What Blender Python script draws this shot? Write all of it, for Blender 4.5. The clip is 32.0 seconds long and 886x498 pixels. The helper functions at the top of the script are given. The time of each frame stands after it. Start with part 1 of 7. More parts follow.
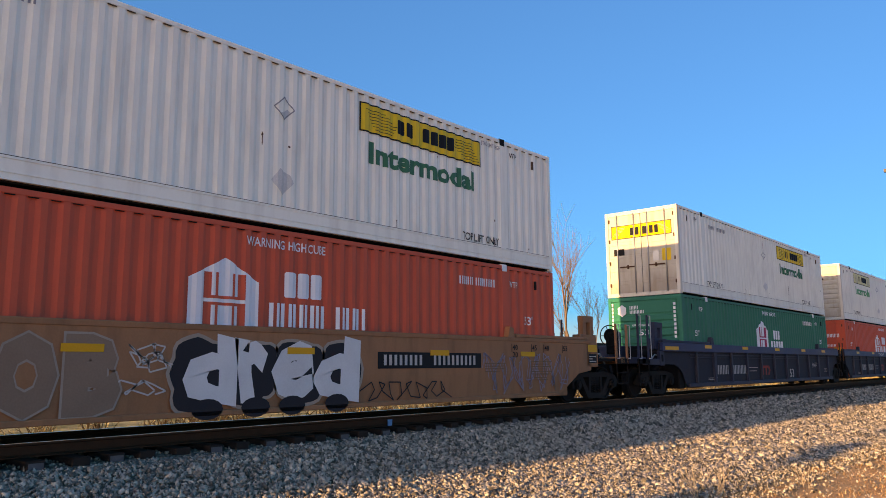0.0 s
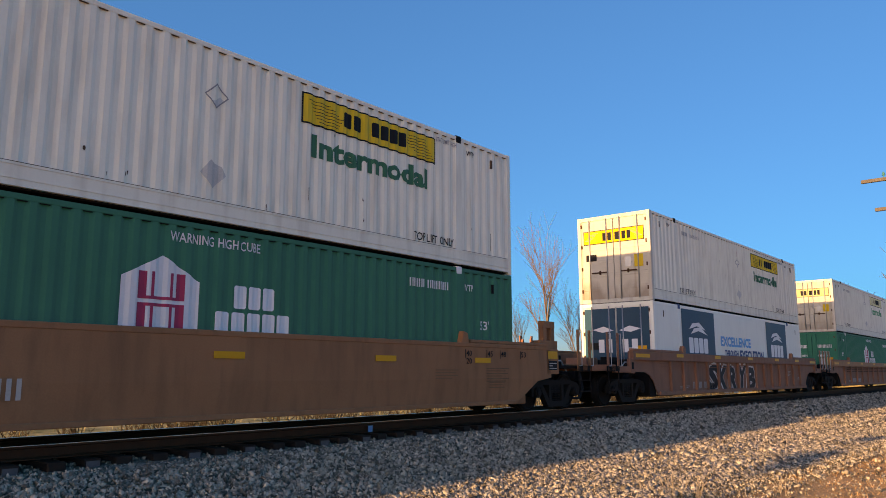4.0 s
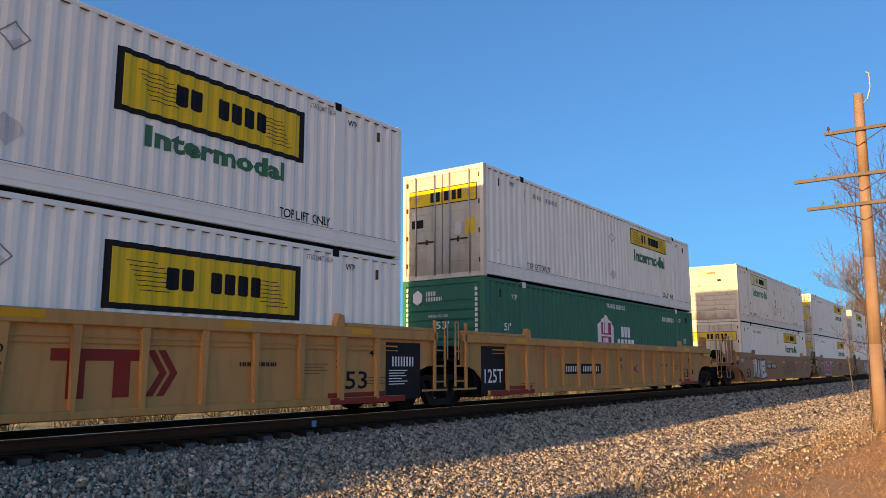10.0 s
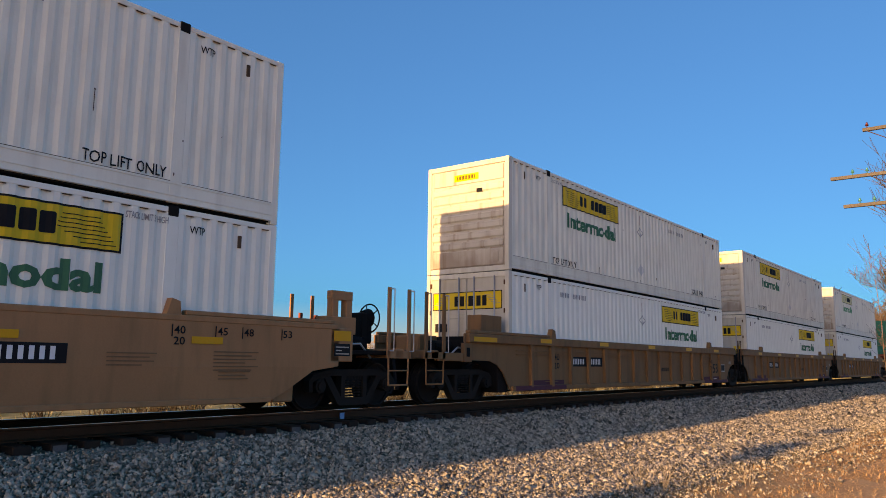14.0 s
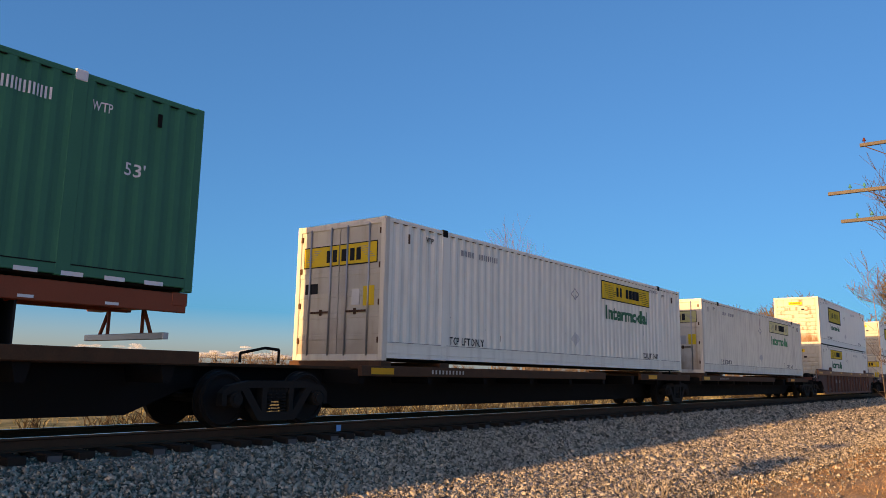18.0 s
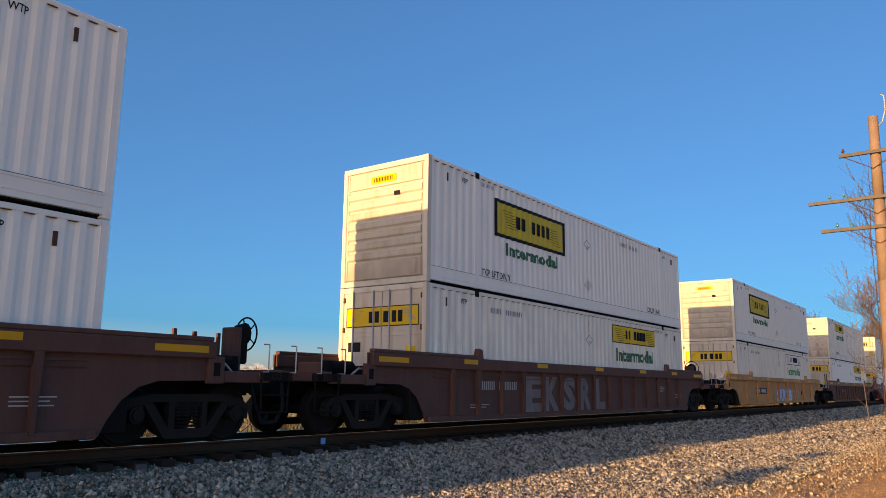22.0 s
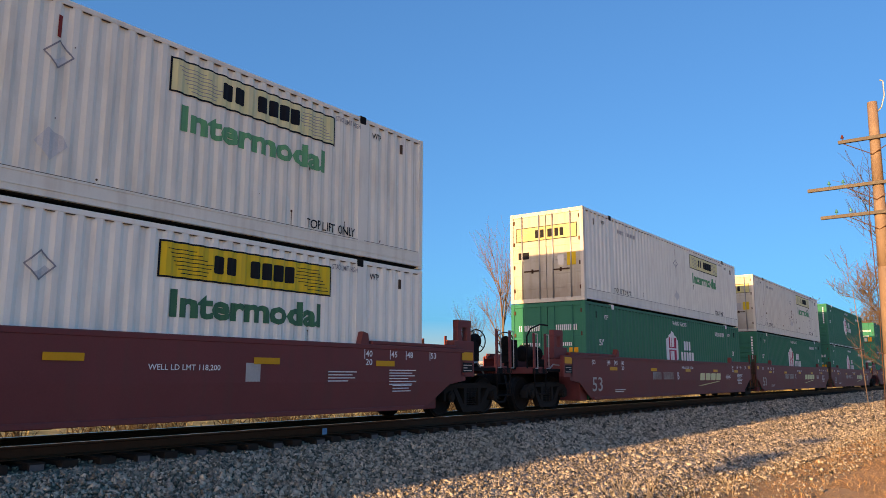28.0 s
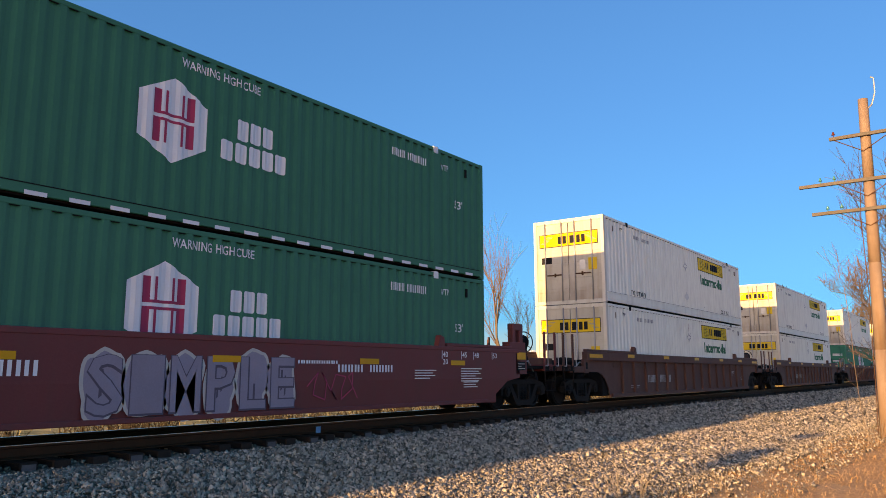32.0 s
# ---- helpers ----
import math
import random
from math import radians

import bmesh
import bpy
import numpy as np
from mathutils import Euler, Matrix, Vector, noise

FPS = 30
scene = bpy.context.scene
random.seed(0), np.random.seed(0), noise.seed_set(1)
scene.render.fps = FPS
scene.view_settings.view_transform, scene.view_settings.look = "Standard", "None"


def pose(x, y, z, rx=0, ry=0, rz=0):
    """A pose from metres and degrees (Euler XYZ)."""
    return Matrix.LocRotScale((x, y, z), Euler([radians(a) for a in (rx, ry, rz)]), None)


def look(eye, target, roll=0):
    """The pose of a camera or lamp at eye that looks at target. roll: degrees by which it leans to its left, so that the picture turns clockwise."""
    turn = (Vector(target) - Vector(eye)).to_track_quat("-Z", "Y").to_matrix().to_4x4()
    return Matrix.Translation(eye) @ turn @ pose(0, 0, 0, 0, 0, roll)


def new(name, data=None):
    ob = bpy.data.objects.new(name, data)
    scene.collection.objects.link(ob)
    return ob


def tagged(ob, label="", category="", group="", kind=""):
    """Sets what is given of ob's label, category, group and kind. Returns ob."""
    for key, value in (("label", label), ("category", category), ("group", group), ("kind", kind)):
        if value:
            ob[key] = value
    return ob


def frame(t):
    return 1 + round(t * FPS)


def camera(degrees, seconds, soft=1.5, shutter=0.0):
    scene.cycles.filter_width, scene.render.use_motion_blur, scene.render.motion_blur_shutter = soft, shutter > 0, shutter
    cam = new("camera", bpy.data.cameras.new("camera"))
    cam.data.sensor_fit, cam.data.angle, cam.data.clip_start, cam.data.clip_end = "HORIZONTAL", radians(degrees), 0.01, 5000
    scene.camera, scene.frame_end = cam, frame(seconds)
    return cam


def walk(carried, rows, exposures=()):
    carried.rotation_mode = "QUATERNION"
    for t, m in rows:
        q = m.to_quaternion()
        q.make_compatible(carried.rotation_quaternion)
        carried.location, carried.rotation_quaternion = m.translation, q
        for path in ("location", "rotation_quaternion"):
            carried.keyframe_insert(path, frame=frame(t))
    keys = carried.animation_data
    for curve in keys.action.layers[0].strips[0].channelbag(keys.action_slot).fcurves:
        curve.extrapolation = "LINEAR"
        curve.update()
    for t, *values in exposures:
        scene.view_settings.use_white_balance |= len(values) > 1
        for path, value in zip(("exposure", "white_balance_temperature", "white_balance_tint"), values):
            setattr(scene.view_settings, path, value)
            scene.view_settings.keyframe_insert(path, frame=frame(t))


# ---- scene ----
# ---------------------------------------------------------------- camera
EYE = (0.0, 0.0, 0.91)
TURNS = [  # seconds, heading from the track's direction, tilt, lean (degrees)
    (0.0, 41.03, 8.89, 0.43),
    (0.5, 40.95, 8.62, 0.40),
    (1.0, 40.72, 8.41, -0.11),
    (1.5, 40.45, 8.63, -0.23),
    (2.0, 40.22, 9.13, -0.10),
    (2.5, 39.93, 9.36, -0.02),
    (4.5, 39.53, 9.35, 0.08),
    (5.0, 39.08, 9.46, -0.04),
    (5.5, 38.74, 9.45, -0.05),
    (6.0, 38.33, 9.33, -0.21),
    (6.5, 38.01, 9.26, -0.51),
    (7.0, 37.43, 9.12, -0.68),
    (7.5, 37.02, 9.07, -0.76),
    (8.0, 36.66, 9.21, -0.71),
    (8.5, 36.16, 9.32, -0.58),
    (9.0, 35.82, 9.25, -0.47),
    (9.5, 35.61, 9.05, -0.03),
    (10.0, 35.57, 8.93, 0.18),
    (10.5, 35.80, 8.71, 0.16),
    (11.0, 36.18, 8.55, 0.08),
    (11.5, 36.64, 8.64, 0.05),
    (12.0, 36.97, 8.74, 0.01),
    (12.5, 37.14, 8.87, -0.21),
    (13.0, 37.41, 8.89, -0.52),
    (13.5, 37.62, 8.70, -0.68),
    (14.0, 37.76, 8.50, -0.68),
    (14.5, 37.65, 8.60, -0.58),
    (16.5, 37.25, 9.28, -1.01),
    (17.0, 37.34, 9.30, -1.17),
    (17.5, 37.52, 9.31, -1.20),
    (18.0, 37.63, 9.42, -1.03),
    (18.5, 37.58, 9.69, -1.03),
    (19.0, 37.39, 9.84, -1.19),
    (19.5, 37.19, 9.95, -1.24),
    (20.0, 37.06, 10.02, -1.32),
    (20.5, 36.98, 9.88, -1.44),
    (21.0, 36.67, 9.80, -1.19),
    (21.5, 36.50, 10.16, -0.90),
    (22.0, 36.46, 10.30, -0.63),
    (22.5, 36.50, 10.19, -0.60),
    (23.0, 36.40, 10.07, -0.83),
    (23.5, 36.40, 9.99, -0.98),
    (24.0, 36.40, 9.91, -0.94),
    (24.5, 36.27, 10.00, -0.81),
    (25.0, 36.05, 10.15, -0.64),
    (25.5, 36.03, 10.20, -0.59),
    (26.0, 35.99, 10.13, -0.54),
    (26.5, 36.04, 9.93, -0.42),
    (28.5, 36.49, 9.43, -0.12),
    (29.0, 36.48, 9.30, -0.22),
    (29.5, 36.48, 9.35, -0.38),
    (30.0, 36.42, 9.40, -0.34),
    (30.5, 36.30, 9.38, -0.24),
    (31.0, 35.99, 9.40, -0.10),
    (31.5, 35.89, 9.39, 0.17),
    (32.0, 35.89, 9.36, 0.17),
]
cam = camera(60.57, 32.0, soft=0.65)
walk(cam, [(t, pose(*EYE, 90 + p, 0, h - 90) @ pose(0, 0, 0, 0, 0, -r)) for t, h, p, r in TURNS],
     exposures=tuple((t, e, 17500, 29) for t, e in ((0.0, 1.24), (2.5, 1.33), (4.6, 0.92), (6.0, 1.2), (7.2, 1.18), (8.2, 1.0), (9.0, 1.18), (11.4, 0.8), (12.2, 1.1), (14.0, 0.92), (16.5, 1.12), (17.5, 0.94), (20.0, 0.72), (21.0, 0.74), (22.0, 0.9), (24.0, 1.02), (25.4, 0.84), (26.0, 1.1), (28.6, 1.1), (30.0, 1.28), (32.0, 1.18))))

# ---------------------------------------------------------------- world and sun
SUN = Vector((-1.0, 0.055, 0.172)).normalized()
world = bpy.data.worlds.new("world")
scene.world = world
world.use_nodes = True
wn = world.node_tree
sky = wn.nodes.new("ShaderNodeTexSky")
sky.sky_type = "NISHITA"
sky.sun_disc = False
sky.sun_elevation = math.asin(SUN.z)
sky.sun_rotation = math.atan2(SUN.x, SUN.y)
sky.altitude = 0
sky.air_density = 0.6
sky.dust_density = 2.3
sky.ozone_density = 4.5
deep = wn.nodes.new("ShaderNodeGamma")
deep.inputs["Gamma"].default_value = 0.60
rich = wn.nodes.new("ShaderNodeHueSaturation")
rich.inputs["Saturation"].default_value = 1.78
rich.inputs["Hue"].default_value = 0.516
wn.links.new(sky.outputs[0], deep.inputs["Color"])
wn.links.new(deep.outputs[0], rich.inputs["Color"])
wn.nodes["Background"].inputs["Strength"].default_value = 0.33
wn.links.new(rich.outputs[0], wn.nodes["Background"].inputs["Color"])
sun_data = bpy.data.lights.new("sun", "SUN")
sun_data.energy = 3.4
sun_data.angle = radians(0.5)
sun_data.color = (1.0, 0.87, 0.66)
sun = new("sun", sun_data)
sun.matrix_world = look((0, 0, 60), Vector((0, 0, 60)) - SUN)

# ---------------------------------------------------------------- plan
YC = 11.34          # middle of the track
RAIL = 0.7535       # rail from the middle
CL, CW, CH = 16.154, 2.591, 2.896   # container
LOW_Z, UP_Z = 0.28, 3.19

# distance that the train has gone, by the clock
GONE = [
    (0.0, -0.00), (1.0, 21.99), (2.0, 43.85), (4.5, 98.31), (5.0, 109.33), (6.0, 131.19), 
    (7.0, 152.87), (8.0, 174.51), (9.0, 196.25), (10.0, 218.50), (11.0, 240.18), (12.0, 261.82), 
    (13.0, 283.29), (14.0, 304.64), (14.5, 315.26), (16.5, 357.98), (17.0, 368.54), (18.0, 389.81), 
    (19.0, 411.01), (20.0, 432.26), (21.0, 453.44), (22.0, 474.53), (23.0, 495.64), (24.0, 516.70), 
    (25.0, 537.61), (26.0, 558.04), (26.5, 568.45), (28.5, 610.75), (29.0, 621.28), (30.0, 642.18), 
    (31.0, 663.00), (32.0, 683.85)
]


# ---------------------------------------------------------------- mesh helpers
class M:
    """Collects faces for one mesh."""

    def __init__(self):
        self.v, self.f = [], []

    def add(self, verts, faces):
        n = len(self.v)
        self.v.extend(verts)
        self.f.extend([tuple(i + n for i in f) for f in faces])
        return self

    def box(self, x0, x1, y0, y1, z0, z1, c=0.0):
        if c <= 0:
            return self.add([(x0, y0, z0), (x1, y0, z0), (x1, y1, z0), (x0, y1, z0), (x0, y0, z1), (x1, y0, z1), (x1, y1, z1), (x0, y1, z1)],
                            [(3, 2, 1, 0), (4, 5, 6, 7), (0, 1, 5, 4), (1, 2, 6, 5), (2, 3, 7, 6), (3, 0, 4, 7)])
        lo, hi = (x0, y0, z0), (x1, y1, z1)
        vs, ix = [], {}
        for sx in (0, 1):
            for sy in (0, 1):
                for sz in (0, 1):
                    s = (sx, sy, sz)
                    for a in range(3):
                        p = [(hi if s[k] else lo)[k] + (0 if k == a else (-c if s[k] else c)) for k in range(3)]
                        ix[s, a] = len(vs)
                        vs.append(tuple(p))
        fs = []
        for a in range(3):
            b, d = (a + 1) % 3, (a + 2) % 3
            for sa in (0, 1):
                q = []
                for sb, sd in ((0, 0), (1, 0), (1, 1), (0, 1)):
                    s = [0, 0, 0]
                    s[a], s[b], s[d] = sa, sb, sd
                    q.append(ix[tuple(s), a])
                fs.append(tuple(q if sa else q[::-1]))
            for sb in (0, 1):
                for sd in (0, 1):
                    s0, s1 = [0, 0, 0], [0, 0, 0]
                    s0[b] = s1[b] = sb
                    s0[d] = s1[d] = sd
                    s1[a] = 1
                    q = [ix[tuple(s0), b], ix[tuple(s1), b], ix[tuple(s1), d], ix[tuple(s0), d]]
                    fs.append(tuple(q if sb == sd else q[::-1]))
        for s in [(i, j, k) for i in (0, 1) for j in (0, 1) for k in (0, 1)]:
            q = [ix[s, 0], ix[s, 1], ix[s, 2]]
            fs.append(tuple(q if sum(s) % 2 else q[::-1]))
        return self.add(vs, fs)

    def prism(self, poly, y0, y1):
        """A polygon in x, z, drawn out along y."""
        n = len(poly)
        vs = [(x, y0, z) for x, z in poly] + [(x, y1, z) for x, z in poly]
        fs = [tuple(range(n)), tuple(range(2 * n - 1, n - 1, -1))]
        fs += [((i + 1) % n, i, n + i, n + (i + 1) % n) for i in range(n)]
        return self.add(vs, fs)

    def cross(self, poly, x0, x1):
        """A polygon in y, z, drawn out along x."""
        n = len(poly)
        vs = [(x0, y, z) for y, z in poly] + [(x1, y, z) for y, z in poly]
        fs = [tuple(range(n - 1, -1, -1)), tuple(range(n, 2 * n))]
        fs += [(i, (i + 1) % n, n + (i + 1) % n, n + i) for i in range(n)]
        return self.add(vs, fs)

    def rod(self, a, b, r, n=6, r2=None):
        a, b = Vector(a), Vector(b)
        d = (b - a).normalized()
        u = d.orthogonal().normalized()
        w = d.cross(u)
        r2 = r if r2 is None else r2
        vs = []
        for p, rr in ((a, r), (b, r2)):
            for i in range(n):
                t = 2 * math.pi * i / n
                vs.append(tuple(p + (u * math.cos(t) + w * math.sin(t)) * rr))
        fs = [(i, (i + 1) % n, n + (i + 1) % n, n + i) for i in range(n)]
        fs += [tuple(range(n - 1, -1, -1)), tuple(range(n, 2 * n))]
        return self.add(vs, fs)

    def tube(self, pts, r, n=6):
        for a, b in zip(pts, pts[1:]):
            self.rod(a, b, r, n)
        return self

    def ring(self, c, axis, big, small, n=20, k=6):
        """A torus about c; axis is 'x', 'y' or 'z'."""
        vs, fs = [], []
        for i in range(n):
            a = 2 * math.pi * i / n
            for j in range(k):
                b = 2 * math.pi * j / k
                rr, h = big + small * math.cos(b), small * math.sin(b)
                p, q = rr * math.cos(a), rr * math.sin(a)
                vs.append((c[0] + h, c[1] + p, c[2] + q) if axis == "x" else (c[0] + p, c[1] + h, c[2] + q) if axis == "y" else (c[0] + p, c[1] + q, c[2] + h))
                fs.append((i * k + j, ((i + 1) % n) * k + j, ((i + 1) % n) * k + (j + 1) % k, i * k + (j + 1) % k))
        return self.add(vs, fs)

    def mesh(self, name, *materials, smooth=False):
        me = bpy.data.meshes.new(name)
        me.from_pydata(self.v, [], self.f)
        for m in materials:
            me.materials.append(m)
        if smooth:
            me.polygons.foreach_set("use_smooth", [True] * len(me.polygons))
        me.update()
        return me


MESHES = {}


def shared(key, build, material, smooth=False):
    """The mesh of that key, built once for each material."""
    k = (key, material.name)
    if k not in MESHES:
        m = M()
        build(m)
        MESHES[k] = m.mesh(key if isinstance(key, str) else str(key[0]), material, smooth=smooth)
    return MESHES[k]


def part(name, me, parent, label="", at=None):
    ob = new(name, me)
    ob.parent = parent
    if at is not None:
        ob.matrix_basis = at
    if label:
        tagged(ob, label)
    return ob


def thing(name, label, category, group="", kind="", me=None, at=None):
    ob = new(name, me)
    if at is not None:
        ob.matrix_basis = at
    return tagged(ob, label, category, group, kind)


# ---------------------------------------------------------------- materials
def material(name, base, rough=0.6, metal=0.0, var=0.10, size=1.5, fine=40.0, bump=0.08, dirt=(0.10, 0.07, 0.05), dirty=0.0,
             streak=1.0, tint=0.04, spots=0.0, spot_colour=(0.12, 0.035, 0.015), world_space=False, edge=(0.48, 0.78), foot=0.0):
    ma = bpy.data.materials.new(name)
    ma.use_nodes = True
    nt = ma.node_tree
    N, L = nt.nodes, nt.links
    bsdf = N["Principled BSDF"]
    bsdf.inputs["Roughness"].default_value = rough
    bsdf.inputs["Metallic"].default_value = metal
    bsdf.inputs["Specular IOR Level"].default_value = 0.18
    tc = N.new("ShaderNodeTexCoord")
    info = N.new("ShaderNodeObjectInfo")
    shift = N.new("ShaderNodeVectorMath")
    shift.operation = "MULTIPLY_ADD"
    L.new(info.outputs["Random"], shift.inputs[0])
    shift.inputs[1].default_value = (0, 0, 0) if world_space else (37.0, 11.0, 23.0)
    L.new(tc.outputs["Object"], shift.inputs[2])

    def noise_at(scale, stretch=(1, 1, 1), detail=3.0):
        mp = N.new("ShaderNodeMapping")
        mp.inputs["Scale"].default_value = stretch
        L.new(shift.outputs[0], mp.inputs["Vector"])
        n = N.new("ShaderNodeTexNoise")
        n.inputs["Scale"].default_value = scale
        n.inputs["Detail"].default_value = detail
        L.new(mp.outputs[0], n.inputs["Vector"])
        return n.outputs["Fac"]

    def math_node(op, a, b):
        n = N.new("ShaderNodeMath")
        n.operation = op
        for s, v in zip(n.inputs, (a, b)):
            if isinstance(v, (int, float)):
                s.default_value = v
            else:
                L.new(v, s)
        return n.outputs[0]

    def ramp(fac, lo, hi):
        n = N.new("ShaderNodeMapRange")
        n.inputs["From Min"].default_value, n.inputs["From Max"].default_value = lo, hi
        L.new(fac, n.inputs["Value"])
        return n.outputs[0]

    def mix(fac, a, b):
        n = N.new("ShaderNodeMix")
        n.data_type = "RGBA"
        for s, v in ((n.inputs[0], fac), (n.inputs[6], a), (n.inputs[7], b)):
            if isinstance(v, tuple):
                s.default_value = (*v, 1)
            elif isinstance(v, (int, float)):
                s.default_value = v
            else:
                L.new(v, s)
        return n.outputs[2]

    coarse, grain = noise_at(size), noise_at(fine)
    k = math_node("ADD", math_node("MULTIPLY", math_node("SUBTRACT", coarse, 0.5), 2.2 * var),
                  math_node("MULTIPLY", math_node("SUBTRACT", grain, 0.5), 1.2 * var))
    k = math_node("ADD", k, math_node("MULTIPLY", math_node("SUBTRACT", info.outputs["Random"], 0.5), 2 * tint))
    k = math_node("ADD", k, 1.0)
    hsv = N.new("ShaderNodeHueSaturation")
    hsv.inputs["Color"].default_value = (*base, 1)
    L.new(k, hsv.inputs["Value"])
    colour = hsv.outputs[0]
    if dirty > 0:
        d = noise_at(2.2, (2.2, 2.2, 2.2 / (1 + 5 * streak)), 4.0)
        colour = mix(math_node("MULTIPLY", ramp(d, *edge), dirty), colour, dirt)
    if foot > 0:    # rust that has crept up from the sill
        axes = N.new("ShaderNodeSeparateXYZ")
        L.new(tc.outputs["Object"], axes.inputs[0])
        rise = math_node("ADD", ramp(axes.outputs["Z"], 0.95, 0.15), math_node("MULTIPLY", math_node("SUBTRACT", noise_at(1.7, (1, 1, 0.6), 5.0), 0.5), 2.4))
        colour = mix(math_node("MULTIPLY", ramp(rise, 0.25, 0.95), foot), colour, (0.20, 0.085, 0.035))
    if spots > 0:
        s = noise_at(5.0, (1, 1, 0.55), 2.0)
        colour = mix(math_node("MULTIPLY", ramp(s, 0.70 - 0.12 * spots, 0.74 - 0.1 * spots), 0.85), colour, spot_colour)
    L.new(colour, bsdf.inputs["Base Color"])
    if bump > 0:
        bp = N.new("ShaderNodeBump")
        bp.inputs["Strength"].default_value = bump
        bp.inputs["Distance"].default_value = 0.02
        L.new(grain, bp.inputs["Height"])
        L.new(bp.outputs[0], bsdf.inputs["Normal"])
    rr = N.new("ShaderNodeMapRange")
    rr.inputs["To Min"].default_value, rr.inputs["To Max"].default_value = max(0.05, rough - 0.12), min(1, rough + 0.12)
    L.new(coarse, rr.inputs["Value"])
    L.new(rr.outputs[0], bsdf.inputs["Roughness"])
    return ma


WHITE = material("white_paint", (0.865, 0.84, 0.725), 0.5, var=0.05, dirty=0.28, dirt=(0.38, 0.33, 0.27))
WHITE_OLD = material("old_white_paint", (0.835, 0.80, 0.675), 0.6, var=0.07, dirty=0.36, dirt=(0.36, 0.28, 0.20))
WHITE_RUST = material("rusty_white_paint", (0.845, 0.81, 0.685), 0.6, var=0.07, dirty=0.25, dirt=(0.40, 0.29, 0.2))
WHITE_NEW = material("clean_white_paint", (0.875, 0.87, 0.775), 0.45, var=0.04, dirty=0.12, dirt=(0.45, 0.43, 0.4))
# Whites of the sunlit ends: base darkened to hold back the sun, plus stains.
WHITE_FRAME = material("sun_dimmed_frame_white", (0.66, 0.61, 0.51), 0.6, var=0.08, dirty=0.4, dirt=(0.34, 0.22, 0.13), streak=2.0)
WHITE_DOOR = material("grimy_sun_dimmed_door_white", (0.54, 0.49, 0.40), 0.6, var=0.10, dirty=0.55, dirt=(0.36, 0.26, 0.16), streak=1.5, foot=0.35)
WHITE_STAINED = material("rust_streaked_sun_dimmed_white", (0.60, 0.52, 0.42), 0.6, var=0.10, dirty=0.95, dirt=(0.24, 0.10, 0.04), streak=3.0, edge=(0.50, 0.74), foot=0.85)
WHITE_END = material("stained_sun_dimmed_white", (0.62, 0.55, 0.45), 0.6, var=0.10, dirty=0.7, dirt=(0.32, 0.17, 0.09), streak=3.0, edge=(0.54, 0.78), foot=0.5)
GREEN = material("green_paint", (0.0015, 0.18, 0.115), 0.55, var=0.10, dirty=0.15, dirt=(0.006, 0.14, 0.08))
GREEN.node_tree.nodes["Principled BSDF"].inputs["Specular IOR Level"].default_value = 0.08
LIME = material("light_green_paint", (0.056, 0.165, 0.036), 0.5, var=0.10, dirty=0.2, dirt=(0.08, 0.16, 0.06))
RED = material("red_paint", (0.74, 0.105, 0.055), 0.55, var=0.10, dirty=0.25, dirt=(0.42, 0.11, 0.06))
LOGO_YELLOW = material("yellow_panel", (0.80, 0.49, 0.035), 0.5, var=0.06, dirty=0.15, dirt=(0.45, 0.36, 0.12))
LOGO_FADED = material("faded_panel", (0.74, 0.68, 0.36), 0.6, var=0.08, dirty=0.3, dirt=(0.6, 0.6, 0.55))
LOGO_WHITE = material("white_name_panel", (0.80, 0.79, 0.72), 0.55, var=0.06, dirty=0.15, dirt=(0.55, 0.5, 0.42))
LOGO_PALE = material("bleached_yellow_panel", (0.52, 0.48, 0.22), 0.6, var=0.12, dirty=0.4, dirt=(0.5, 0.46, 0.36))
LOGO_GOLD = material("gold_panel", (0.62, 0.46, 0.05), 0.5, var=0.08)
BLACK = material("black_paint", (0.010, 0.010, 0.011), 0.6, var=0.15)
INK = material("dark_lettering", (0.009, 0.009, 0.011), 0.65, var=0.1)
FADED_INK = material("faded_lettering", (0.26, 0.26, 0.27), 0.6, var=0.2)
PLACARD = material("worn_grey_placard", (0.60, 0.60, 0.56), 0.7, var=0.3)
PLUM = material("faded_plum_band", (0.115, 0.035, 0.05), 0.7, var=0.25)
FAINT_INK = material("worn_stencil_paint", (0.22, 0.115, 0.062), 0.7, var=0.3)
GREEN_INK = material("green_lettering", (0.01, 0.16, 0.085), 0.5, var=0.1)
PALE_GREEN_INK = material("pale_green_lettering", (0.05, 0.34, 0.16), 0.5, var=0.15)
WHITE_INK = material("white_lettering", (0.75, 0.76, 0.76), 0.5, var=0.08)
DIM_INK = material("weathered_white_lettering", (0.42, 0.40, 0.37), 0.7, var=0.25)
PINK = material("crimson_bars", (0.52, 0.045, 0.10), 0.5, var=0.1)
BLUE = material("navy_blue_lettering", (0.006, 0.075, 0.20), 0.5, var=0.1)
SKY_INK = material("sky_blue_lettering", (0.004, 0.36, 0.66), 0.5, var=0.1)
TEAL = material("blue_picture_panel", (0.005, 0.065, 0.11), 0.45, var=0.35, size=0.8)
RED_INK = material("red_lettering", (0.34, 0.03, 0.02), 0.6, var=0.15)
STEEL = material("galvanised_steel", (0.42, 0.42, 0.42), 0.4, 0.7, var=0.15)
RUST = material("rusty_steel", (0.10, 0.045, 0.025), 0.8, 0.1, var=0.3, size=4)
PLATE = material("dull_zinc_plate", (0.10, 0.10, 0.10), 0.8, 0.0, var=0.3, size=8)
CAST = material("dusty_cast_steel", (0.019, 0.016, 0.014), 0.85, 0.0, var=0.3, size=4)
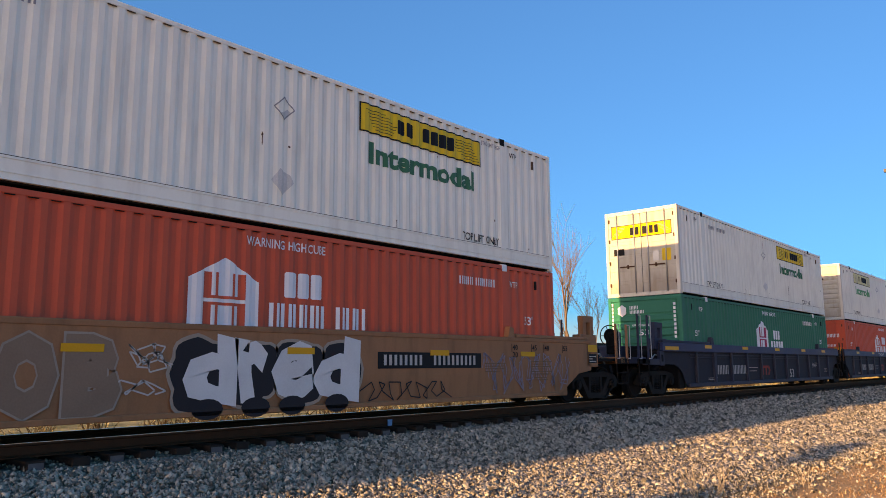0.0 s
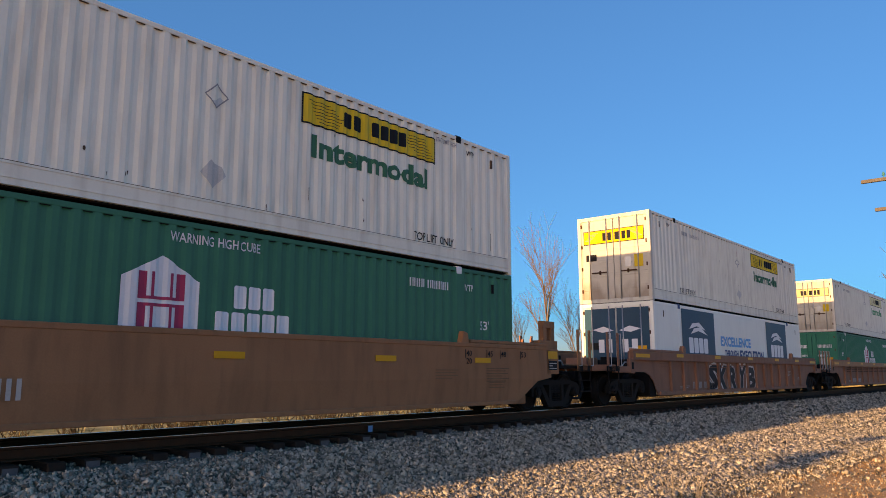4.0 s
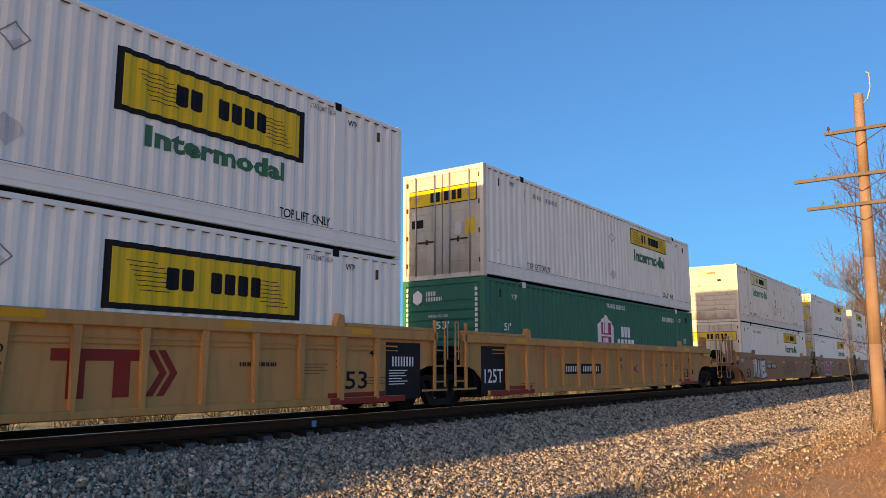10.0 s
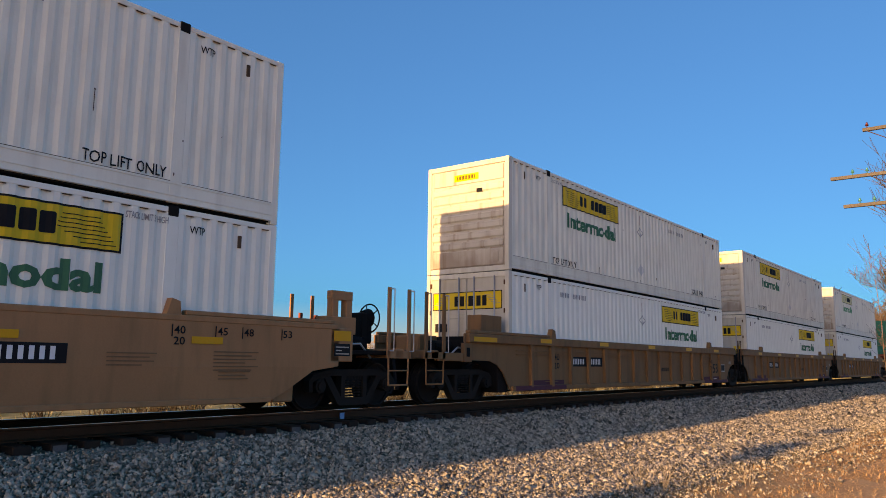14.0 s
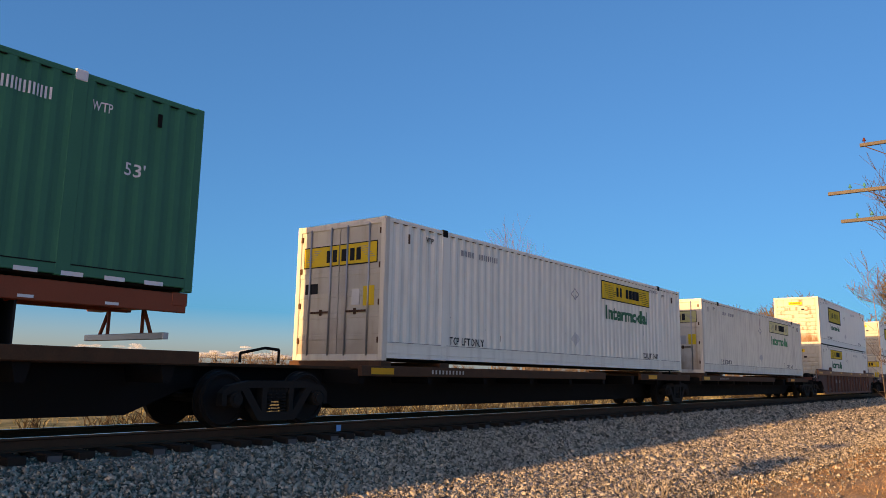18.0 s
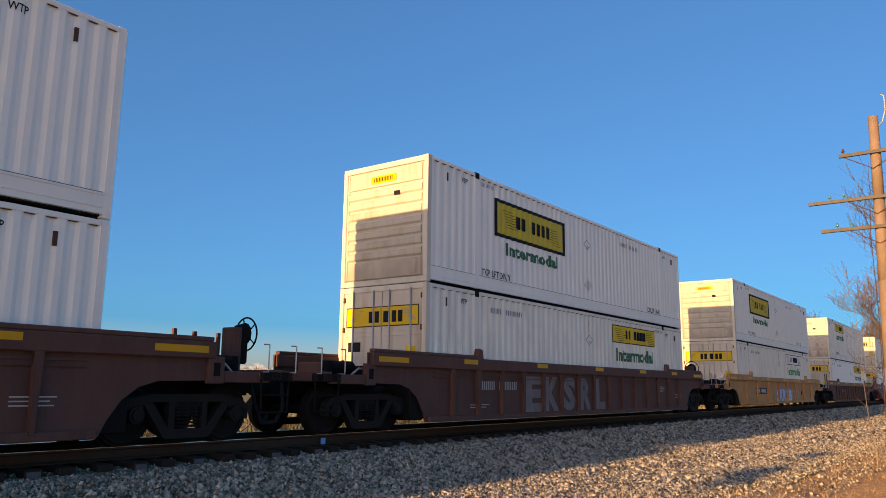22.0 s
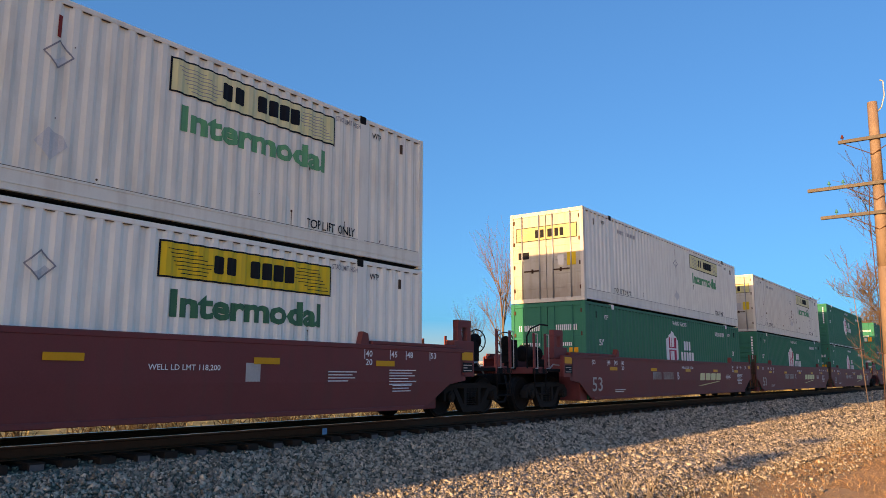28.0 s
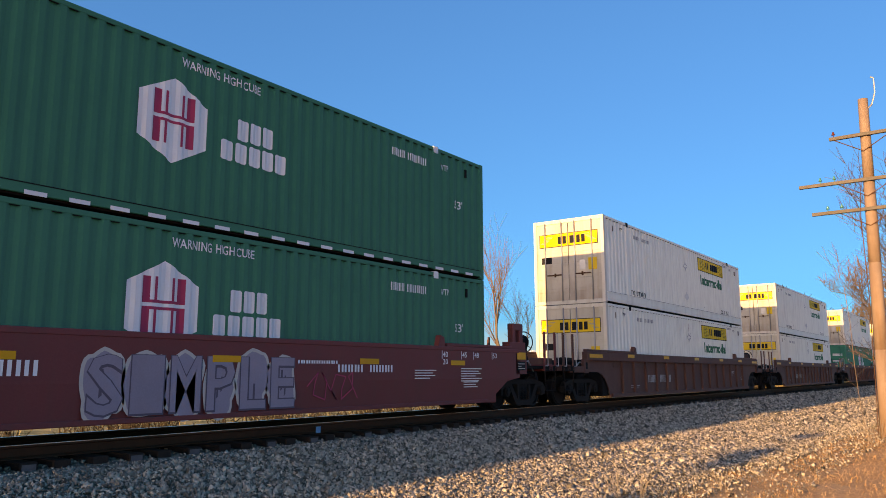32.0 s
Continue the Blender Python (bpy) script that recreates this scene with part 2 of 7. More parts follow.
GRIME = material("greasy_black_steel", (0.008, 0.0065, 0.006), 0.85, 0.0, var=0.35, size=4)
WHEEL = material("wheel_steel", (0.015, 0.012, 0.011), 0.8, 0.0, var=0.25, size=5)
NAVY = material("navy_car_paint", (0.024, 0.032, 0.056), 0.6, var=0.25, dirty=0.7, dirt=(0.042, 0.034, 0.030), size=1.2)
RUSTY = material("olive_rust_car_paint", (0.27, 0.128, 0.058), 0.7, var=0.22, dirty=0.6, dirt=(0.13, 0.07, 0.042), size=0.9)
BROWN = material("brown_car_paint", (0.33, 0.14, 0.088), 0.7, var=0.22, dirty=0.5, dirt=(0.12, 0.065, 0.04), size=1.2)
UMBER = material("rusty_brown_car_paint", (0.38, 0.155, 0.076), 0.7, var=0.2, dirty=0.5, dirt=(0.16, 0.08, 0.045), size=0.8)
TAN = material("tan_car_paint", (0.44, 0.195, 0.093), 0.65, var=0.15, dirty=0.45, dirt=(0.2, 0.11, 0.055), size=1.0)
YELLOW = material("yellow_car_paint", (0.62, 0.275, 0.098), 0.65, var=0.15, dirty=0.45, dirt=(0.25, 0.13, 0.05), size=1.2)
NAVY_SHEET = material("grimy_navy_sheet", (0.020, 0.023, 0.033), 0.75, var=0.3, dirty=0.6, dirt=(0.035, 0.029, 0.026), size=1.0)
NAVY_RAIL = material("navy_rail_paint", (0.020, 0.036, 0.085), 0.55, var=0.2, dirty=0.35, dirt=(0.04, 0.04, 0.045), size=1.5)
DARK = material("dark_brown_car_paint", (0.135, 0.056, 0.044), 0.7, var=0.3, dirty=0.65, dirt=(0.17, 0.08, 0.052), size=1.2)
MAROON = material("maroon_car_paint", (0.218, 0.05, 0.048), 0.6, var=0.15, dirty=0.4, dirt=(0.14, 0.06, 0.05), size=0.9)
OCHRE = material("ochre_car_paint", (0.66, 0.275, 0.10), 0.65, var=0.2, dirty=0.5, dirt=(0.14, 0.07, 0.035), size=1.2)
ORANGE = material("orange_frame_paint", (0.32, 0.07, 0.036), 0.6, var=0.2)
REFLECT = material("yellow_reflector", (0.80, 0.33, 0.02), 0.4, var=0.1)
RUBBER = material("tyre_rubber", (0.02, 0.02, 0.021), 0.8, var=0.2)
WOOD_TIE = material("creosoted_timber", (0.032, 0.022, 0.017), 0.95, var=0.35, size=6, fine=90, bump=0.3)
RAIL_WEB = material("rail_rust", (0.075, 0.036, 0.022), 0.85, 0.0, var=0.25, size=5)
RAIL_TOP = material("polished_rail", (0.50, 0.49, 0.47), 0.22, 0.95, var=0.05)
POLE_WOOD = material("weathered_pole_wood", (0.27, 0.185, 0.135), 0.9, var=0.2, size=3, fine=70, bump=0.35, dirty=0.5, dirt=(0.2, 0.11, 0.06), streak=3)
ARM_WOOD = material("grey_arm_wood", (0.13, 0.112, 0.092), 0.9, var=0.25, size=5, fine=80, bump=0.3)
BARK = material("grey_bark", (0.16, 0.115, 0.085), 0.95, var=0.25, size=5, bump=0.3)
TWIGS = material("brown_twigs", (0.12, 0.085, 0.065), 0.95, var=0.25, size=4, bump=0.0)
GLASS = material("green_glass_insulator", (0.04, 0.22, 0.2), 0.12, var=0.05)
RED_GLASS = material("brown_insulator", (0.14, 0.03, 0.02), 0.2, var=0.05)
STONE = material("ballast_stone", (0.335, 0.28, 0.215), 0.9, var=0.25, size=6, fine=60)
STRAW = material("dry_grass", (0.60, 0.35, 0.17), 0.95, var=0.3, size=0.8, bump=0.0)


def vary_by_piece(ma, amount):
    """Each loose piece of a joined mesh takes a shade of its own."""
    nt = ma.node_tree
    geo = nt.nodes.new("ShaderNodeNewGeometry")
    bsdf = nt.nodes["Principled BSDF"]
    src = bsdf.inputs["Base Color"].links[0].from_socket
    hsv = nt.nodes.new("ShaderNodeHueSaturation")
    mr = nt.nodes.new("ShaderNodeMapRange")
    mr.inputs["To Min"].default_value, mr.inputs["To Max"].default_value = 1 - amount, 1 + amount
    nt.links.new(geo.outputs["Random Per Island"], mr.inputs["Value"])
    nt.links.new(mr.outputs[0], hsv.inputs["Value"])
    nt.links.new(src, hsv.inputs["Color"])
    nt.links.new(hsv.outputs[0], bsdf.inputs["Base Color"])


SCRUB = material("dark_scrub_twigs", (0.045, 0.034, 0.024), 0.95, var=0.3, size=4, bump=0.0)
STALK = material("pale_weed_stalk", (0.34, 0.27, 0.20), 0.95, var=0.2, size=3, bump=0.0)
BRUSH = material("dry_brush", (0.40, 0.29, 0.12), 0.95, var=0.3, size=0.5, bump=0.0)
vary_by_piece(BRUSH, 0.5)
vary_by_piece(STONE, 0.8)
vary_by_piece(STRAW, 0.45)


def ground_material():
    ma = material("dry_earth_and_straw", (0.56, 0.33, 0.165), 0.95, var=0.35, size=0.8, fine=22, bump=0.8, dirty=0.75,
                  dirt=(0.52, 0.245, 0.105), streak=0, world_space=True)
    nt = ma.node_tree
    N, L = nt.nodes, nt.links
    bsdf = N["Principled BSDF"]
    tc = N.new("ShaderNodeTexCoord")
    axes = N.new("ShaderNodeSeparateXYZ")
    L.new(tc.outputs["Object"], axes.inputs[0])
    field = N.new("ShaderNodeMapRange")     # the field beyond the track is paler, with green in it
    field.inputs["From Min"].default_value, field.inputs["From Max"].default_value = 13.0, 16.0
    L.new(axes.outputs["Y"], field.inputs["Value"])
    cover = N.new("ShaderNodeTexNoise")
    cover.inputs["Scale"].default_value, cover.inputs["Detail"].default_value = 1.3, 6.0
    L.new(tc.outputs["Object"], cover.inputs["Vector"])
    tone = N.new("ShaderNodeValToRGB")
    tone.color_ramp.elements[0].position, tone.color_ramp.elements[1].position = 0.36, 0.62
    tone.color_ramp.elements[0].color = (0.13, 0.12, 0.035, 1)
    tone.color_ramp.elements[1].color = (0.42, 0.31, 0.13, 1)
    L.new(cover.outputs["Fac"], tone.inputs[0])
    both = N.new("ShaderNodeMix")
    both.data_type = "RGBA"
    L.new(field.outputs[0], both.inputs[0])
    L.new(bsdf.inputs["Base Color"].links[0].from_socket, both.inputs[6])
    L.new(tone.outputs[0], both.inputs[7])
    L.new(both.outputs[2], bsdf.inputs["Base Color"])
    return ma


def ballast_material():
    ma = material("crushed_stone", (0.19, 0.16, 0.125), 0.95, var=0.2, size=0.7, fine=30, bump=0.0, world_space=True)
    nt = ma.node_tree
    N, L = nt.nodes, nt.links
    bsdf = N["Principled BSDF"]
    vo = N.new("ShaderNodeTexVoronoi")
    vo.inputs["Scale"].default_value = 17.0
    tc = N.new("ShaderNodeTexCoord")
    L.new(tc.outputs["Object"], vo.inputs["Vector"])
    bw = N.new("ShaderNodeRGBToBW")
    L.new(vo.outputs["Color"], bw.inputs[0])
    mr = N.new("ShaderNodeMapRange")
    mr.inputs["To Min"].default_value, mr.inputs["To Max"].default_value = 0.45, 1.6
    L.new(bw.outputs[0], mr.inputs["Value"])
    src = bsdf.inputs["Base Color"].links[0].from_socket
    hsv = N.new("ShaderNodeHueSaturation")
    L.new(src, hsv.inputs["Color"])
    L.new(mr.outputs[0], hsv.inputs["Value"])
    L.new(hsv.outputs[0], bsdf.inputs["Base Color"])
    bp = N.new("ShaderNodeBump")
    bp.invert = True
    bp.inputs["Strength"].default_value = 1.0
    bp.inputs["Distance"].default_value = 0.05
    L.new(vo.outputs["Distance"], bp.inputs["Height"])
    L.new(bp.outputs[0], bsdf.inputs["Normal"])
    return ma


GROUND = ground_material()
BALLAST = ballast_material()

# ---------------------------------------------------------------- ground, ballast, track
PROFILE = [(-1500, -0.9), (-60, -0.9), (-3, -0.86), (2.0, -0.88), (4.4, -0.93), (6.2, -0.93), (8.0, -0.86), (9.55, -0.43), (9.95, -0.315), (10.3, -0.265), (11.34, -0.26),
           (12.4, -0.255), (12.75, -0.29), (14.6, -0.82), (17.0, -0.75), (30, -0.6), (70, -0.4), (1500, 0.3)]


def height(y):
    for (a, za), (b, zb) in zip(PROFILE, PROFILE[1:]):
        if a <= y <= b:
            return za + (zb - za) * (y - a) / (b - a)
    return PROFILE[-1][1]


def sheet(xs, ys, lift, rough, ragged=0.0):
    vs, fs = [], []
    for x in xs:
        for y in ys:
            z = height(y) + lift
            if rough:
                z += rough * (noise.noise((x * 0.9, y * 0.9, 0)) + 0.5 * noise.noise((x * 2.7, y * 2.7, 4)))
            vs.append((x, y + (ragged * noise.noise((x * 0.35, 3.1, 0)) if y == ys[0] else 0.0), z - (0.09 if ragged and y == ys[0] else 0.03 if ragged and y == ys[1] else 0.0)))
    n = len(ys)
    for i in range(len(xs) - 1):
        for j in range(n - 1):
            fs.append((i * n + j, (i + 1) * n + j, (i + 1) * n + j + 1, i * n + j + 1))
    m = M()
    m.add(vs, fs)
    return m


XS = [-1500, -800, -300, -120, -60] + [-30 + 1.0 * i for i in range(131)] + [130, 180, 300, 600, 1000, 1500]
YS = [-1500, -600, -200, -80, -40, -20, -12] + [-8 + 0.6 * i for i in range(26)] + [8.0, 10.0, 11.34, 12.7, 14.6, 17, 22, 30, 45, 70, 150, 400, 900, 1500]
ground = thing("ground", "dry orange-brown grass and earth beside the track", "ground", kind="structure",
               me=sheet(XS, YS, -0.03, 0.035).mesh("ground", GROUND, smooth=True))

BXS = [-760 + 20 * i for i in range(36)] + [-40 + 2 * i for i in range(100)] + [160 + 20 * i for i in range(36)]
ballast = thing("ballast", "grey crushed-stone ballast bed under the track", "ballast", kind="structure",
                me=sheet(BXS, [4.9, 5.3, 5.7, 6.2, 7.1, 8.0, 8.7, 9.4, 10.0, 10.7, 11.34, 12.0, 12.7, 13.6, 14.6], 0.012, 0.03, 0.9).mesh("ballast", BALLAST, smooth=True))


def rail_section(m, y, x0, x1):
    s = [(-0.07, -0.18), (0.07, -0.18), (0.07, -0.168), (0.012, -0.145), (0.010, -0.045), (0.036, -0.032), (0.036, -0.004),
         (-0.036, -0.004), (-0.036, -0.032), (-0.010, -0.045), (-0.012, -0.145), (-0.07, -0.168)]
    m.cross([(y + a, b) for a, b in s], x0, x1)


track = thing("railway_track", "single railway track with rusty rails and timber sleepers", "track", kind="structure")
for sgn, nm in ((-1, "rail"), (1, "rail")):
    m = M()
    rail_section(m, YC + sgn * RAIL, -760, 880)
    part("rail", m.mesh("rail", RAIL_WEB), track, "rusty steel rail")
    m = M()
    m.box(-760, 880, YC + sgn * RAIL - 0.03, YC + sgn * RAIL + 0.03, -0.004, 0.0)
    part("rail_head", m.mesh("rail_head", RAIL_TOP), track, "polished running surface of the rail")


part("paint_mark", M().box(10.44, 10.56, YC - RAIL - 0.075, YC - RAIL - 0.069, -0.176, -0.06).mesh("paint_mark", SKY_INK), track, "small blue paint mark on the rail")

# ---------------------------------------------------------------- lettering
FONTS = {}


def letters(text, wide, high, bold=False):
    """Flat outlines of a text, fitted to that width and height, in x and y."""
    key = (text, round(wide, 3), round(high, 3), bold)
    if key not in FONTS:
        cu = bpy.data.curves.new("text", "FONT")
        cu.body = text
        cu.resolution_u = 2
        cu.offset = bold if isinstance(bold, float) else 0.04 if bold else 0.010
        ob = bpy.data.objects.new("text", cu)
        me = bpy.data.meshes.new_from_object(ob)
        vs = np.array([v.co[:2] for v in me.vertices])
        lo, hi = vs.min(0), vs.max(0)
        vs = (vs - lo) / (hi - lo) * np.array([wide, high])
        FONTS[key] = ([tuple(v) for v in vs], [tuple(p.vertices) for p in me.polygons])
        bpy.data.objects.remove(ob)
        bpy.data.curves.remove(cu)
        bpy.data.meshes.remove(me)
    return FONTS[key]


def bars(count, wide, high, fill=0.62, lean=0.0, gaps=()):
    """A row of plain upright bars that stands in for a mark."""
    vs, fs = [], []
    step = wide / count

    def quad(x0, x1, z0, z1):
        n = len(vs)
        vs.extend([(x0 + lean * z0, z0), (x1 + lean * z0, z0), (x1 + lean * z1, z1), (x0 + lean * z1, z1)])
        fs.append((n, n + 1, n + 2, n + 3))
    for i in range(count):
        if i in gaps:
            continue
        x0, x1 = i * step, i * step + step * min(0.86, fill + 0.16)
        if high > 0.25 and count < 8:
            c = min(0.10 * (x1 - x0), 0.10 * high)
            n = len(vs)
            vs.extend([(a + lean * b, b) for a, b in ((x0 + c, 0.0), (x1 - c, 0.0), (x1, c), (x1, high - c), (x1 - c, high), (x0 + c, high), (x0, high - c), (x0, c))])
            fs.append(tuple(range(n, n + 8)))
            continue
        t = (x1 - x0) * 0.34
        quad(x0, x0 + t, 0.0, high)
        quad(x1 - t, x1, 0.0, high)
    return vs, fs


def rect(x0, x1, z0, z1):
    return [(x0, z0), (x1, z0), (x1, z1), (x0, z1)], [(0, 1, 2, 3)]


def merge(*shapes):
    vs, fs = [], []
    for (v, f), dx, dz in shapes:
        n = len(vs)
        vs += [(a + dx, b + dz) for a, b in v]
        fs += [tuple(i + n for i in g) for g in f]
    return vs, fs


# side sheet of a container: upright waves between the posts
PITCH, DEPTH = 0.278, 0.030
POSTS = (1.98, 14.17)


def wave_breaks(x0, x1):
    """The x and depth at each fold of the side sheet from x0 to x1."""
    n = max(1, round((x1 - x0) / PITCH))
    p = (x1 - x0) / n
    out = []
    for i in range(n):
        a = x0 + i * p
        out += [(a, 0.0), (a + 0.30 * p, 0.0), (a + 0.53 * p, 1.0), (a + 0.77 * p, 1.0)]
    out.append((x1, 0.0))
    return out


def side_breaks(flat=False):
    out = []
    if flat:
        return [(0.14, 0.0), (16.0, 0.0)]
    for a, b in ((0.14, POSTS[0] - 0.1), (POSTS[0] + 0.1, POSTS[1] - 0.1), (POSTS[1] + 0.1, CL - 0.14)):
        out += wave_breaks(a, b)
    return out


SIDE = side_breaks()
SIDE_X = np.array([a for a, _ in SIDE])
SIDE_D = np.array([b for _, b in SIDE])


def draped(m, shape, y, proud, depth=DEPTH):
    """Lays a flat shape (x, z) over the waves of the side sheet."""
    vs, fs = shape
    bm = bmesh.new()
    bv = [bm.verts.new((a, 0, b)) for a, b in vs]
    for f in fs:
        try:
            bm.faces.new([bv[i] for i in f])
        except ValueError:
            pass
    if depth > 0:
        lo, hi = min(a for a, _ in vs), max(a for a, _ in vs)
        for x in SIDE_X[(SIDE_X > lo + 1e-4) & (SIDE_X < hi - 1e-4)]:
            bmesh.ops.bisect_plane(bm, geom=bm.verts[:] + bm.edges[:] + bm.faces[:], plane_co=(x, 0, 0), plane_no=(1, 0, 0), dist=1e-5)
    bm.verts.index_update()
    out = []
    for v in bm.verts:
        d = float(np.interp(v.co.x, SIDE_X, SIDE_D)) * depth if depth > 0 else 0.0
        out.append((v.co.x, y + d - proud, v.co.z))
    faces = []
    for f in bm.faces:
        ix = [v.index for v in f.verts]
        if f.normal.y > 0:
            ix.reverse()
        faces.append(tuple(ix))
    m.add(out, faces)
    bm.free()


def decal(name, key, shape, ink, parent, label="", y=-CW / 2, proud=0.004, depth=DEPTH):
    k = (key, ink.name)
    if k not in MESHES:
        m = M()
        draped(m, shape() if callable(shape) else shape, y, proud, depth)
        MESHES[k] = m.mesh(name, ink)
    return part(name, MESHES[k], parent, label)


# ---------------------------------------------------------------- containers
HW = CW / 2


def corrugated(m, far=False, z0=0.30, z1=2.80, flat=False):
    s = 1 if far else -1
    br = [(0.14, 0.0), (16.014, 0.0)] if flat else SIDE
    out, inn = [], []
    for x, d in br:
        y = s * (HW - DEPTH * d - 0.004)
        out += [(x, y, z0), (x, y, z1)]
        inn += [(x, y - s * 0.012, z0), (x, y - s * 0.012, z1)]
    n = len(br)
    fs = []
    for i in range(n - 1):
        q = (2 * i, 2 * i + 2, 2 * i + 3, 2 * i + 1)
        fs.append(q if not far else q[::-1])
        fs.append(tuple(k + 2 * n for k in (q[::-1] if not far else q)))
    m.add(out + inn, fs)


def end_bars(m, count, y0, y1, z0, z1, x):
    """Plain upright bars on an end wall, from y0 (towards the far side) to y1."""
    vs, fs = bars(count, y0 - y1, z1 - z0)
    for f in fs:
        ys = [y0 - vs[i][0] for i in f]
        zs = [z0 + vs[i][1] for i in f]
        m.box(x - 0.002, x, min(ys), max(ys), min(zs), max(zs))


def door_leaf(m, s):
    """A leaf with pressed cross ribs, drawn out of one outline."""
    front = [(0.035, 0.13)]
    for z in (0.42, 0.86, 1.30, 1.74):
        front += [(0.035, z), (0.027, z + 0.012), (0.027, z + 0.10), (0.035, z + 0.112)]
    m.prism(front + [(0.035, 2.76), (0.075, 2.76), (0.075, 0.13)], max(s * 0.012, s * 1.19), min(s * 0.012, s * 1.19))


def door_end(box, paint, panel, ink, marks, bright):
    for s in (-1, 1):
        leaf = part("door", shared(("door", s), lambda m: door_leaf(m, s), paint), box, "steel cargo door")
        for y in (0.24, 0.86):
            part("lock_rod", shared(("lock_rod", s * y), lambda m: m.rod((0.012, s * y, 0.10), (0.012, s * y, 2.80), 0.021, 8), STEEL if bright else paint, True), leaf)
        part("door_handle", shared(("door_handle", s), lambda m: m.box(0.0, 0.03, min(s * 0.24, s * 0.80), max(s * 0.24, s * 0.80), 0.98, 1.02, 0.004).box(
            0.0, 0.034, s * 0.50 - 0.03, s * 0.50 + 0.03, 0.93, 1.06, 0.006), RUST), leaf, "worn steel door handle")
        for z in (0.35, 1.1, 1.85, 2.55) if NOW[0] < 33 else ():
            part("hinge", shared(("hinge", s, z), lambda m: m.box(0.005, 0.06, min(s * 1.13, s * 1.25), max(s * 1.13, s * 1.25), z, z + 0.12, 0.008), RUST), leaf)
        if panel is None:
            part("number_mark", shared(("door_number", s), lambda m: (end_bars(m, 6, 1.02 if s > 0 else -0.22, 0.22 if s > 0 else -1.02, 2.02, 2.20, 0.026),
                                                                     end_bars(m, 5, 0.9 if s > 0 else -0.25, 0.25 if s > 0 else -0.9, 1.55, 1.66, 0.026)), marks), leaf)
            continue
        a, b = sorted((s * 0.02, s * 1.08))
        part("panel_border", shared(("door_border", s), lambda m: m.box(0.0225, 0.0262, a, b, 1.96, 2.42), INK), leaf)
        part("sign_panel", shared(("door_panel", s), lambda m: m.box(0.020, 0.0235, a + (0.0 if s > 0 else 0.022), b - (0.022 if s > 0 else 0.0), 1.982, 2.398), panel), leaf, "painted name panel")
        part("name_mark", shared(("door_bars", s), lambda m: [m.box(0.018, 0.0202, y0, y0 + 0.13, 2.05, 2.31) for y0 in ((0.07, 0.25) if s > 0 else (-0.62, -0.44, -0.26, -0.08 - 0.11))], ink), leaf, "dark lettering blocks")
        part("wing_ornament", shared(("door_wing", s), lambda m: [m.box(0.018, 0.0202, s * (0.66 + 0.05 * k) - 0.11, s * (0.66 + 0.05 * k) + 0.11, 2.32 - 0.045 * k, 2.332 - 0.045 * k) for k in range(6)], FADED_INK), leaf)
    part("warning_label", shared("warning_label", lambda m: m.box(0.02, 0.0255, -1.02, -0.72, 1.10, 1.50), LOGO_YELLOW if panel is not None else REFLECT), box, "yellow warning sticker")
    part("data_plate", shared("data_plate", lambda m: m.box(0.02, 0.0255, -0.62, -0.40, 1.12, 1.45), STEEL), box)
    part("dark_sticker", shared("dark_sticker", lambda m: m.box(0.02, 0.0255, 0.62, 1.0, 1.40, 1.62), INK), box)


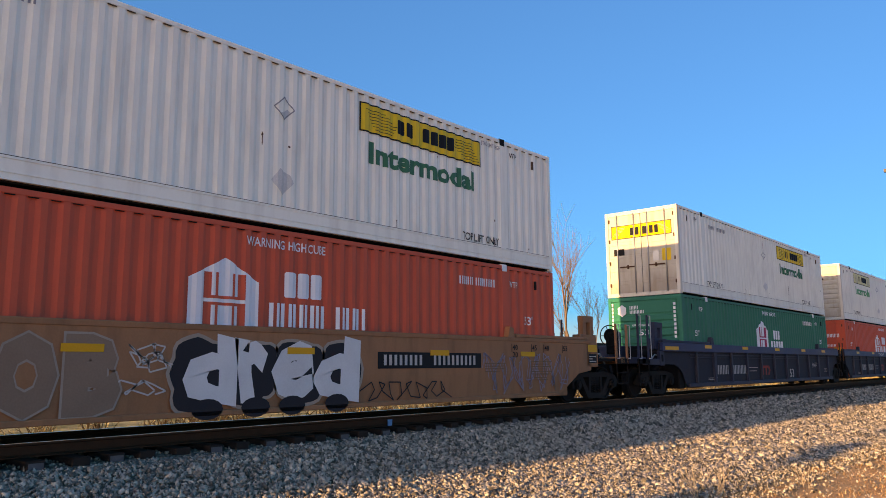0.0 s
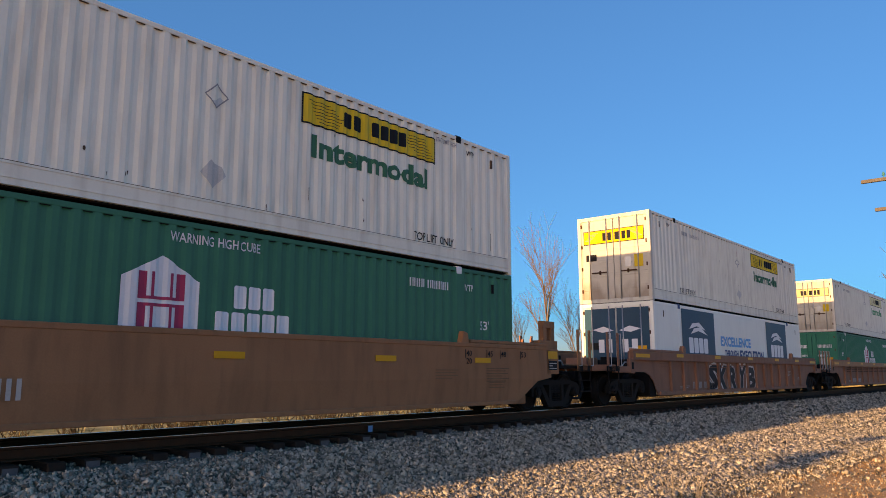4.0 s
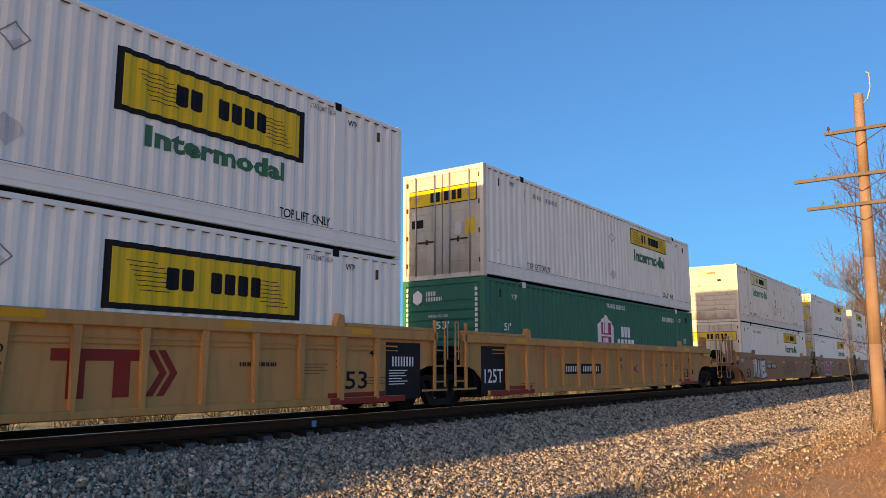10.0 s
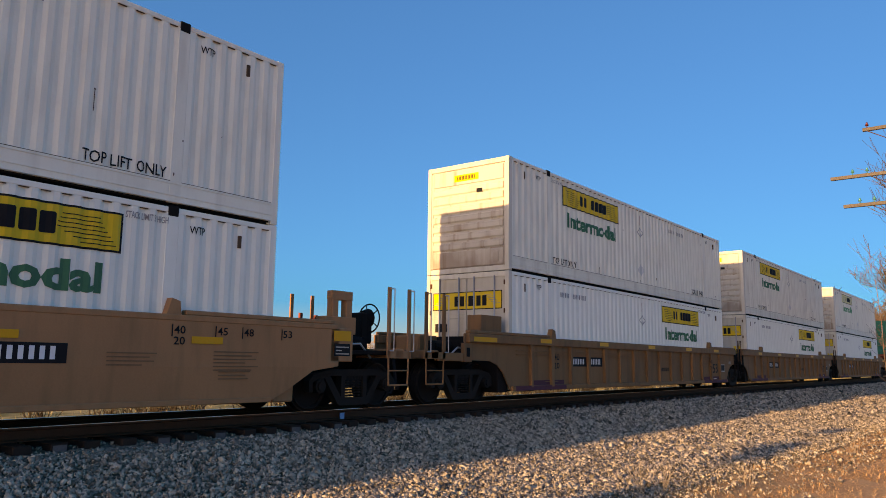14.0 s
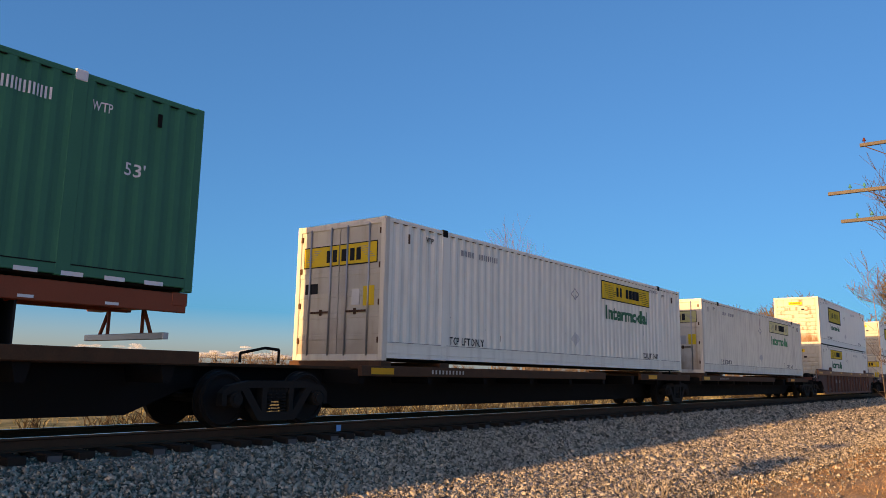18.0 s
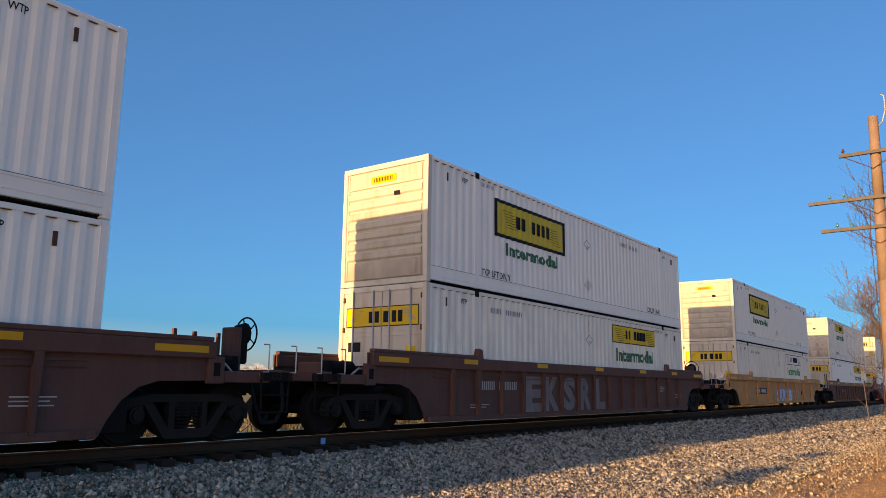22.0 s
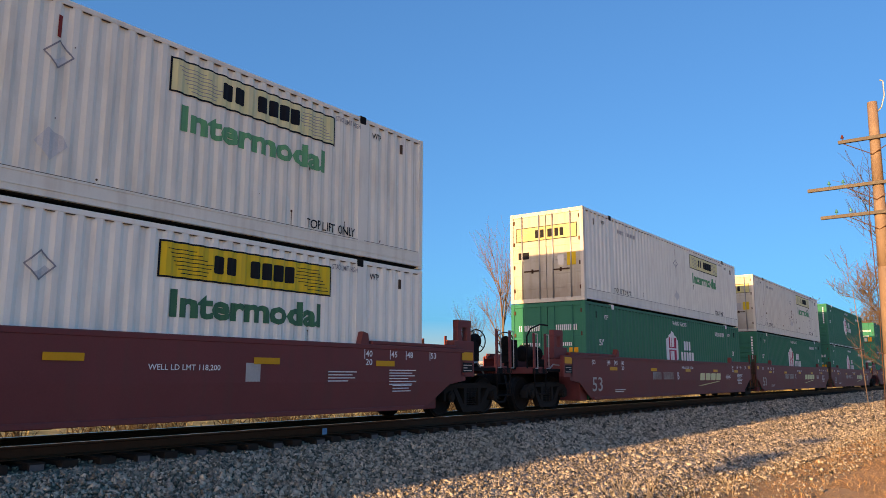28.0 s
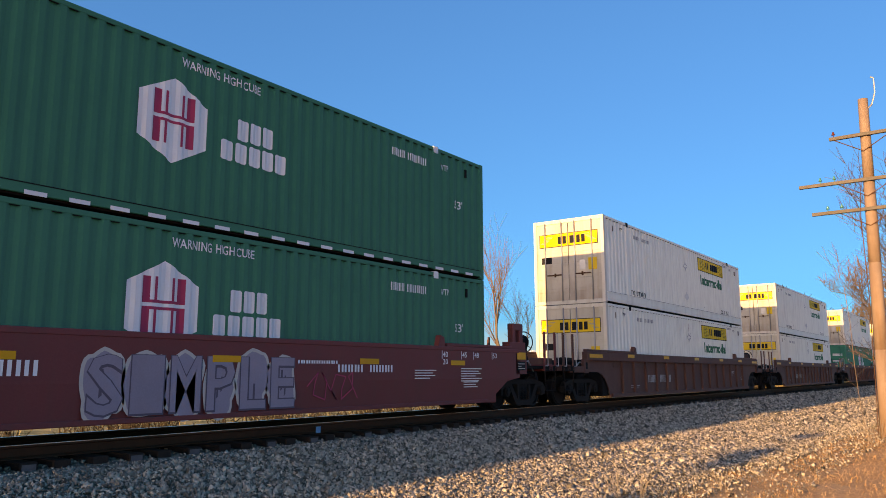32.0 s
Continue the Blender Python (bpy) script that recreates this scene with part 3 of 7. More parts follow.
def front_end(box, paint, panel, ink, marks):
    part("end_wall", shared("front_wall", lambda m: m.box(0.05, 0.09, -1.20, 1.20, 0.14, 2.76), paint), box, "ribbed steel front wall")
    for i in range(7):
        z = 0.60 + 0.245 * i
        part("end_rib", shared(("end_rib", i), lambda m: m.prism([(0.014, z + 0.045), (0.052, z), (0.052, z + 0.205), (0.014, z + 0.175)], -1.11, 1.11), paint), box)
    part("lower_plate", shared("lower_plate", lambda m: m.box(0.022, 0.052, -1.11, 1.11, 0.155, 0.57, 0.01), paint), box)
    part("upper_plate", shared("upper_plate", lambda m: m.box(0.022, 0.052, -1.11, 1.11, 2.34, 2.74, 0.01), paint), box)
    for y in (-1.155, 1.155):
        part("edge_strip", shared(("edge_strip", y), lambda m: m.box(0.03, 0.052, y - 0.035, y + 0.035, 0.15, 2.74, 0.005), paint), box)
    part("hatch", shared("hatch", lambda m: m.box(0.01, 0.024, -0.98, -0.82, 0.22, 0.5, 0.006), paint), box, "small access cover")
    if panel is not None:
        part("sign_panel", shared("front_panel", lambda m: m.box(0.016, 0.0225, -0.36, 0.42, 2.42, 2.60), panel), box, "painted name panel")
        part("name_mark", shared("front_bars", lambda m: end_bars(m, 6, 0.32, -0.26, 2.46, 2.56, 0.016), ink), box)
        part("label_plate", shared("label_plate", lambda m: m.box(0.012, 0.0185, -0.48, -0.30, 2.07, 2.17), INK), box)
    else:
        part("emblem", shared("front_emblem", lambda m: m.cross([(0.80 + 0.17 * math.sin(a * math.pi / 3), 2.45 + 0.2 * math.cos(a * math.pi / 3)) for a in range(6)], 0.014, 0.0215), WHITE_INK), box, "white six-sided emblem")
        part("name_mark", shared("front_name", lambda m: (end_bars(m, 3, 0.52, 0.2, 2.48, 2.60, 0.0215), end_bars(m, 5, 0.52, 0.0, 2.34, 2.45, 0.0215)), marks), box)
        part("number_mark", shared("front_number", lambda m: [m.box(0.012, 0.0165, -1.08, -1.0, 2.55 - 0.13 * i, 2.64 - 0.13 * i) for i in range(9)], marks), box)
        part("number_mark", shared("front_number_far", lambda m: [m.box(0.022, 0.0295, 1.12, 1.19, 2.62 - 0.13 * i, 2.71 - 0.13 * i) for i in range(11)], marks), box)
        plate = part("weight_plate", shared("weight_plate", lambda m: m.box(0.014, 0.0225, -0.02, 0.42, 0.30, 0.52), WHITE_INK), box, "white plate with dark lettering")
        if "WLBS" not in MESHES:
            vs, fs = letters("34,000 lbs", 0.38, 0.085)
            m = M()
            m.add([(0.0125, 0.39 - x, 0.37 + z) for x, z in vs], [f[::-1] for f in fs])
            MESHES["WLBS"] = m.mesh("lettering", INK)
            vs, fs = letters("WARNING HIGH CUBE", 0.62, 0.07)
            m = M()
            m.add([(0.010, 0.45 - x, 1.92 + z) for x, z in vs], [f[::-1] for f in fs])
            MESHES["WHC"] = m.mesh("warning_notice", marks)
        part("lettering", MESHES["WLBS"], plate)
        part("warning_notice", MESHES["WHC"], box)
        if "W53" not in MESHES:
            vs, fs = letters("53'", 0.42, 0.2)
            m = M()
            m.add([(0.012, -0.0 - x + 0.2, 1.62 + z) for x, z in vs], [f[::-1] for f in fs])
            MESHES["W53"] = m.mesh("size_mark", marks)
        part("size_mark", MESHES["W53"], box)


def bottom_rail(m, s, tall):
    y = s * HW
    z0, h = (0.055, 0.365) if tall else (0.06, 0.20)
    a, b = sorted((y, y - s * 0.06))
    if not tall:
        m.box(0.14, CL - 0.14, a, b, z0, h, 0.008)
        return
    k = s * 0.011
    sec = [(y - s * 0.06, z0), (y + k, z0), (y + k, z0 + 0.03), (y, z0 + 0.034), (y, z0 + 0.09), (y + k, z0 + 0.094), (y + k, z0 + 0.112), (y, z0 + 0.116), (y, h - 0.04), (y + k, h - 0.036), (y + k, h - 0.006), (y, h), (y - s * 0.06, h)]
    m.cross(sec if s > 0 else sec[::-1], 0.14, CL - 0.14)


def hexagon(cx, z0, z1, half, cut):
    return [(cx - half, z0 + cut), (cx, z0), (cx + half, z0 + cut), (cx + half, z1 - cut), (cx, z1), (cx - half, z1 - cut)], [(0, 1, 2, 3, 4, 5)]


def emblem_bars():
    """Crimson figure inside the emblem: stout outer uprights, thin inner ones, a thin double cross piece."""
    sh = []
    for z0, z1 in ((1.24, 1.63), (1.685, 2.08)):
        for x0, x1 in ((-0.36, -0.235), (0.235, 0.36), (-0.17, -0.125), (0.125, 0.17)):
            sh.append((rect(x0, x1, z0, z1), 7.30, 0.0))
    for z0, z1 in ((1.585, 1.63), (1.685, 1.73)):
        for x0, x1 in ((-0.235, -0.17), (-0.125, 0.125), (0.17, 0.235)):
            sh.append((rect(x0, x1, z0, z1), 7.30, 0.0))
    return merge(*sh)


def wing(x0, flip, z0, z1):
    """A fan of thin stripes at one end of the name panel."""
    sh = []
    for i in range(7):
        f = i / 7
        z = z0 + (z1 - z0) * (0.14 + 0.74 * f)
        w = 0.22 + 0.5 * (1 - abs(f - 0.45))
        a = x0 + (0.10 + 0.28 * (1 - f) if not flip else -0.10 - 0.28 * f)
        b = a + (w if not flip else -w)
        sh.append((rect(min(a, b), max(a, b), z, z + 0.013), 0, 0))
    return merge(*sh)


SERIAL = [3]
NOW = [0]   # number of the car being loaded
# Rust scrapes; also colours the painted shade dashes under the top rail.
SCUFF_AND_SHADE = material("rust_scrape_and_shade", (0.10, 0.055, 0.035), 0.85, var=0.3)
RUST_SPOT = material("deep_rust", (0.15, 0.06, 0.028), 0.85, var=0.3)


def scuffs(seed, count):
    """Small torn patches, thickest along the foot of the side."""
    rnd = random.Random(seed * 31 + count)
    sh = []
    knots = [(rnd.uniform(1.0, 15.0), rnd.uniform(0.7, 1.6)) for _ in range(3)]
    for n in range(count):
        if count > 20 and n % 3 == 0:
            x, z = rnd.uniform(0.4, 15.6), 0.42 + abs(rnd.gauss(0, 0.4))
            w, h = rnd.uniform(0.012, 0.032), rnd.uniform(0.03, 0.1)
        elif count > 20 and n % 2:
            kx, kz = knots[n % 3]
            x, z = kx + rnd.gauss(0, 0.45), kz + rnd.gauss(0, 0.25)
            w, h = rnd.uniform(0.02, 0.06), rnd.uniform(0.02, 0.07)
        else:
            x = rnd.uniform(0.3, 15.8)
            z = 0.40 + abs(rnd.gauss(0, 0.32)) if rnd.random() < 0.7 else rnd.uniform(0.4, 2.6)
            w, h = rnd.uniform(0.006, 0.022), rnd.uniform(0.012, 0.05)
        x, z = min(max(x, 0.3), 15.8), min(max(z, 0.42), 2.6)
        if rnd.random() < 0.25:
            sh.append((rect(x - 0.006, x + 0.006, max(0.36, z - rnd.uniform(0.1, 0.4)), z), 0, 0))
        k = 7
        poly = []
        for j in range(k):
            a = 2 * math.pi * j / k
            f = rnd.uniform(0.5, 1.2)
            poly.append((x + w * f * math.cos(a), z + h * f * math.sin(a)))
        sh.append(((poly, [tuple(range(k))]), 0, 0))
    return merge(*sh)


def diamond(c, z, d):
    """A thin square frame stood on its corner."""
    v = [(c, z), (c + d, z + d), (c, z + 2 * d), (c - d, z + d), (c, z + 0.03), (c - d + 0.03, z + d), (c, z + 2 * d - 0.03), (c + d - 0.03, z + d)]
    return v, [(0, 1, 7, 4), (1, 2, 6, 7), (2, 3, 5, 6), (3, 0, 4, 5)]


def seams(m, tall, flat):
    """Dark joint line over the bottom rail, painted shade dashes under the top rail, and a slot near each end."""
    y = -HW - 0.0025
    z = 0.358 if tall else 0.196
    m.box(0.16, CL - 0.16, y, y + 0.006, z, z + 0.015)
    # Dashes in the sheet's hollows: the top rail's shade, put in as colour.
    if not flat:
        for (x0, d0), (x1, d1) in zip(SIDE, SIDE[1:]):
            if d0 == d1 == 1.0:
                m.box(x0 - 0.03, x1 + 0.03, -HW - 0.0015, -HW + 0.02, 2.788, 2.7985)
    for x in (0.72, CL - 0.78):
        m.box(x, x + 0.055, -HW - 0.003, -HW + 0.03, 2.42, 2.62)


def container(design, end, nose, paint=None):
    """One 53-foot box. end: which wall leads; nose: 'L' where the front wall leads."""
    jb = design.startswith("plain") is False and design[0] == "w"
    hub = design[0] == "h"
    if paint is None:
        paint = {"w": WHITE, "h": GREEN}[design[0]]
    name = {WHITE: "white", WHITE_OLD: "weathered white", WHITE_RUST: "rust-spotted white", WHITE_NEW: "clean white", GREEN: "green",
            LIME: "light green", RED: "red"}[paint]
    tail = {"wy": "with a yellow name panel", "wd": "with a black-edged gold panel", "wf": "with a faded name panel", "hh": "with a white six-sided emblem",
            "hx": "with a white six-sided emblem", "hr": "with a white six-sided emblem", "ws": "with navy blue lettering", "wk": "with blue picture panels"}[design]
    box = thing("shipping_container", f"{name} corrugated steel freight container {tail}", "container", "containers of the train")
    tall = jb
    # The end towards the sun takes a darker copy of the box's white.
    end_paint = paint
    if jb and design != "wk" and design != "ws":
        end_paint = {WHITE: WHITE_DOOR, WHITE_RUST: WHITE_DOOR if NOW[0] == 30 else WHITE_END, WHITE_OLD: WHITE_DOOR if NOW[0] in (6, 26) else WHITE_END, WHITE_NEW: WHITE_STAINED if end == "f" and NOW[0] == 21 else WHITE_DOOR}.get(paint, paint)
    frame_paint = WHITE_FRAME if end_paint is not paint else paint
    sides = {}
    flat = design == "wk"
    for s, far in ((-1, False), (1, True)):
        sides[s] = part("side_panel", shared(("side", far, tall, flat), lambda m: corrugated(m, far, 0.355 if tall else 0.19, 2.81, flat), paint), box)
        part("bottom_rail", shared(("bottom_rail", s, tall), lambda m: bottom_rail(m, s, tall), paint), box)
        part("top_rail", shared(("top_rail", s), lambda m: m.box(0.12, CL - 0.12, min(s * HW, s * (HW - 0.06)), max(s * HW, s * (HW - 0.06)), 2.80, CH - 0.012, 0.008), paint), box)
        for px in POSTS if s < 0 else ():
            part("lifting_post", shared(("post", s, px), lambda m: m.box(px - 0.105, px + 0.105, min(s * (HW + 0.003), s * (HW - 0.07)), max(s * (HW + 0.003), s * (HW - 0.07)), 0.045, 2.80, 0.01), paint), box)
            part("corner_casting", shared(("casting", s, px), lambda m: m.box(px - 0.09, px + 0.09, min(s * (HW + 0.012), s * (HW - 0.16)), max(s * (HW + 0.012), s * (HW - 0.16)), CH - 0.15, CH + 0.012, 0.012),
                 {"w": BLUE if design == "wk" else GRIME, "h": WHITE_INK}[design[0]] if s < 0 else paint), box, "steel lifting casting")
        for px in (0.0, CL - 0.15) if s < 0 else (0.0,):
            part("corner_post", shared(("corner_post", s, px), lambda m: m.box(px, px + 0.15, min(s * HW, s * (HW - 0.12)), max(s * HW, s * (HW - 0.12)), 0.0, CH, 0.012), frame_paint if px == 0.0 else paint), box)
    part("roof", shared("roof", lambda m: m.box(0.02, CL - 0.02, -HW + 0.05, HW - 0.05, CH - 0.05, CH - 0.008), paint), box)
    part("floor", shared("container_floor", lambda m: m.box(0.09, CL - 0.06, -HW + 0.06, HW - 0.06, 0.03, 0.12), GRIME), box)
    part("rail_seam", shared(("rail_seam", tall, flat), lambda m: seams(m, tall, flat), SCUFF_AND_SHADE if jb else GRIME), sides[-1], "dark seams along the rails")
    part("header", shared("header", lambda m: m.box(0.01, 0.09, -1.18, 1.18, 2.76, CH - 0.004, 0.01), frame_paint), box)
    part("sill", shared("sill", lambda m: m.box(0.01, 0.09, -1.18, 1.18, 0.0, 0.13, 0.01), frame_paint), box)
    part("end_wall", shared("rear_wall", lambda m: m.box(CL - 0.06, CL - 0.01, -1.19, 1.19, 0.02, CH - 0.02), paint), box)
    near = sides[-1]
    panel = {"wy": LOGO_YELLOW, "wd": LOGO_YELLOW, "wf": LOGO_WHITE if NOW[0] == 24 else LOGO_FADED}.get(design)
    if end == "d":
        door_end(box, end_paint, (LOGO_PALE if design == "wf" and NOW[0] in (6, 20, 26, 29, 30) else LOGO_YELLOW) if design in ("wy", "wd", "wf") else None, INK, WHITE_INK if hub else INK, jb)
        if design == "wk":
            for s in (-1, 1):
                a, b = sorted((s * 0.03, s * 1.13))
                scenic = part("picture_panel", shared(("door_picture", s), lambda m: m.box(0.0205, 0.024, a, b, 0.30, 2.72), TEAL), box, "deep blue picture on the door")
                part("name_mark", shared(("door_picture_name", s), lambda m: [m.box(0.018, 0.0207, y0, y0 + 0.2, 1.30, 1.72) for y0 in ((0.16, 0.44) if s > 0 else (-0.72, -0.4))], WHITE_INK), scenic)
                part("animal_mark", shared(("door_picture_animal", s), lambda m: m.cross([(s * 0.1, 2.0), (s * 0.5, 1.94), (s * 0.85, 2.04), (s * 0.45, 2.14)][::-s], 0.018, 0.0207), WHITE_INK), scenic)
    else:
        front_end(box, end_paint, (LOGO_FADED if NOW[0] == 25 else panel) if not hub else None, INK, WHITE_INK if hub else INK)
    # lettering on the side that shows
    off = 0.0 if nose == "R" else 2.80 - 9.77
    if design in ("wy", "wf"):
        x0, x1, z0, z1 = 9.77 + off, 13.40 + off, 2.09, 2.66
        decal("sign_border", ("border", off), lambda: rect(x0, x1, z0, z1), INK, near, proud=0.005)
        decal("sign_panel", ("panel", off), lambda: rect(x0 + 0.035, x1 - 0.035, z0 + 0.03, z1 - 0.03), panel, near, "painted name panel", proud=0.008)
        decal("name_mark", ("jbars", off), lambda: merge((bars(7, 1.75, 0.29, 0.66, gaps=(2,)), x0 + 0.98, z0 + 0.15)), INK, near, "dark lettering bars", proud=0.011)
        decal("wing_ornament", ("jwings", off), lambda: merge((wing(x0, False, z0, z1), 0, 0), (wing(x1, True, z0, z1), 0, 0)), INK if design == "wy" or panel is LOGO_WHITE else FADED_INK, near, proud=0.011)
        decal("lettering", ("intermodal", off), lambda: merge((letters("Intermodal", 3.15, 0.43, True), x0 + 0.23, 1.50)), GREEN_INK if design == "wy" else PALE_GREEN_INK, near, "green lettering", proud=0.006)
    if design == "wd":
        o2 = 9.50 if nose == "R" else 2.80
        x0, x1, z0, z1 = o2, o2 + 3.76, 1.48, 2.46
        decal("sign_border", ("dborder", o2), lambda: rect(x0, x1, z0, z1), BLACK, near, "black border", proud=0.005)
        decal("sign_panel", ("dpanel", o2), lambda: rect(x0 + 0.1, x1 - 0.1, z0 + 0.09, z1 - 0.09), LOGO_GOLD if nose == "L" else panel, near, "gold name panel", proud=0.008)
        decal("name_mark", ("dbars", o2), lambda: merge((bars(7, 1.9, 0.34, 0.66, gaps=(2,)), x0 + 1.0, z0 + 0.34)), INK, near, proud=0.011)
        decal("wing_ornament", ("dwings", o2), lambda: merge((wing(x0 + 0.2, False, z0 + 0.2, z1 - 0.12), 0, 0), (wing(x1 - 0.2, True, z0 + 0.12, z1 - 0.2), 0, 0)), INK, near, proud=0.011)
        decal("lettering", ("dintermodal", o2), lambda: merge((letters("Intermodal", 2.8, 0.34, True), x0 + 0.52, 1.04)), GREEN_INK, near, "green lettering", proud=0.006)
    if jb and design in ("wy", "wf", "wd"):
        for x in (2.22, 12.72):
            decal("lift_notice", ("tlo", x), lambda: merge((letters("TOP LIFT ONLY", 1.30, 0.17), x, 0.40)), INK, near, proud=0.006)
        decal("stack_notice", ("slh", nose), lambda: merge((letters("STACK LIMIT 3 HIGH", 0.66, 0.10), 13.43 if nose == "R" else 2.12, 2.62)), FADED_INK, near, proud=0.006)
        for x in (1.3, 14.48):
            decal("lift_mark", ("wtp", x), lambda: merge((letters("WTP", 0.27, 0.12), x, 2.53)), INK, near, proud=0.006)
        decal("number_mark", ("jnum", nose), lambda: merge((bars(11, 1.5, 0.13, 0.5, gaps=(4,)), 2.6 if nose == "R" else 10.6, 2.42)), FADED_INK, near, proud=0.006)
        decal("placard_holder", "diamond", lambda: diamond(8.05, 1.85, 0.21), FADED_INK, near, "worn diamond placard frame", proud=0.008)
        decal("placard", "placard", lambda: ([(8.05, 0.56), (8.27, 0.79), (8.19, 0.93), (8.06, 0.97), (7.99, 1.01), (7.83, 0.79)], [(0, 1, 2, 3, 4, 5)]), PLACARD, near, "torn grey diamond placard", proud=0.008)
        decal("placard_scrap", "placard_scrap", lambda: ([(7.94, 1.96), (8.05, 1.87), (8.2, 2.0), (8.12, 2.06), (8.03, 1.98)], [(0, 1, 2, 3, 4)]), PLACARD, near, proud=0.006)
    if jb and design in ("wy", "wf", "wd"):
        seed = SERIAL[0] % 7
        SERIAL[0] += 1
        if paint is not WHITE_NEW:
            decal("rust_patch", ("scuffs", seed, paint.name), lambda: scuffs(seed, 8 if paint is WHITE else 14 if paint is WHITE_OLD else 110), RUST_SPOT if paint is WHITE_RUST else SCUFF_AND_SHADE, near, "dark rusty scrapes", proud=0.005)
        if seed in (0, 2, 3, 5):
            decal("red_strip", "redstrip", lambda: rect(8.0, 8.06, 2.30, 2.62), RED_INK, near, "short red strip", proud=0.006)
    if hub:
        if design == "hr":
            decal("emblem", "hexr", lambda: hexagon(7.03, 0.95, 2.32, 0.61, 0.34), WHITE_INK, near, "white six-sided emblem", proud=0.006)
            decal("name_mark", "rname", lambda: merge((bars(3, 0.82, 0.42, 0.7), 8.15, 1.78), (bars(9, 2.1, 0.38, 0.7, gaps=(5,)), 7.86, 1.30)), WHITE_INK, near, proud=0.006)
            decal("emblem_figure", "rbars", lambda: merge((emblem_bars(), -0.27, 0.0)), RED, near, proud=0.010)
        else:
            decal("emblem", "hex", lambda: hexagon(7.30, 0.95, 2.33, 0.61, 0.34), WHITE_INK, near, "white six-sided emblem", proud=0.006)
            decal("emblem_figure", "hbars", emblem_bars, PINK, near, "crimson bars", proud=0.010)
            decal("name_mark", "hname", lambda: merge((bars(3, 0.82, 0.36, 0.7), 8.52, 1.64), (bars(5, 1.45, 0.34, 0.7), 8.20, 1.24)), WHITE_INK, near, proud=0.006)
        decal("warning_notice", "whc", lambda: merge((letters("WARNING HIGH CUBE", 1.62, 0.15), 7.38, 2.56)), WHITE_INK, near, proud=0.006)
        decal("number_mark", "hnum", lambda: merge((bars(11, 1.2, 0.17, 0.6, gaps=(4,)), 12.62, 2.36)), WHITE_INK, near, proud=0.006)
        decal("size_mark", "h53", lambda: merge((letters("53'", 0.32, 0.2), 14.9, 1.58), (letters("53'", 0.32, 0.2), 0.95, 1.58), (letters("WTP", 0.3, 0.14), 14.35, 2.4),
                                                (letters("WTP", 0.3, 0.14), 1.3, 2.4)), WHITE_INK, near, proud=0.006)
        if design == "hx":
            for i in range(26):
                x = 0.35 + 0.6 * i
                part("reflector", shared(("reflector", i), lambda m: m.box(x, x + 0.3, -HW - 0.004, -HW, 0.05, 0.11), WHITE_INK), box)
    if design == "ws":
        decal("name_mark", "sname", lambda: merge((bars(5, 4.0, 0.84, 0.82, 0.45), 6.0, 1.46)), BLUE, near, "slanted navy blue lettering bars", proud=0.010)
        decal("name_shadow", "sshadow", lambda: merge((bars(5, 4.0, 0.84, 0.82, 0.45), 5.92, 1.41)), LOGO_YELLOW, near, proud=0.006)
        decal("number_mark", "snum", lambda: merge((bars(10, 1.6, 0.14, 0.55, gaps=(4,)), 12.3, 2.35)), INK, near, proud=0.006)
    if design == "wk":
        for i, (a, b) in enumerate(((2.15, 5.10), (11.05, 13.85))):
            decal("picture_panel", ("kpanel", i), lambda: rect(a, b, 0.35, 2.78), TEAL, near, "deep blue picture panel", proud=0.006, depth=0)
            decal("name_mark", ("kname", i), lambda: merge((bars(4, 1.75, 0.52, 0.72), a + 0.55, 1.32)), WHITE_INK, near, proud=0.010, depth=0)
            decal("animal_mark", ("kmark", i), lambda: merge(*[(([(0, 0), (0.7, 0.12), (1.5, 0.0), (0.9, 0.26), (0.3, 0.2)], [(0, 1, 2, 3, 4)]), a + 0.6 + 0.14 * k, 2.12 - 0.16 * k) for k in range(2)]), WHITE_INK, near, proud=0.010, depth=0)
        decal("slogan", "kslogan", lambda: merge((letters("EXCELLENCE", 3.3, 0.37, True), 5.70, 1.62)), SKY_INK, near, proud=0.006, depth=0)
        decal("slogan", "kslogan2", lambda: merge((letters("THROUGH", 1.45, 0.26, True), 6.05, 1.24), (letters("EXECUTION", 2.85, 0.40, True), 7.68, 1.12)), BLUE, near, proud=0.006, depth=0)
    return box


# ---------------------------------------------------------------- railway cars
SY = 1.45   # half width of a car's side


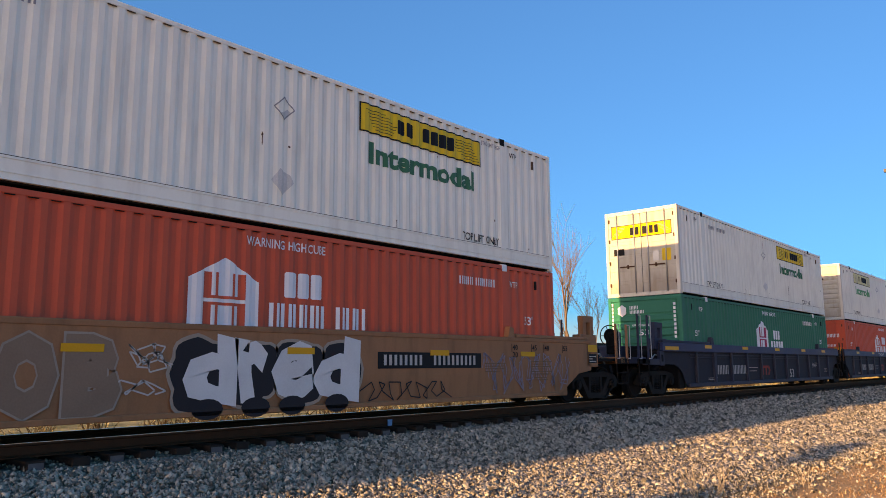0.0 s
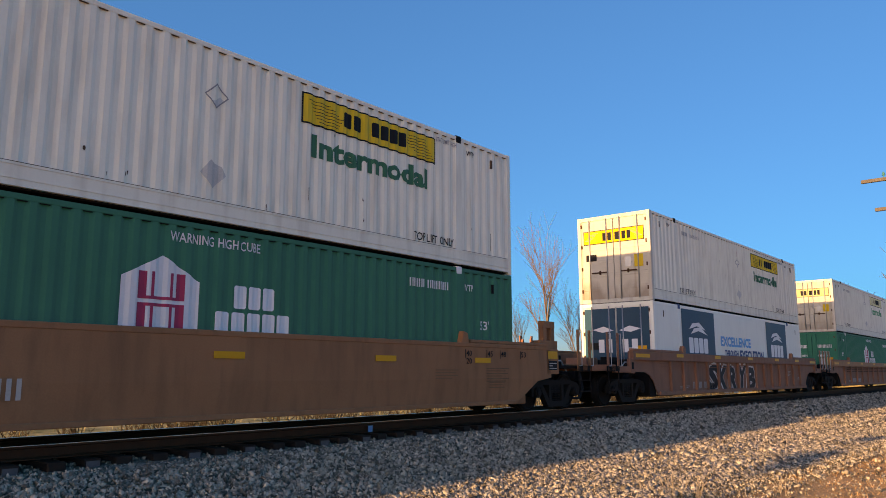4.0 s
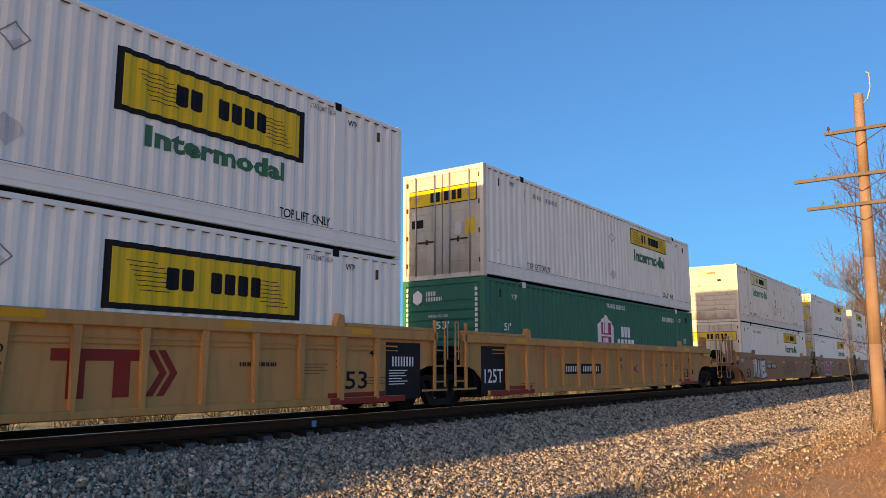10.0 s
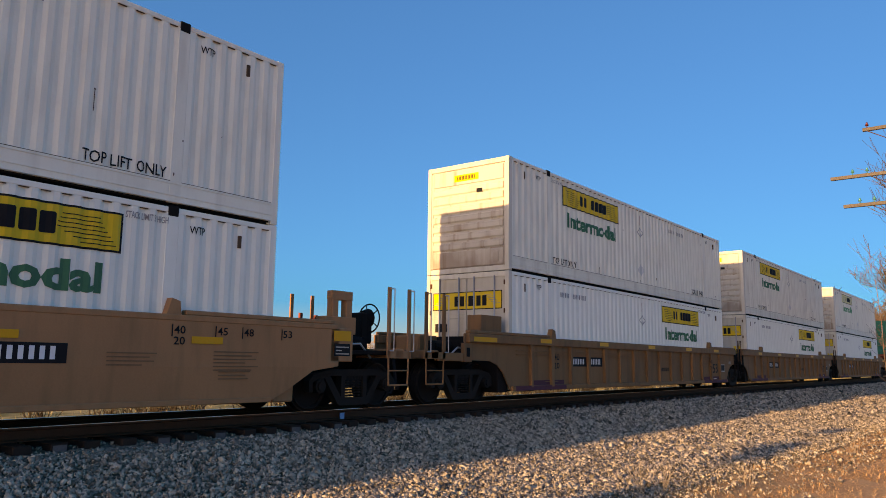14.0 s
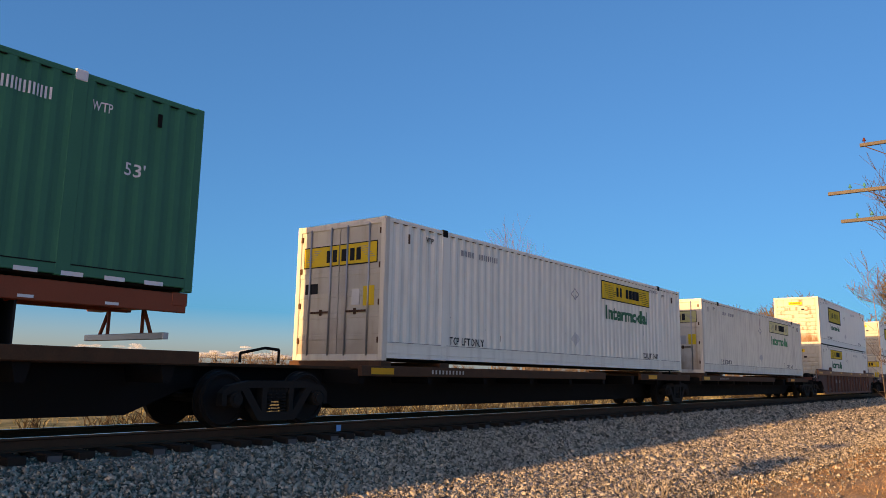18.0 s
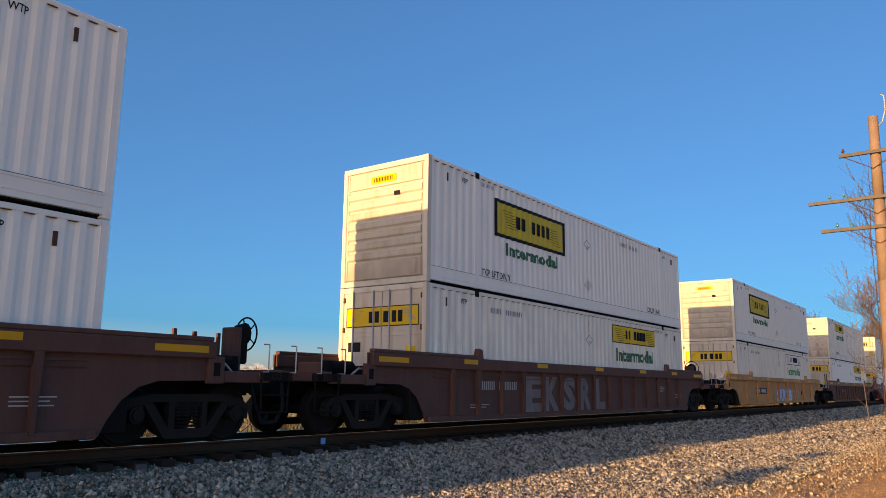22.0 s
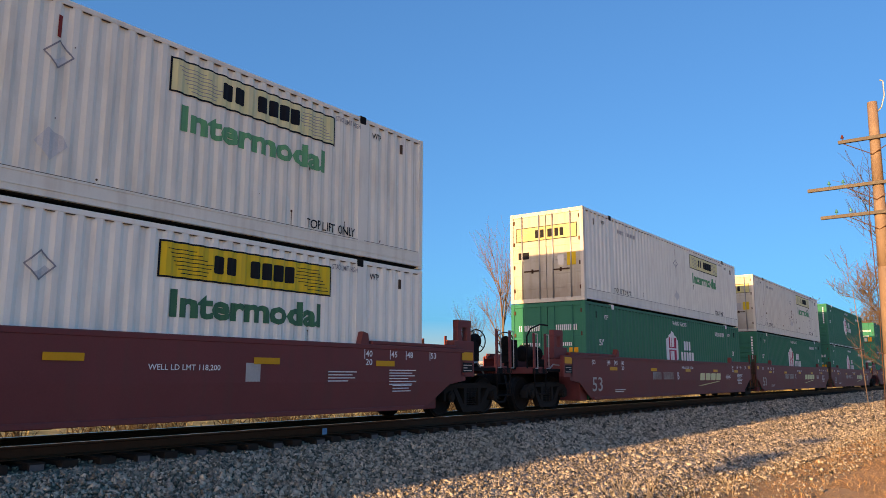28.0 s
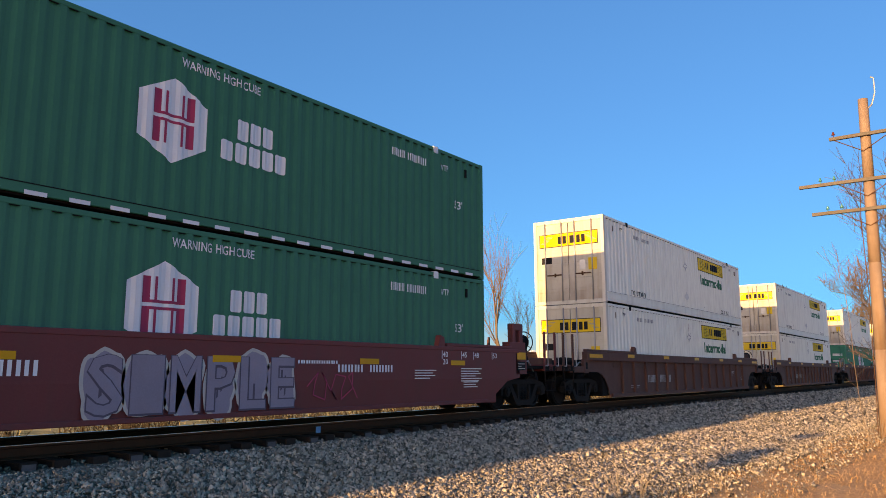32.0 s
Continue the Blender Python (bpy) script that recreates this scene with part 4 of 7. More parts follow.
def truck(m_parent, cx):
    """A two-axle bogie: cast side frames with windows, spring nests, bearing caps, wheels."""
    for s in (-1, 1):
        y0, y1 = sorted((s * 0.98, s * 1.13))

        def frame_side(m, y0=y0, y1=y1):
            # top chord with the jaws over the bearings
            m.prism([(-1.14, 0.36), (-1.14, 0.56), (-1.02, 0.68), (-0.60, 0.76), (0.60, 0.76), (1.02, 0.68), (1.14, 0.56), (1.14, 0.36), (1.05, 0.36), (1.05, 0.52),
                     (0.96, 0.60), (0.73, 0.60), (0.66, 0.64), (-0.66, 0.64), (-0.73, 0.60), (-0.96, 0.60), (-1.05, 0.52), (-1.05, 0.36)], y0, y1)
            for d in (-1, 1):
                post = [(d * 0.34, 0.20), (d * 0.24, 0.20), (d * 0.24, 0.66), (d * 0.34, 0.66)]
                strut = [(d * 0.62, 0.64), (d * 0.76, 0.60), (d * 0.42, 0.13), (d * 0.30, 0.20)]
                for poly in (post, strut):
                    m.prism(poly if d > 0 else poly[::-1], y0, y1)
            m.prism([(-0.42, 0.13), (-0.34, 0.24), (0.34, 0.24), (0.42, 0.13), (0.36, 0.10), (-0.36, 0.10)], y0, y1)
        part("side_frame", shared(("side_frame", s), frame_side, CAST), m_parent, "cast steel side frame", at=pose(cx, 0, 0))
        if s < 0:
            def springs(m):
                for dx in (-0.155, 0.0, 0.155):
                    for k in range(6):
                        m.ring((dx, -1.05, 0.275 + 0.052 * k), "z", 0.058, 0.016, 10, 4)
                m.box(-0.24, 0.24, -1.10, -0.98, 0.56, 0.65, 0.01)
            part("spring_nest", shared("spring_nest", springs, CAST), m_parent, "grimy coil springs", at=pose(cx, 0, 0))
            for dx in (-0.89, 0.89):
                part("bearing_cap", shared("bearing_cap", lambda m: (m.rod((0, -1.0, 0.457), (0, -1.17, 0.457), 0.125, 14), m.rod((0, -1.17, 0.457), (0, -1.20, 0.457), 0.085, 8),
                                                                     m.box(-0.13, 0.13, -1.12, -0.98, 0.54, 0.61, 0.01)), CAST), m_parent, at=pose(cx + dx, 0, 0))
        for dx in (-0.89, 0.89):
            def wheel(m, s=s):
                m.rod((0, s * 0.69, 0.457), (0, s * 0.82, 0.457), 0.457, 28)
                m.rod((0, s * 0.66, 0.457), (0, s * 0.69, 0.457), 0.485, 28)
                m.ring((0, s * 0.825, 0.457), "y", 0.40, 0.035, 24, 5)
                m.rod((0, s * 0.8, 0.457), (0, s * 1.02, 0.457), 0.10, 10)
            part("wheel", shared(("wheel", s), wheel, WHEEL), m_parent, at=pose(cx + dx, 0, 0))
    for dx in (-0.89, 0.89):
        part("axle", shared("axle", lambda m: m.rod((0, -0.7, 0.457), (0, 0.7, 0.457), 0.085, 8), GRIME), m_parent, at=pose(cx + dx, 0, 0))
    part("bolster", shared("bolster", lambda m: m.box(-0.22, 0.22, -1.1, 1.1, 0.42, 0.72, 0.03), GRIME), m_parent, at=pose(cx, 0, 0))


def arch(x_edge, direction, reach, z0, ztop):
    """Outline of a side sheet at one end, from the bottom corner to the top."""
    d = direction
    return [(x_edge + d * 0.0, z0), (x_edge + d * 0.10, 0.40), (x_edge + d * 0.30, 0.68), (x_edge + d * 0.55, 0.86), (x_edge + d * 0.85, 0.95),
            (x_edge + d * reach, 0.97), (x_edge + d * reach, ztop)]


def slope(x_edge, direction, reach, z0, ztop):
    d = direction
    return [(x_edge - d * 0.1, z0), (x_edge + d * 0.15, z0 + 0.12), (x_edge + d * 0.75, 0.74), (x_edge + d * reach, 0.82), (x_edge + d * reach, ztop)]


def ladder(m, x, y, z0, z1, w=0.42):
    m.rod((x, y, z0), (x, y, z1), 0.03, 6).rod((x + w, y, z0), (x + w, y, z1), 0.03, 6)
    z = z0 + 0.12
    while z < z1 - 0.25:
        m.rod((x, y, z), (x + w, y, z), 0.018, 5)
        z += 0.34


def coupler_end(car, sgn, x_end, paint, wheel_here, tall, tag):
    """Platform, draft sill, ladders and coupler beyond the last container end. sgn -1: at the leading end."""
    f = lambda a: x_end + sgn * a
    def bx(m, a0, a1, *r):
        m.box(min(f(a0), f(a1)), max(f(a0), f(a1)), *r)
    key = (sgn, paint.name, tag, NOW[0] in (20, 21, 22, 23, 24))
    # Added dark sheet behind the bogie, so the arch opening reads as black shade.
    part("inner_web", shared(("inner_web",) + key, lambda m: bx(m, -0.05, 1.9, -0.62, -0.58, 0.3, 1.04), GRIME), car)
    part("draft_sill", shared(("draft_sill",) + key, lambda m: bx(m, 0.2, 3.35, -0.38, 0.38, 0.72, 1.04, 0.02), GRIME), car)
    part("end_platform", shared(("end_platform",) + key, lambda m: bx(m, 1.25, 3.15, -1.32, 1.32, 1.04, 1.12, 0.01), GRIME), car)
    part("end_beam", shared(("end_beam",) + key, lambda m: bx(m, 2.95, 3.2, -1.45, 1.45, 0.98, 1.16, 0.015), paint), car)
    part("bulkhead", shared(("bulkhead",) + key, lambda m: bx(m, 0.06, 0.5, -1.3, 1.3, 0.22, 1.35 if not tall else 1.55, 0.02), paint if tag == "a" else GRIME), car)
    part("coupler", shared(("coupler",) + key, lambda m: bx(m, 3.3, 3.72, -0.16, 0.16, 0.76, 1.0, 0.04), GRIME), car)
    low = tag == "b" and NOW[0] in (20, 21, 22, 23, 24)
    zt = 1.6 if low else 2.36 if tall and paint not in (MAROON, UMBER) else 2.04
    for y, far in ((-SY + 0.02, False), (SY - 0.02, True)):
        fram = part("ladder", shared(("ladder", far) + key, lambda m: (bx(m, 2.72, 3.42, y - 0.02, y + 0.02, 0.98, 1.12), m.tube([(f(2.76), y, 1.0), (f(2.78), y, 0.46), (f(3.34), y, 0.46), (f(3.36), y, 1.0)], 0.019, 6),
                                                                     m.rod((f(2.77), y, 0.74), (f(3.35), y, 0.74), 0.014, 6)), paint if far or paint in (TAN, YELLOW, RUSTY) else GRIME), car, "sill step at the end of the car")
        for a in (2.76, 3.36):
            part("upright", shared(("upright", far, a) + key, lambda m: bx(m, a - 0.045, a + 0.045, y - 0.02, y + 0.02, 0.98, 1.14 if low else zt, 0.006), paint), fram, "painted steel upright")
            if not far:
                part("grab_iron", shared(("grab_iron", a) + key, lambda m: m.tube([(f(a), y - 0.03, 1.12), (f(a) + 0.10, y - 0.05, 1.12), (f(a) + 0.10, y - 0.05, zt - 0.03), (f(a), y - 0.03, zt - 0.03)], 0.012, 5), STEEL), fram, "thin steel grab iron")
    if tag == "a":
        part("side_extension", shared(("side_extension",) + key, lambda m: bx(m, 1.2, 1.76, -SY + 0.0, -SY + 0.12, 0.9, 1.5 if tall else 1.42, 0.012), paint), car)
        part("reflector", shared(("end_reflector",) + key, lambda m: bx(m, 1.27, 1.70, -SY - 0.005, -SY, 1.27, 1.45), REFLECT), car, "yellow reflector plate")
        board = part("data_board", shared(("data_board",) + key, lambda m: bx(m, 1.29, 1.68, -SY - 0.005, -SY, 1.0, 1.22), INK), car, "dark data board")
        part("data_lines", shared(("data_lines",) + key, lambda m: [bx(m, 1.32, 1.47 if k % 2 else 1.65, -SY - 0.007, -SY - 0.005, 1.03 + 0.06 * k, 1.05 + 0.06 * k) for k in range(3)], DIM_INK), board)
    else:
        part("side_extension", shared(("side_extension",) + key, lambda m: bx(m, 1.72, 2.02, -SY + 0.02, -SY + 0.12, 0.92, 1.34, 0.012), paint), car)
        part("slot_plate", shared(("slot_plate",) + key, lambda m: bx(m, 1.81, 1.93, -SY + 0.014, -SY + 0.021, 1.04, 1.24), GRIME), car, "dark slot in the end bracket")
        part("reflector", shared(("end_reflector",) + key, lambda m: bx(m, 0.75, 1.68, -SY - 0.005, -SY, 1.385, 1.49), REFLECT), car, "long yellow reflector")
        part("end_sill", shared(("end_sill",) + key, lambda m: bx(m, 2.02, 2.95, -SY + 0.03, -SY + 0.13, 0.94, 1.12, 0.012), paint), car, "low side sill of the end platform")
    if tall and paint is RUSTY:
        part("equipment_box", shared(("equipment_box",) + key, lambda m: bx(m, 0.25, 1.12, -1.25, -0.85, 1.4, 2.02, 0.012), paint), car, "plain steel box on the end")
    elif tall:
        part("end_stanchion", shared(("end_stanchion",) + key, lambda m: (bx(m, 1.40, 1.56, -1.25, -1.1, 1.71, 2.04, 0.01), bx(m, 1.76, 1.92, -1.25, -1.1, 1.71, 2.04, 0.01), bx(m, 1.395, 1.925, -1.254, -1.096, 2.03, 2.20, 0.01),
                                                                       bx(m, 1.2, 2.0, -1.28, -1.05, 1.4, 1.72, 0.012)), paint), car, "box-shaped stanchion with an opening")
    part("marker_post", shared(("marker_post",) + key, lambda m: (bx(m, 2.9, 2.98, 1.3, 1.36, 1.1, 1.95, 0.005), bx(m, 3.35, 3.43, 1.3, 1.36, 1.1, 1.92, 0.005)), ORANGE if tag == "a" else paint), car, "pair of far-side posts")
    if tag == "a" and sgn < 0:
        part("air_tank", shared(("air_tank",) + key, lambda m: (m.rod((f(2.85), -0.75, 1.52), (f(2.05), -0.75, 1.52), 0.21, 14), m.rod((f(2.9), -0.75, 1.52), (f(2.85), -0.75, 1.52), 0.12, 14, 0.21),
                                                                m.rod((f(2.05), -0.75, 1.52), (f(2.0), -0.75, 1.52), 0.21, 14, 0.12)), GRIME), car, "air reservoir tank")
        part("bent_pipe", shared(("bent_pipe",) + key, lambda m: m.tube([(f(3.5), -1.3, 1.12), (f(3.5), -1.3, 1.95), (f(3.3), -1.3, 2.15), (f(2.7), -1.25, 2.3), (f(2.2), -1.2, 2.3)], 0.022, 6), GRIME), car)
    part("air_hose", shared(("air_hose",) + key, lambda m: m.tube([(f(3.3), -0.5, 0.95), (f(3.36), -0.62, 0.5), (f(3.5), -0.6, 0.26), (f(3.66), -0.5, 0.24), (f(3.8), -0.4, 0.36)], 0.035, 6), RUBBER), car)
    part("cross_pipe", shared(("cross_pipe",) + key, lambda m: m.tube([(f(1.75), -1.3, 1.22), (f(2.1), -1.3, 1.24), (f(2.45), -1.25, 0.98)], 0.02, 5), STEEL), car)
    if wheel_here:
        ax, zw = f(3.05 if sgn > 0 else 3.5), 1.78
        def brake(m):
            m.ring((ax, -0.62, zw), "x", 0.29, 0.016, 24, 5)
            for k in range(5):
                a = k * math.pi * 2 / 5
                m.rod((ax, -0.62, zw), (ax, -0.62 + 0.29 * math.cos(a), zw + 0.29 * math.sin(a)), 0.012, 4)
        part("brake_wheel", shared(("brake_wheel",) + key, brake, GRIME), car, "spoked hand-brake wheel")
        part("brake_housing", shared(("brake_housing",) + key, lambda m: (m.rod((ax - sgn * 0.04, -0.62, zw), (ax - sgn * 0.2, -0.62, zw), 0.2, 14, 0.15), m.box(min(ax - sgn * 0.06, ax - sgn * 0.24), max(ax - sgn * 0.06, ax - sgn * 0.24), -0.78, -0.46, zw - 0.52, zw - 0.02, 0.03)), GRIME), car, "hand-brake gear housing")
        part("brake_stand", shared(("brake_stand",) + key, lambda m: m.box(ax - sgn * 0.3 - 0.09, ax - sgn * 0.3 + 0.09, -0.79, -0.45, 1.1, zw + 0.1, 0.02), paint if tag == "b" else GRIME), car)
    part("valve_box", shared(("valve_box",) + key, lambda m: bx(m, 0.9, 1.6, 0.2, 0.95, 1.12, 1.55 if tall else 1.4, 0.03), paint), car)
    part("brake_cylinder", shared(("brake_cylinder",) + key, lambda m: (m.rod((f(1.9), -0.9, 1.26), (f(2.5), -0.9, 1.26), 0.13, 10), m.box(min(f(2.5), f(2.62)), max(f(2.5), f(2.62)), -1.0, -0.8, 1.12, 1.38, 0.01)), GRIME), car)
    truck(car, f(2.15 if tag == "a" else 1.62))


def joint_end(car, sgn, x_end, paint, tag, gap, with_truck):
    """The articulated joint between two wells."""
    f = lambda a: x_end + sgn * a
    def bx(m, a0, a1, *r):
        m.box(min(f(a0), f(a1)), max(f(a0), f(a1)), *r)
    key = (sgn, paint.name, tag)
    # The same added sheet: stands in for the shade inside the joint's arch.
    part("inner_web", shared(("joint_dark_sheet",) + key, lambda m: bx(m, -0.05, 1.3, -0.62, -0.58, 0.3, 1.06), GRIME), car)
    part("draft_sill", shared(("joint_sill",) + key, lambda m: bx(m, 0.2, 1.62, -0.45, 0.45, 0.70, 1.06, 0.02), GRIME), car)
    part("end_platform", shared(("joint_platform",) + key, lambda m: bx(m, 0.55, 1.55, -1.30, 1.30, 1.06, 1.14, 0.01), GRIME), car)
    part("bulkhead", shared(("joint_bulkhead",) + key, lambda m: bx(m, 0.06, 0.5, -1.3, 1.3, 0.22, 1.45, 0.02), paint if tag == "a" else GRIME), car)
    part("ladder", shared(("joint_ladder",) + key, lambda m: ladder(m, min(f(1.05), f(1.45)), -SY + 0.04, 0.5, 1.62, 0.4), paint if paint in (YELLOW, TAN) else RUST if tag == "a" else GRIME), car)
    part("grab_iron", shared(("joint_grab",) + key, lambda m: m.tube([(f(1.5), -SY - 0.0, 1.1), (f(1.5), -SY, 1.95), (f(1.38), -SY, 1.95), (f(1.38), -SY, 1.1)], 0.014, 5), paint if paint is YELLOW else RUST), car)
    if paint in (YELLOW, TAN, UMBER, MAROON):
        part("joint_post", shared(("joint_post",) + key, lambda m: (bx(m, 1.0, 1.08, -SY, -SY + 0.05, 0.45, 1.95, 0.006), bx(m, 0.62, 1.5, -SY + 0.01, -SY + 0.06, 0.42, 0.46)), paint if paint is YELLOW else RUST), car, "upright post at the joint")
    if tag == "a" and paint is TAN:
        part("end_panel", shared(("end_panel",) + key, lambda m: bx(m, 0.5, 1.16, -SY - 0.004, -SY, 0.86, 1.46), INK), car, "black panel at the end of the side")
    if tag == "a":
        for k, z in enumerate((0.98, 1.22) if paint is TAN else (1.28,)):
            part("reflector", shared(("joint_reflector", k) + key, lambda m: bx(m, 0.62, 0.95, -SY - 0.008, -SY - 0.0045, z, z + 0.15), REFLECT), car, "yellow reflector plate")
    part("valve_gear", shared(("valve_gear",) + key, lambda m: (bx(m, 0.7, 1.3, -1.1, -0.5, 1.14, 1.42, 0.03), m.rod((f(0.6), -1.2, 1.2), (f(1.55), -1.2, 1.24), 0.03, 6), m.rod((f(0.6), -0.3, 1.3), (f(1.6), -0.3, 1.3), 0.08, 8)), GRIME), car)
    if with_truck:
        truck(car, x_end + sgn * gap / 2)


def splash(seed, x0, x1, z0, z1, count):
    """Fat rounded letter-like blobs of sprayed paint, with no reading: fill, rim and shade."""
    rnd = random.Random(seed)
    fill, rim, shade = [], [], []
    step = (x1 - x0) / count
    for i in range(count):
        cx, cz = x0 + (i + 0.5) * step, (z0 + z1) / 2 + rnd.uniform(-0.05, 0.05)
        w, h = step * rnd.uniform(0.50, 0.60), (z1 - z0) * rnd.uniform(0.42, 0.5)
        wob = [rnd.uniform(0.78, 1.12) for _ in range(12)]
        ph = rnd.uniform(0, 1)
        def pts(grow):
            out = []
            for k in range(36):
                a = 2 * math.pi * k / 36
                u = (k / 3.0) % 12
                f = wob[int(u)] * (1 - u % 1) + wob[(int(u) + 1) % 12] * (u % 1)
                ca, sa = math.cos(a), math.sin(a)
                sq = 1.0 / max(abs(ca), abs(sa)) ** 0.55
                out.append((cx + (w * f * sq * 0.9 + grow) * ca, cz + (h * f * sq * 0.9 + grow) * sa))
            return out
        rim.append((pts(0.055), [tuple(range(36))]))
        fill.append((pts(0.0), [tuple(range(36))]))
        for _ in range(2):
            sx, sz = cx + rnd.uniform(-0.3, 0.3) * w, cz + rnd.uniform(-0.45, 0.45) * h
            lx, lz = w * rnd.uniform(0.04, 0.07), h * rnd.uniform(0.2, 0.4)
            shade.append(([(sx - lx, sz - lz), (sx + lx, sz - lz * 0.8), (sx + lx * 1.2, sz + lz), (sx - lx * 0.7, sz + lz)], [(0, 1, 2, 3)]))
    return [merge(*[(s, 0, 0) for s in lst]) for lst in (rim, fill, shade)]


def scrawl(seed, x0, x1, z0, z1):
    """One thin wandering sprayed line."""
    rnd = random.Random(seed)
    pts = []
    n = max(14, min(34, int(15 * (x1 - x0))))
    for i in range(n):
        f = i / (n - 1)
        pts.append((x0 + (x1 - x0) * f + 0.14 * math.sin(i * 1.9 + seed), z0 + (z1 - z0) * (0.5 + 0.42 * math.sin(i * 1.35 + rnd.uniform(-0.4, 0.4)))))
    vs, fs = [], []
    for a, b in zip(pts, pts[1:]):
        dx, dz = b[0] - a[0], b[1] - a[1]
        L = max(1e-4, math.hypot(dx, dz))
        nx, nz = -dz / L * 0.011, dx / L * 0.011
        n0 = len(vs)
        vs += [(a[0] - nx, a[1] - nz), (b[0] - nx, b[1] - nz), (b[0] + nx, b[1] + nz), (a[0] + nx, a[1] + nz)]
        fs.append((n0, n0 + 1, n0 + 2, n0 + 3))
    return vs, fs


SPRAY = {
    "silver": material("silver_spray_paint", (0.62, 0.62, 0.60), 0.5, var=0.15),
    "ink": material("black_spray_paint", (0.02, 0.02, 0.024), 0.6, var=0.2),
    "violet": material("violet_spray_paint", (0.13, 0.085, 0.30), 0.5, var=0.15),
    "ice": material("pale_blue_spray_paint", (0.38, 0.55, 0.68), 0.5, var=0.15),
    "pink": material("crimson_spray_paint", (0.55, 0.06, 0.12), 0.5, var=0.15),
    "cream": material("cream_spray_paint", (0.50, 0.46, 0.42), 0.5, var=0.15),
    "lilac": material("lilac_spray_paint", (0.27, 0.235, 0.29), 0.5, var=0.15),
    "rust": material("dull_brown_spray_paint", (0.26, 0.16, 0.11), 0.6, var=0.2),
    "blue": material("blue_spray_paint", (0.06, 0.16, 0.42), 0.5, var=0.2),
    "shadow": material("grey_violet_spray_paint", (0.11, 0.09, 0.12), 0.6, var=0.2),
    "dull": material("dull_grey_spray_paint", (0.20, 0.17, 0.16), 0.7, var=0.3, size=4, dirty=0.4, dirt=(0.12, 0.07, 0.055)),
    "pale": material("chalky_spray_paint", (0.36, 0.28, 0.22), 0.6, var=0.25),
}


def spray(car, key, x0, x1, z0, z1, count, rim, fill, shade, y):
    a, b, c = splash(key, x0, x1, z0, z1, count)
    g = decal("graffiti", ("spray_rim", key), a, SPRAY[rim], car, "spray-painted graffiti", y=y, proud=0.004, depth=0)
    decal("graffiti_fill", ("spray_fill", key), b, SPRAY[fill], g, y=y, proud=0.007, depth=0)
    decal("graffiti_shade", ("spray_shade", key), c, SPRAY[shade], g, y=y, proud=0.010, depth=0)
    return g


M_FORM = ([(0, 0), (0.24, 0), (0.24, 0.58), (0.5, 0.2), (0.76, 0.58), (0.76, 0), (1, 0), (1, 1), (0.76, 1), (0.5, 0.58), (0.24, 1), (0, 1)], [tuple(range(12))])


def spray_text(car, key, text, x0, x1, z0, z1, rim, fill, y):
    """Fat sprayed letters by hand: each leans a little its own way, with a rim showing round the filling."""
    rnd = random.Random(key)
    step, h = (x1 - x0) / len(text), z1 - z0

    def glyph(c, w, high, bold):
        if c == "M":
            return [(a * w, b * high) for a, b in M_FORM[0]], M_FORM[1]
        return letters(c, w, high, bold)
    for k, c in enumerate(text):
        lean, drop, w = rnd.uniform(0.04, 0.20), rnd.uniform(-0.04, 0.06), step * rnd.uniform(0.94, 1.06)
        at = x0 + k * step - 0.06
        layers = []
        for grow, bold in ((0.075, 0.085), (0.0, 0.055)):
            vs, fs = glyph(c, w + 2 * grow, h + 2 * grow, bold)
            layers.append(([(at + a - grow + lean * (b - h / 2), min(z0 + drop + b - grow + 0.03 * math.sin(3 * a + k), 1.34)) for a, b in vs], fs))
        g = decal("graffiti", ("tag_rim", key, k), layers[0], SPRAY[rim], car, "spray-painted graffiti letter", y=y, proud=0.004 + 0.0015 * (k % 2), depth=0)
        decal("graffiti_fill", ("tag_fill", key, k), layers[1], SPRAY[fill], g, y=y, proud=0.008 + 0.0015 * (k % 2), depth=0)


def outline(car, key, text, x0, x1, z0, z1, rim, fill, y):
    """Hollow sprayed letters: a thin rim round a filling near the car's own colour."""
    step = (x1 - x0) / len(text)
    for k, c in enumerate(text):
        a, w, h = x0 + k * step, step * 0.98, z1 - z0
        g = decal("graffiti", ("hollow_rim", key, k), merge((letters(c, w, h, 0.11), a, z0)), SPRAY[rim], car, "hollow spray-painted letter", y=y, proud=0.004, depth=0)
        decal("graffiti_fill", ("hollow_fill", key, k), merge((letters(c, w - 0.06, h - 0.06, 0.085), a + 0.03, z0 + 0.03)), SPRAY[fill], g, y=y, proud=0.008, depth=0)


def lines(x, z, wide, rows, step=0.055, thick=0.018):
    """Rows of thin bars for a notice too small to read."""
    return merge(*[(rect(x, x + wide * (1.0, 0.85, 0.95, 0.7)[k % 4], z - k * step, z - k * step + thick), 0, 0) for k in range(rows)])


CARS = {  # kind: paint, words for the label
    "navy": (NAVY, "navy blue"), "brown": (BROWN, "weathered brown"), "yellow": (YELLOW, "yellow"), "rust": (RUSTY, "rusty brown"),
    "dark": (DARK, "dark brown"), "ochre": (OCHRE, "ochre yellow"), "tan": (TAN, "tan smooth-sided"), "umber": (UMBER, "rusty brown smooth-sided"), "maroon": (MAROON, "maroon smooth-sided"),
}


CREASE = 0.80   # height of the fold along a smooth side


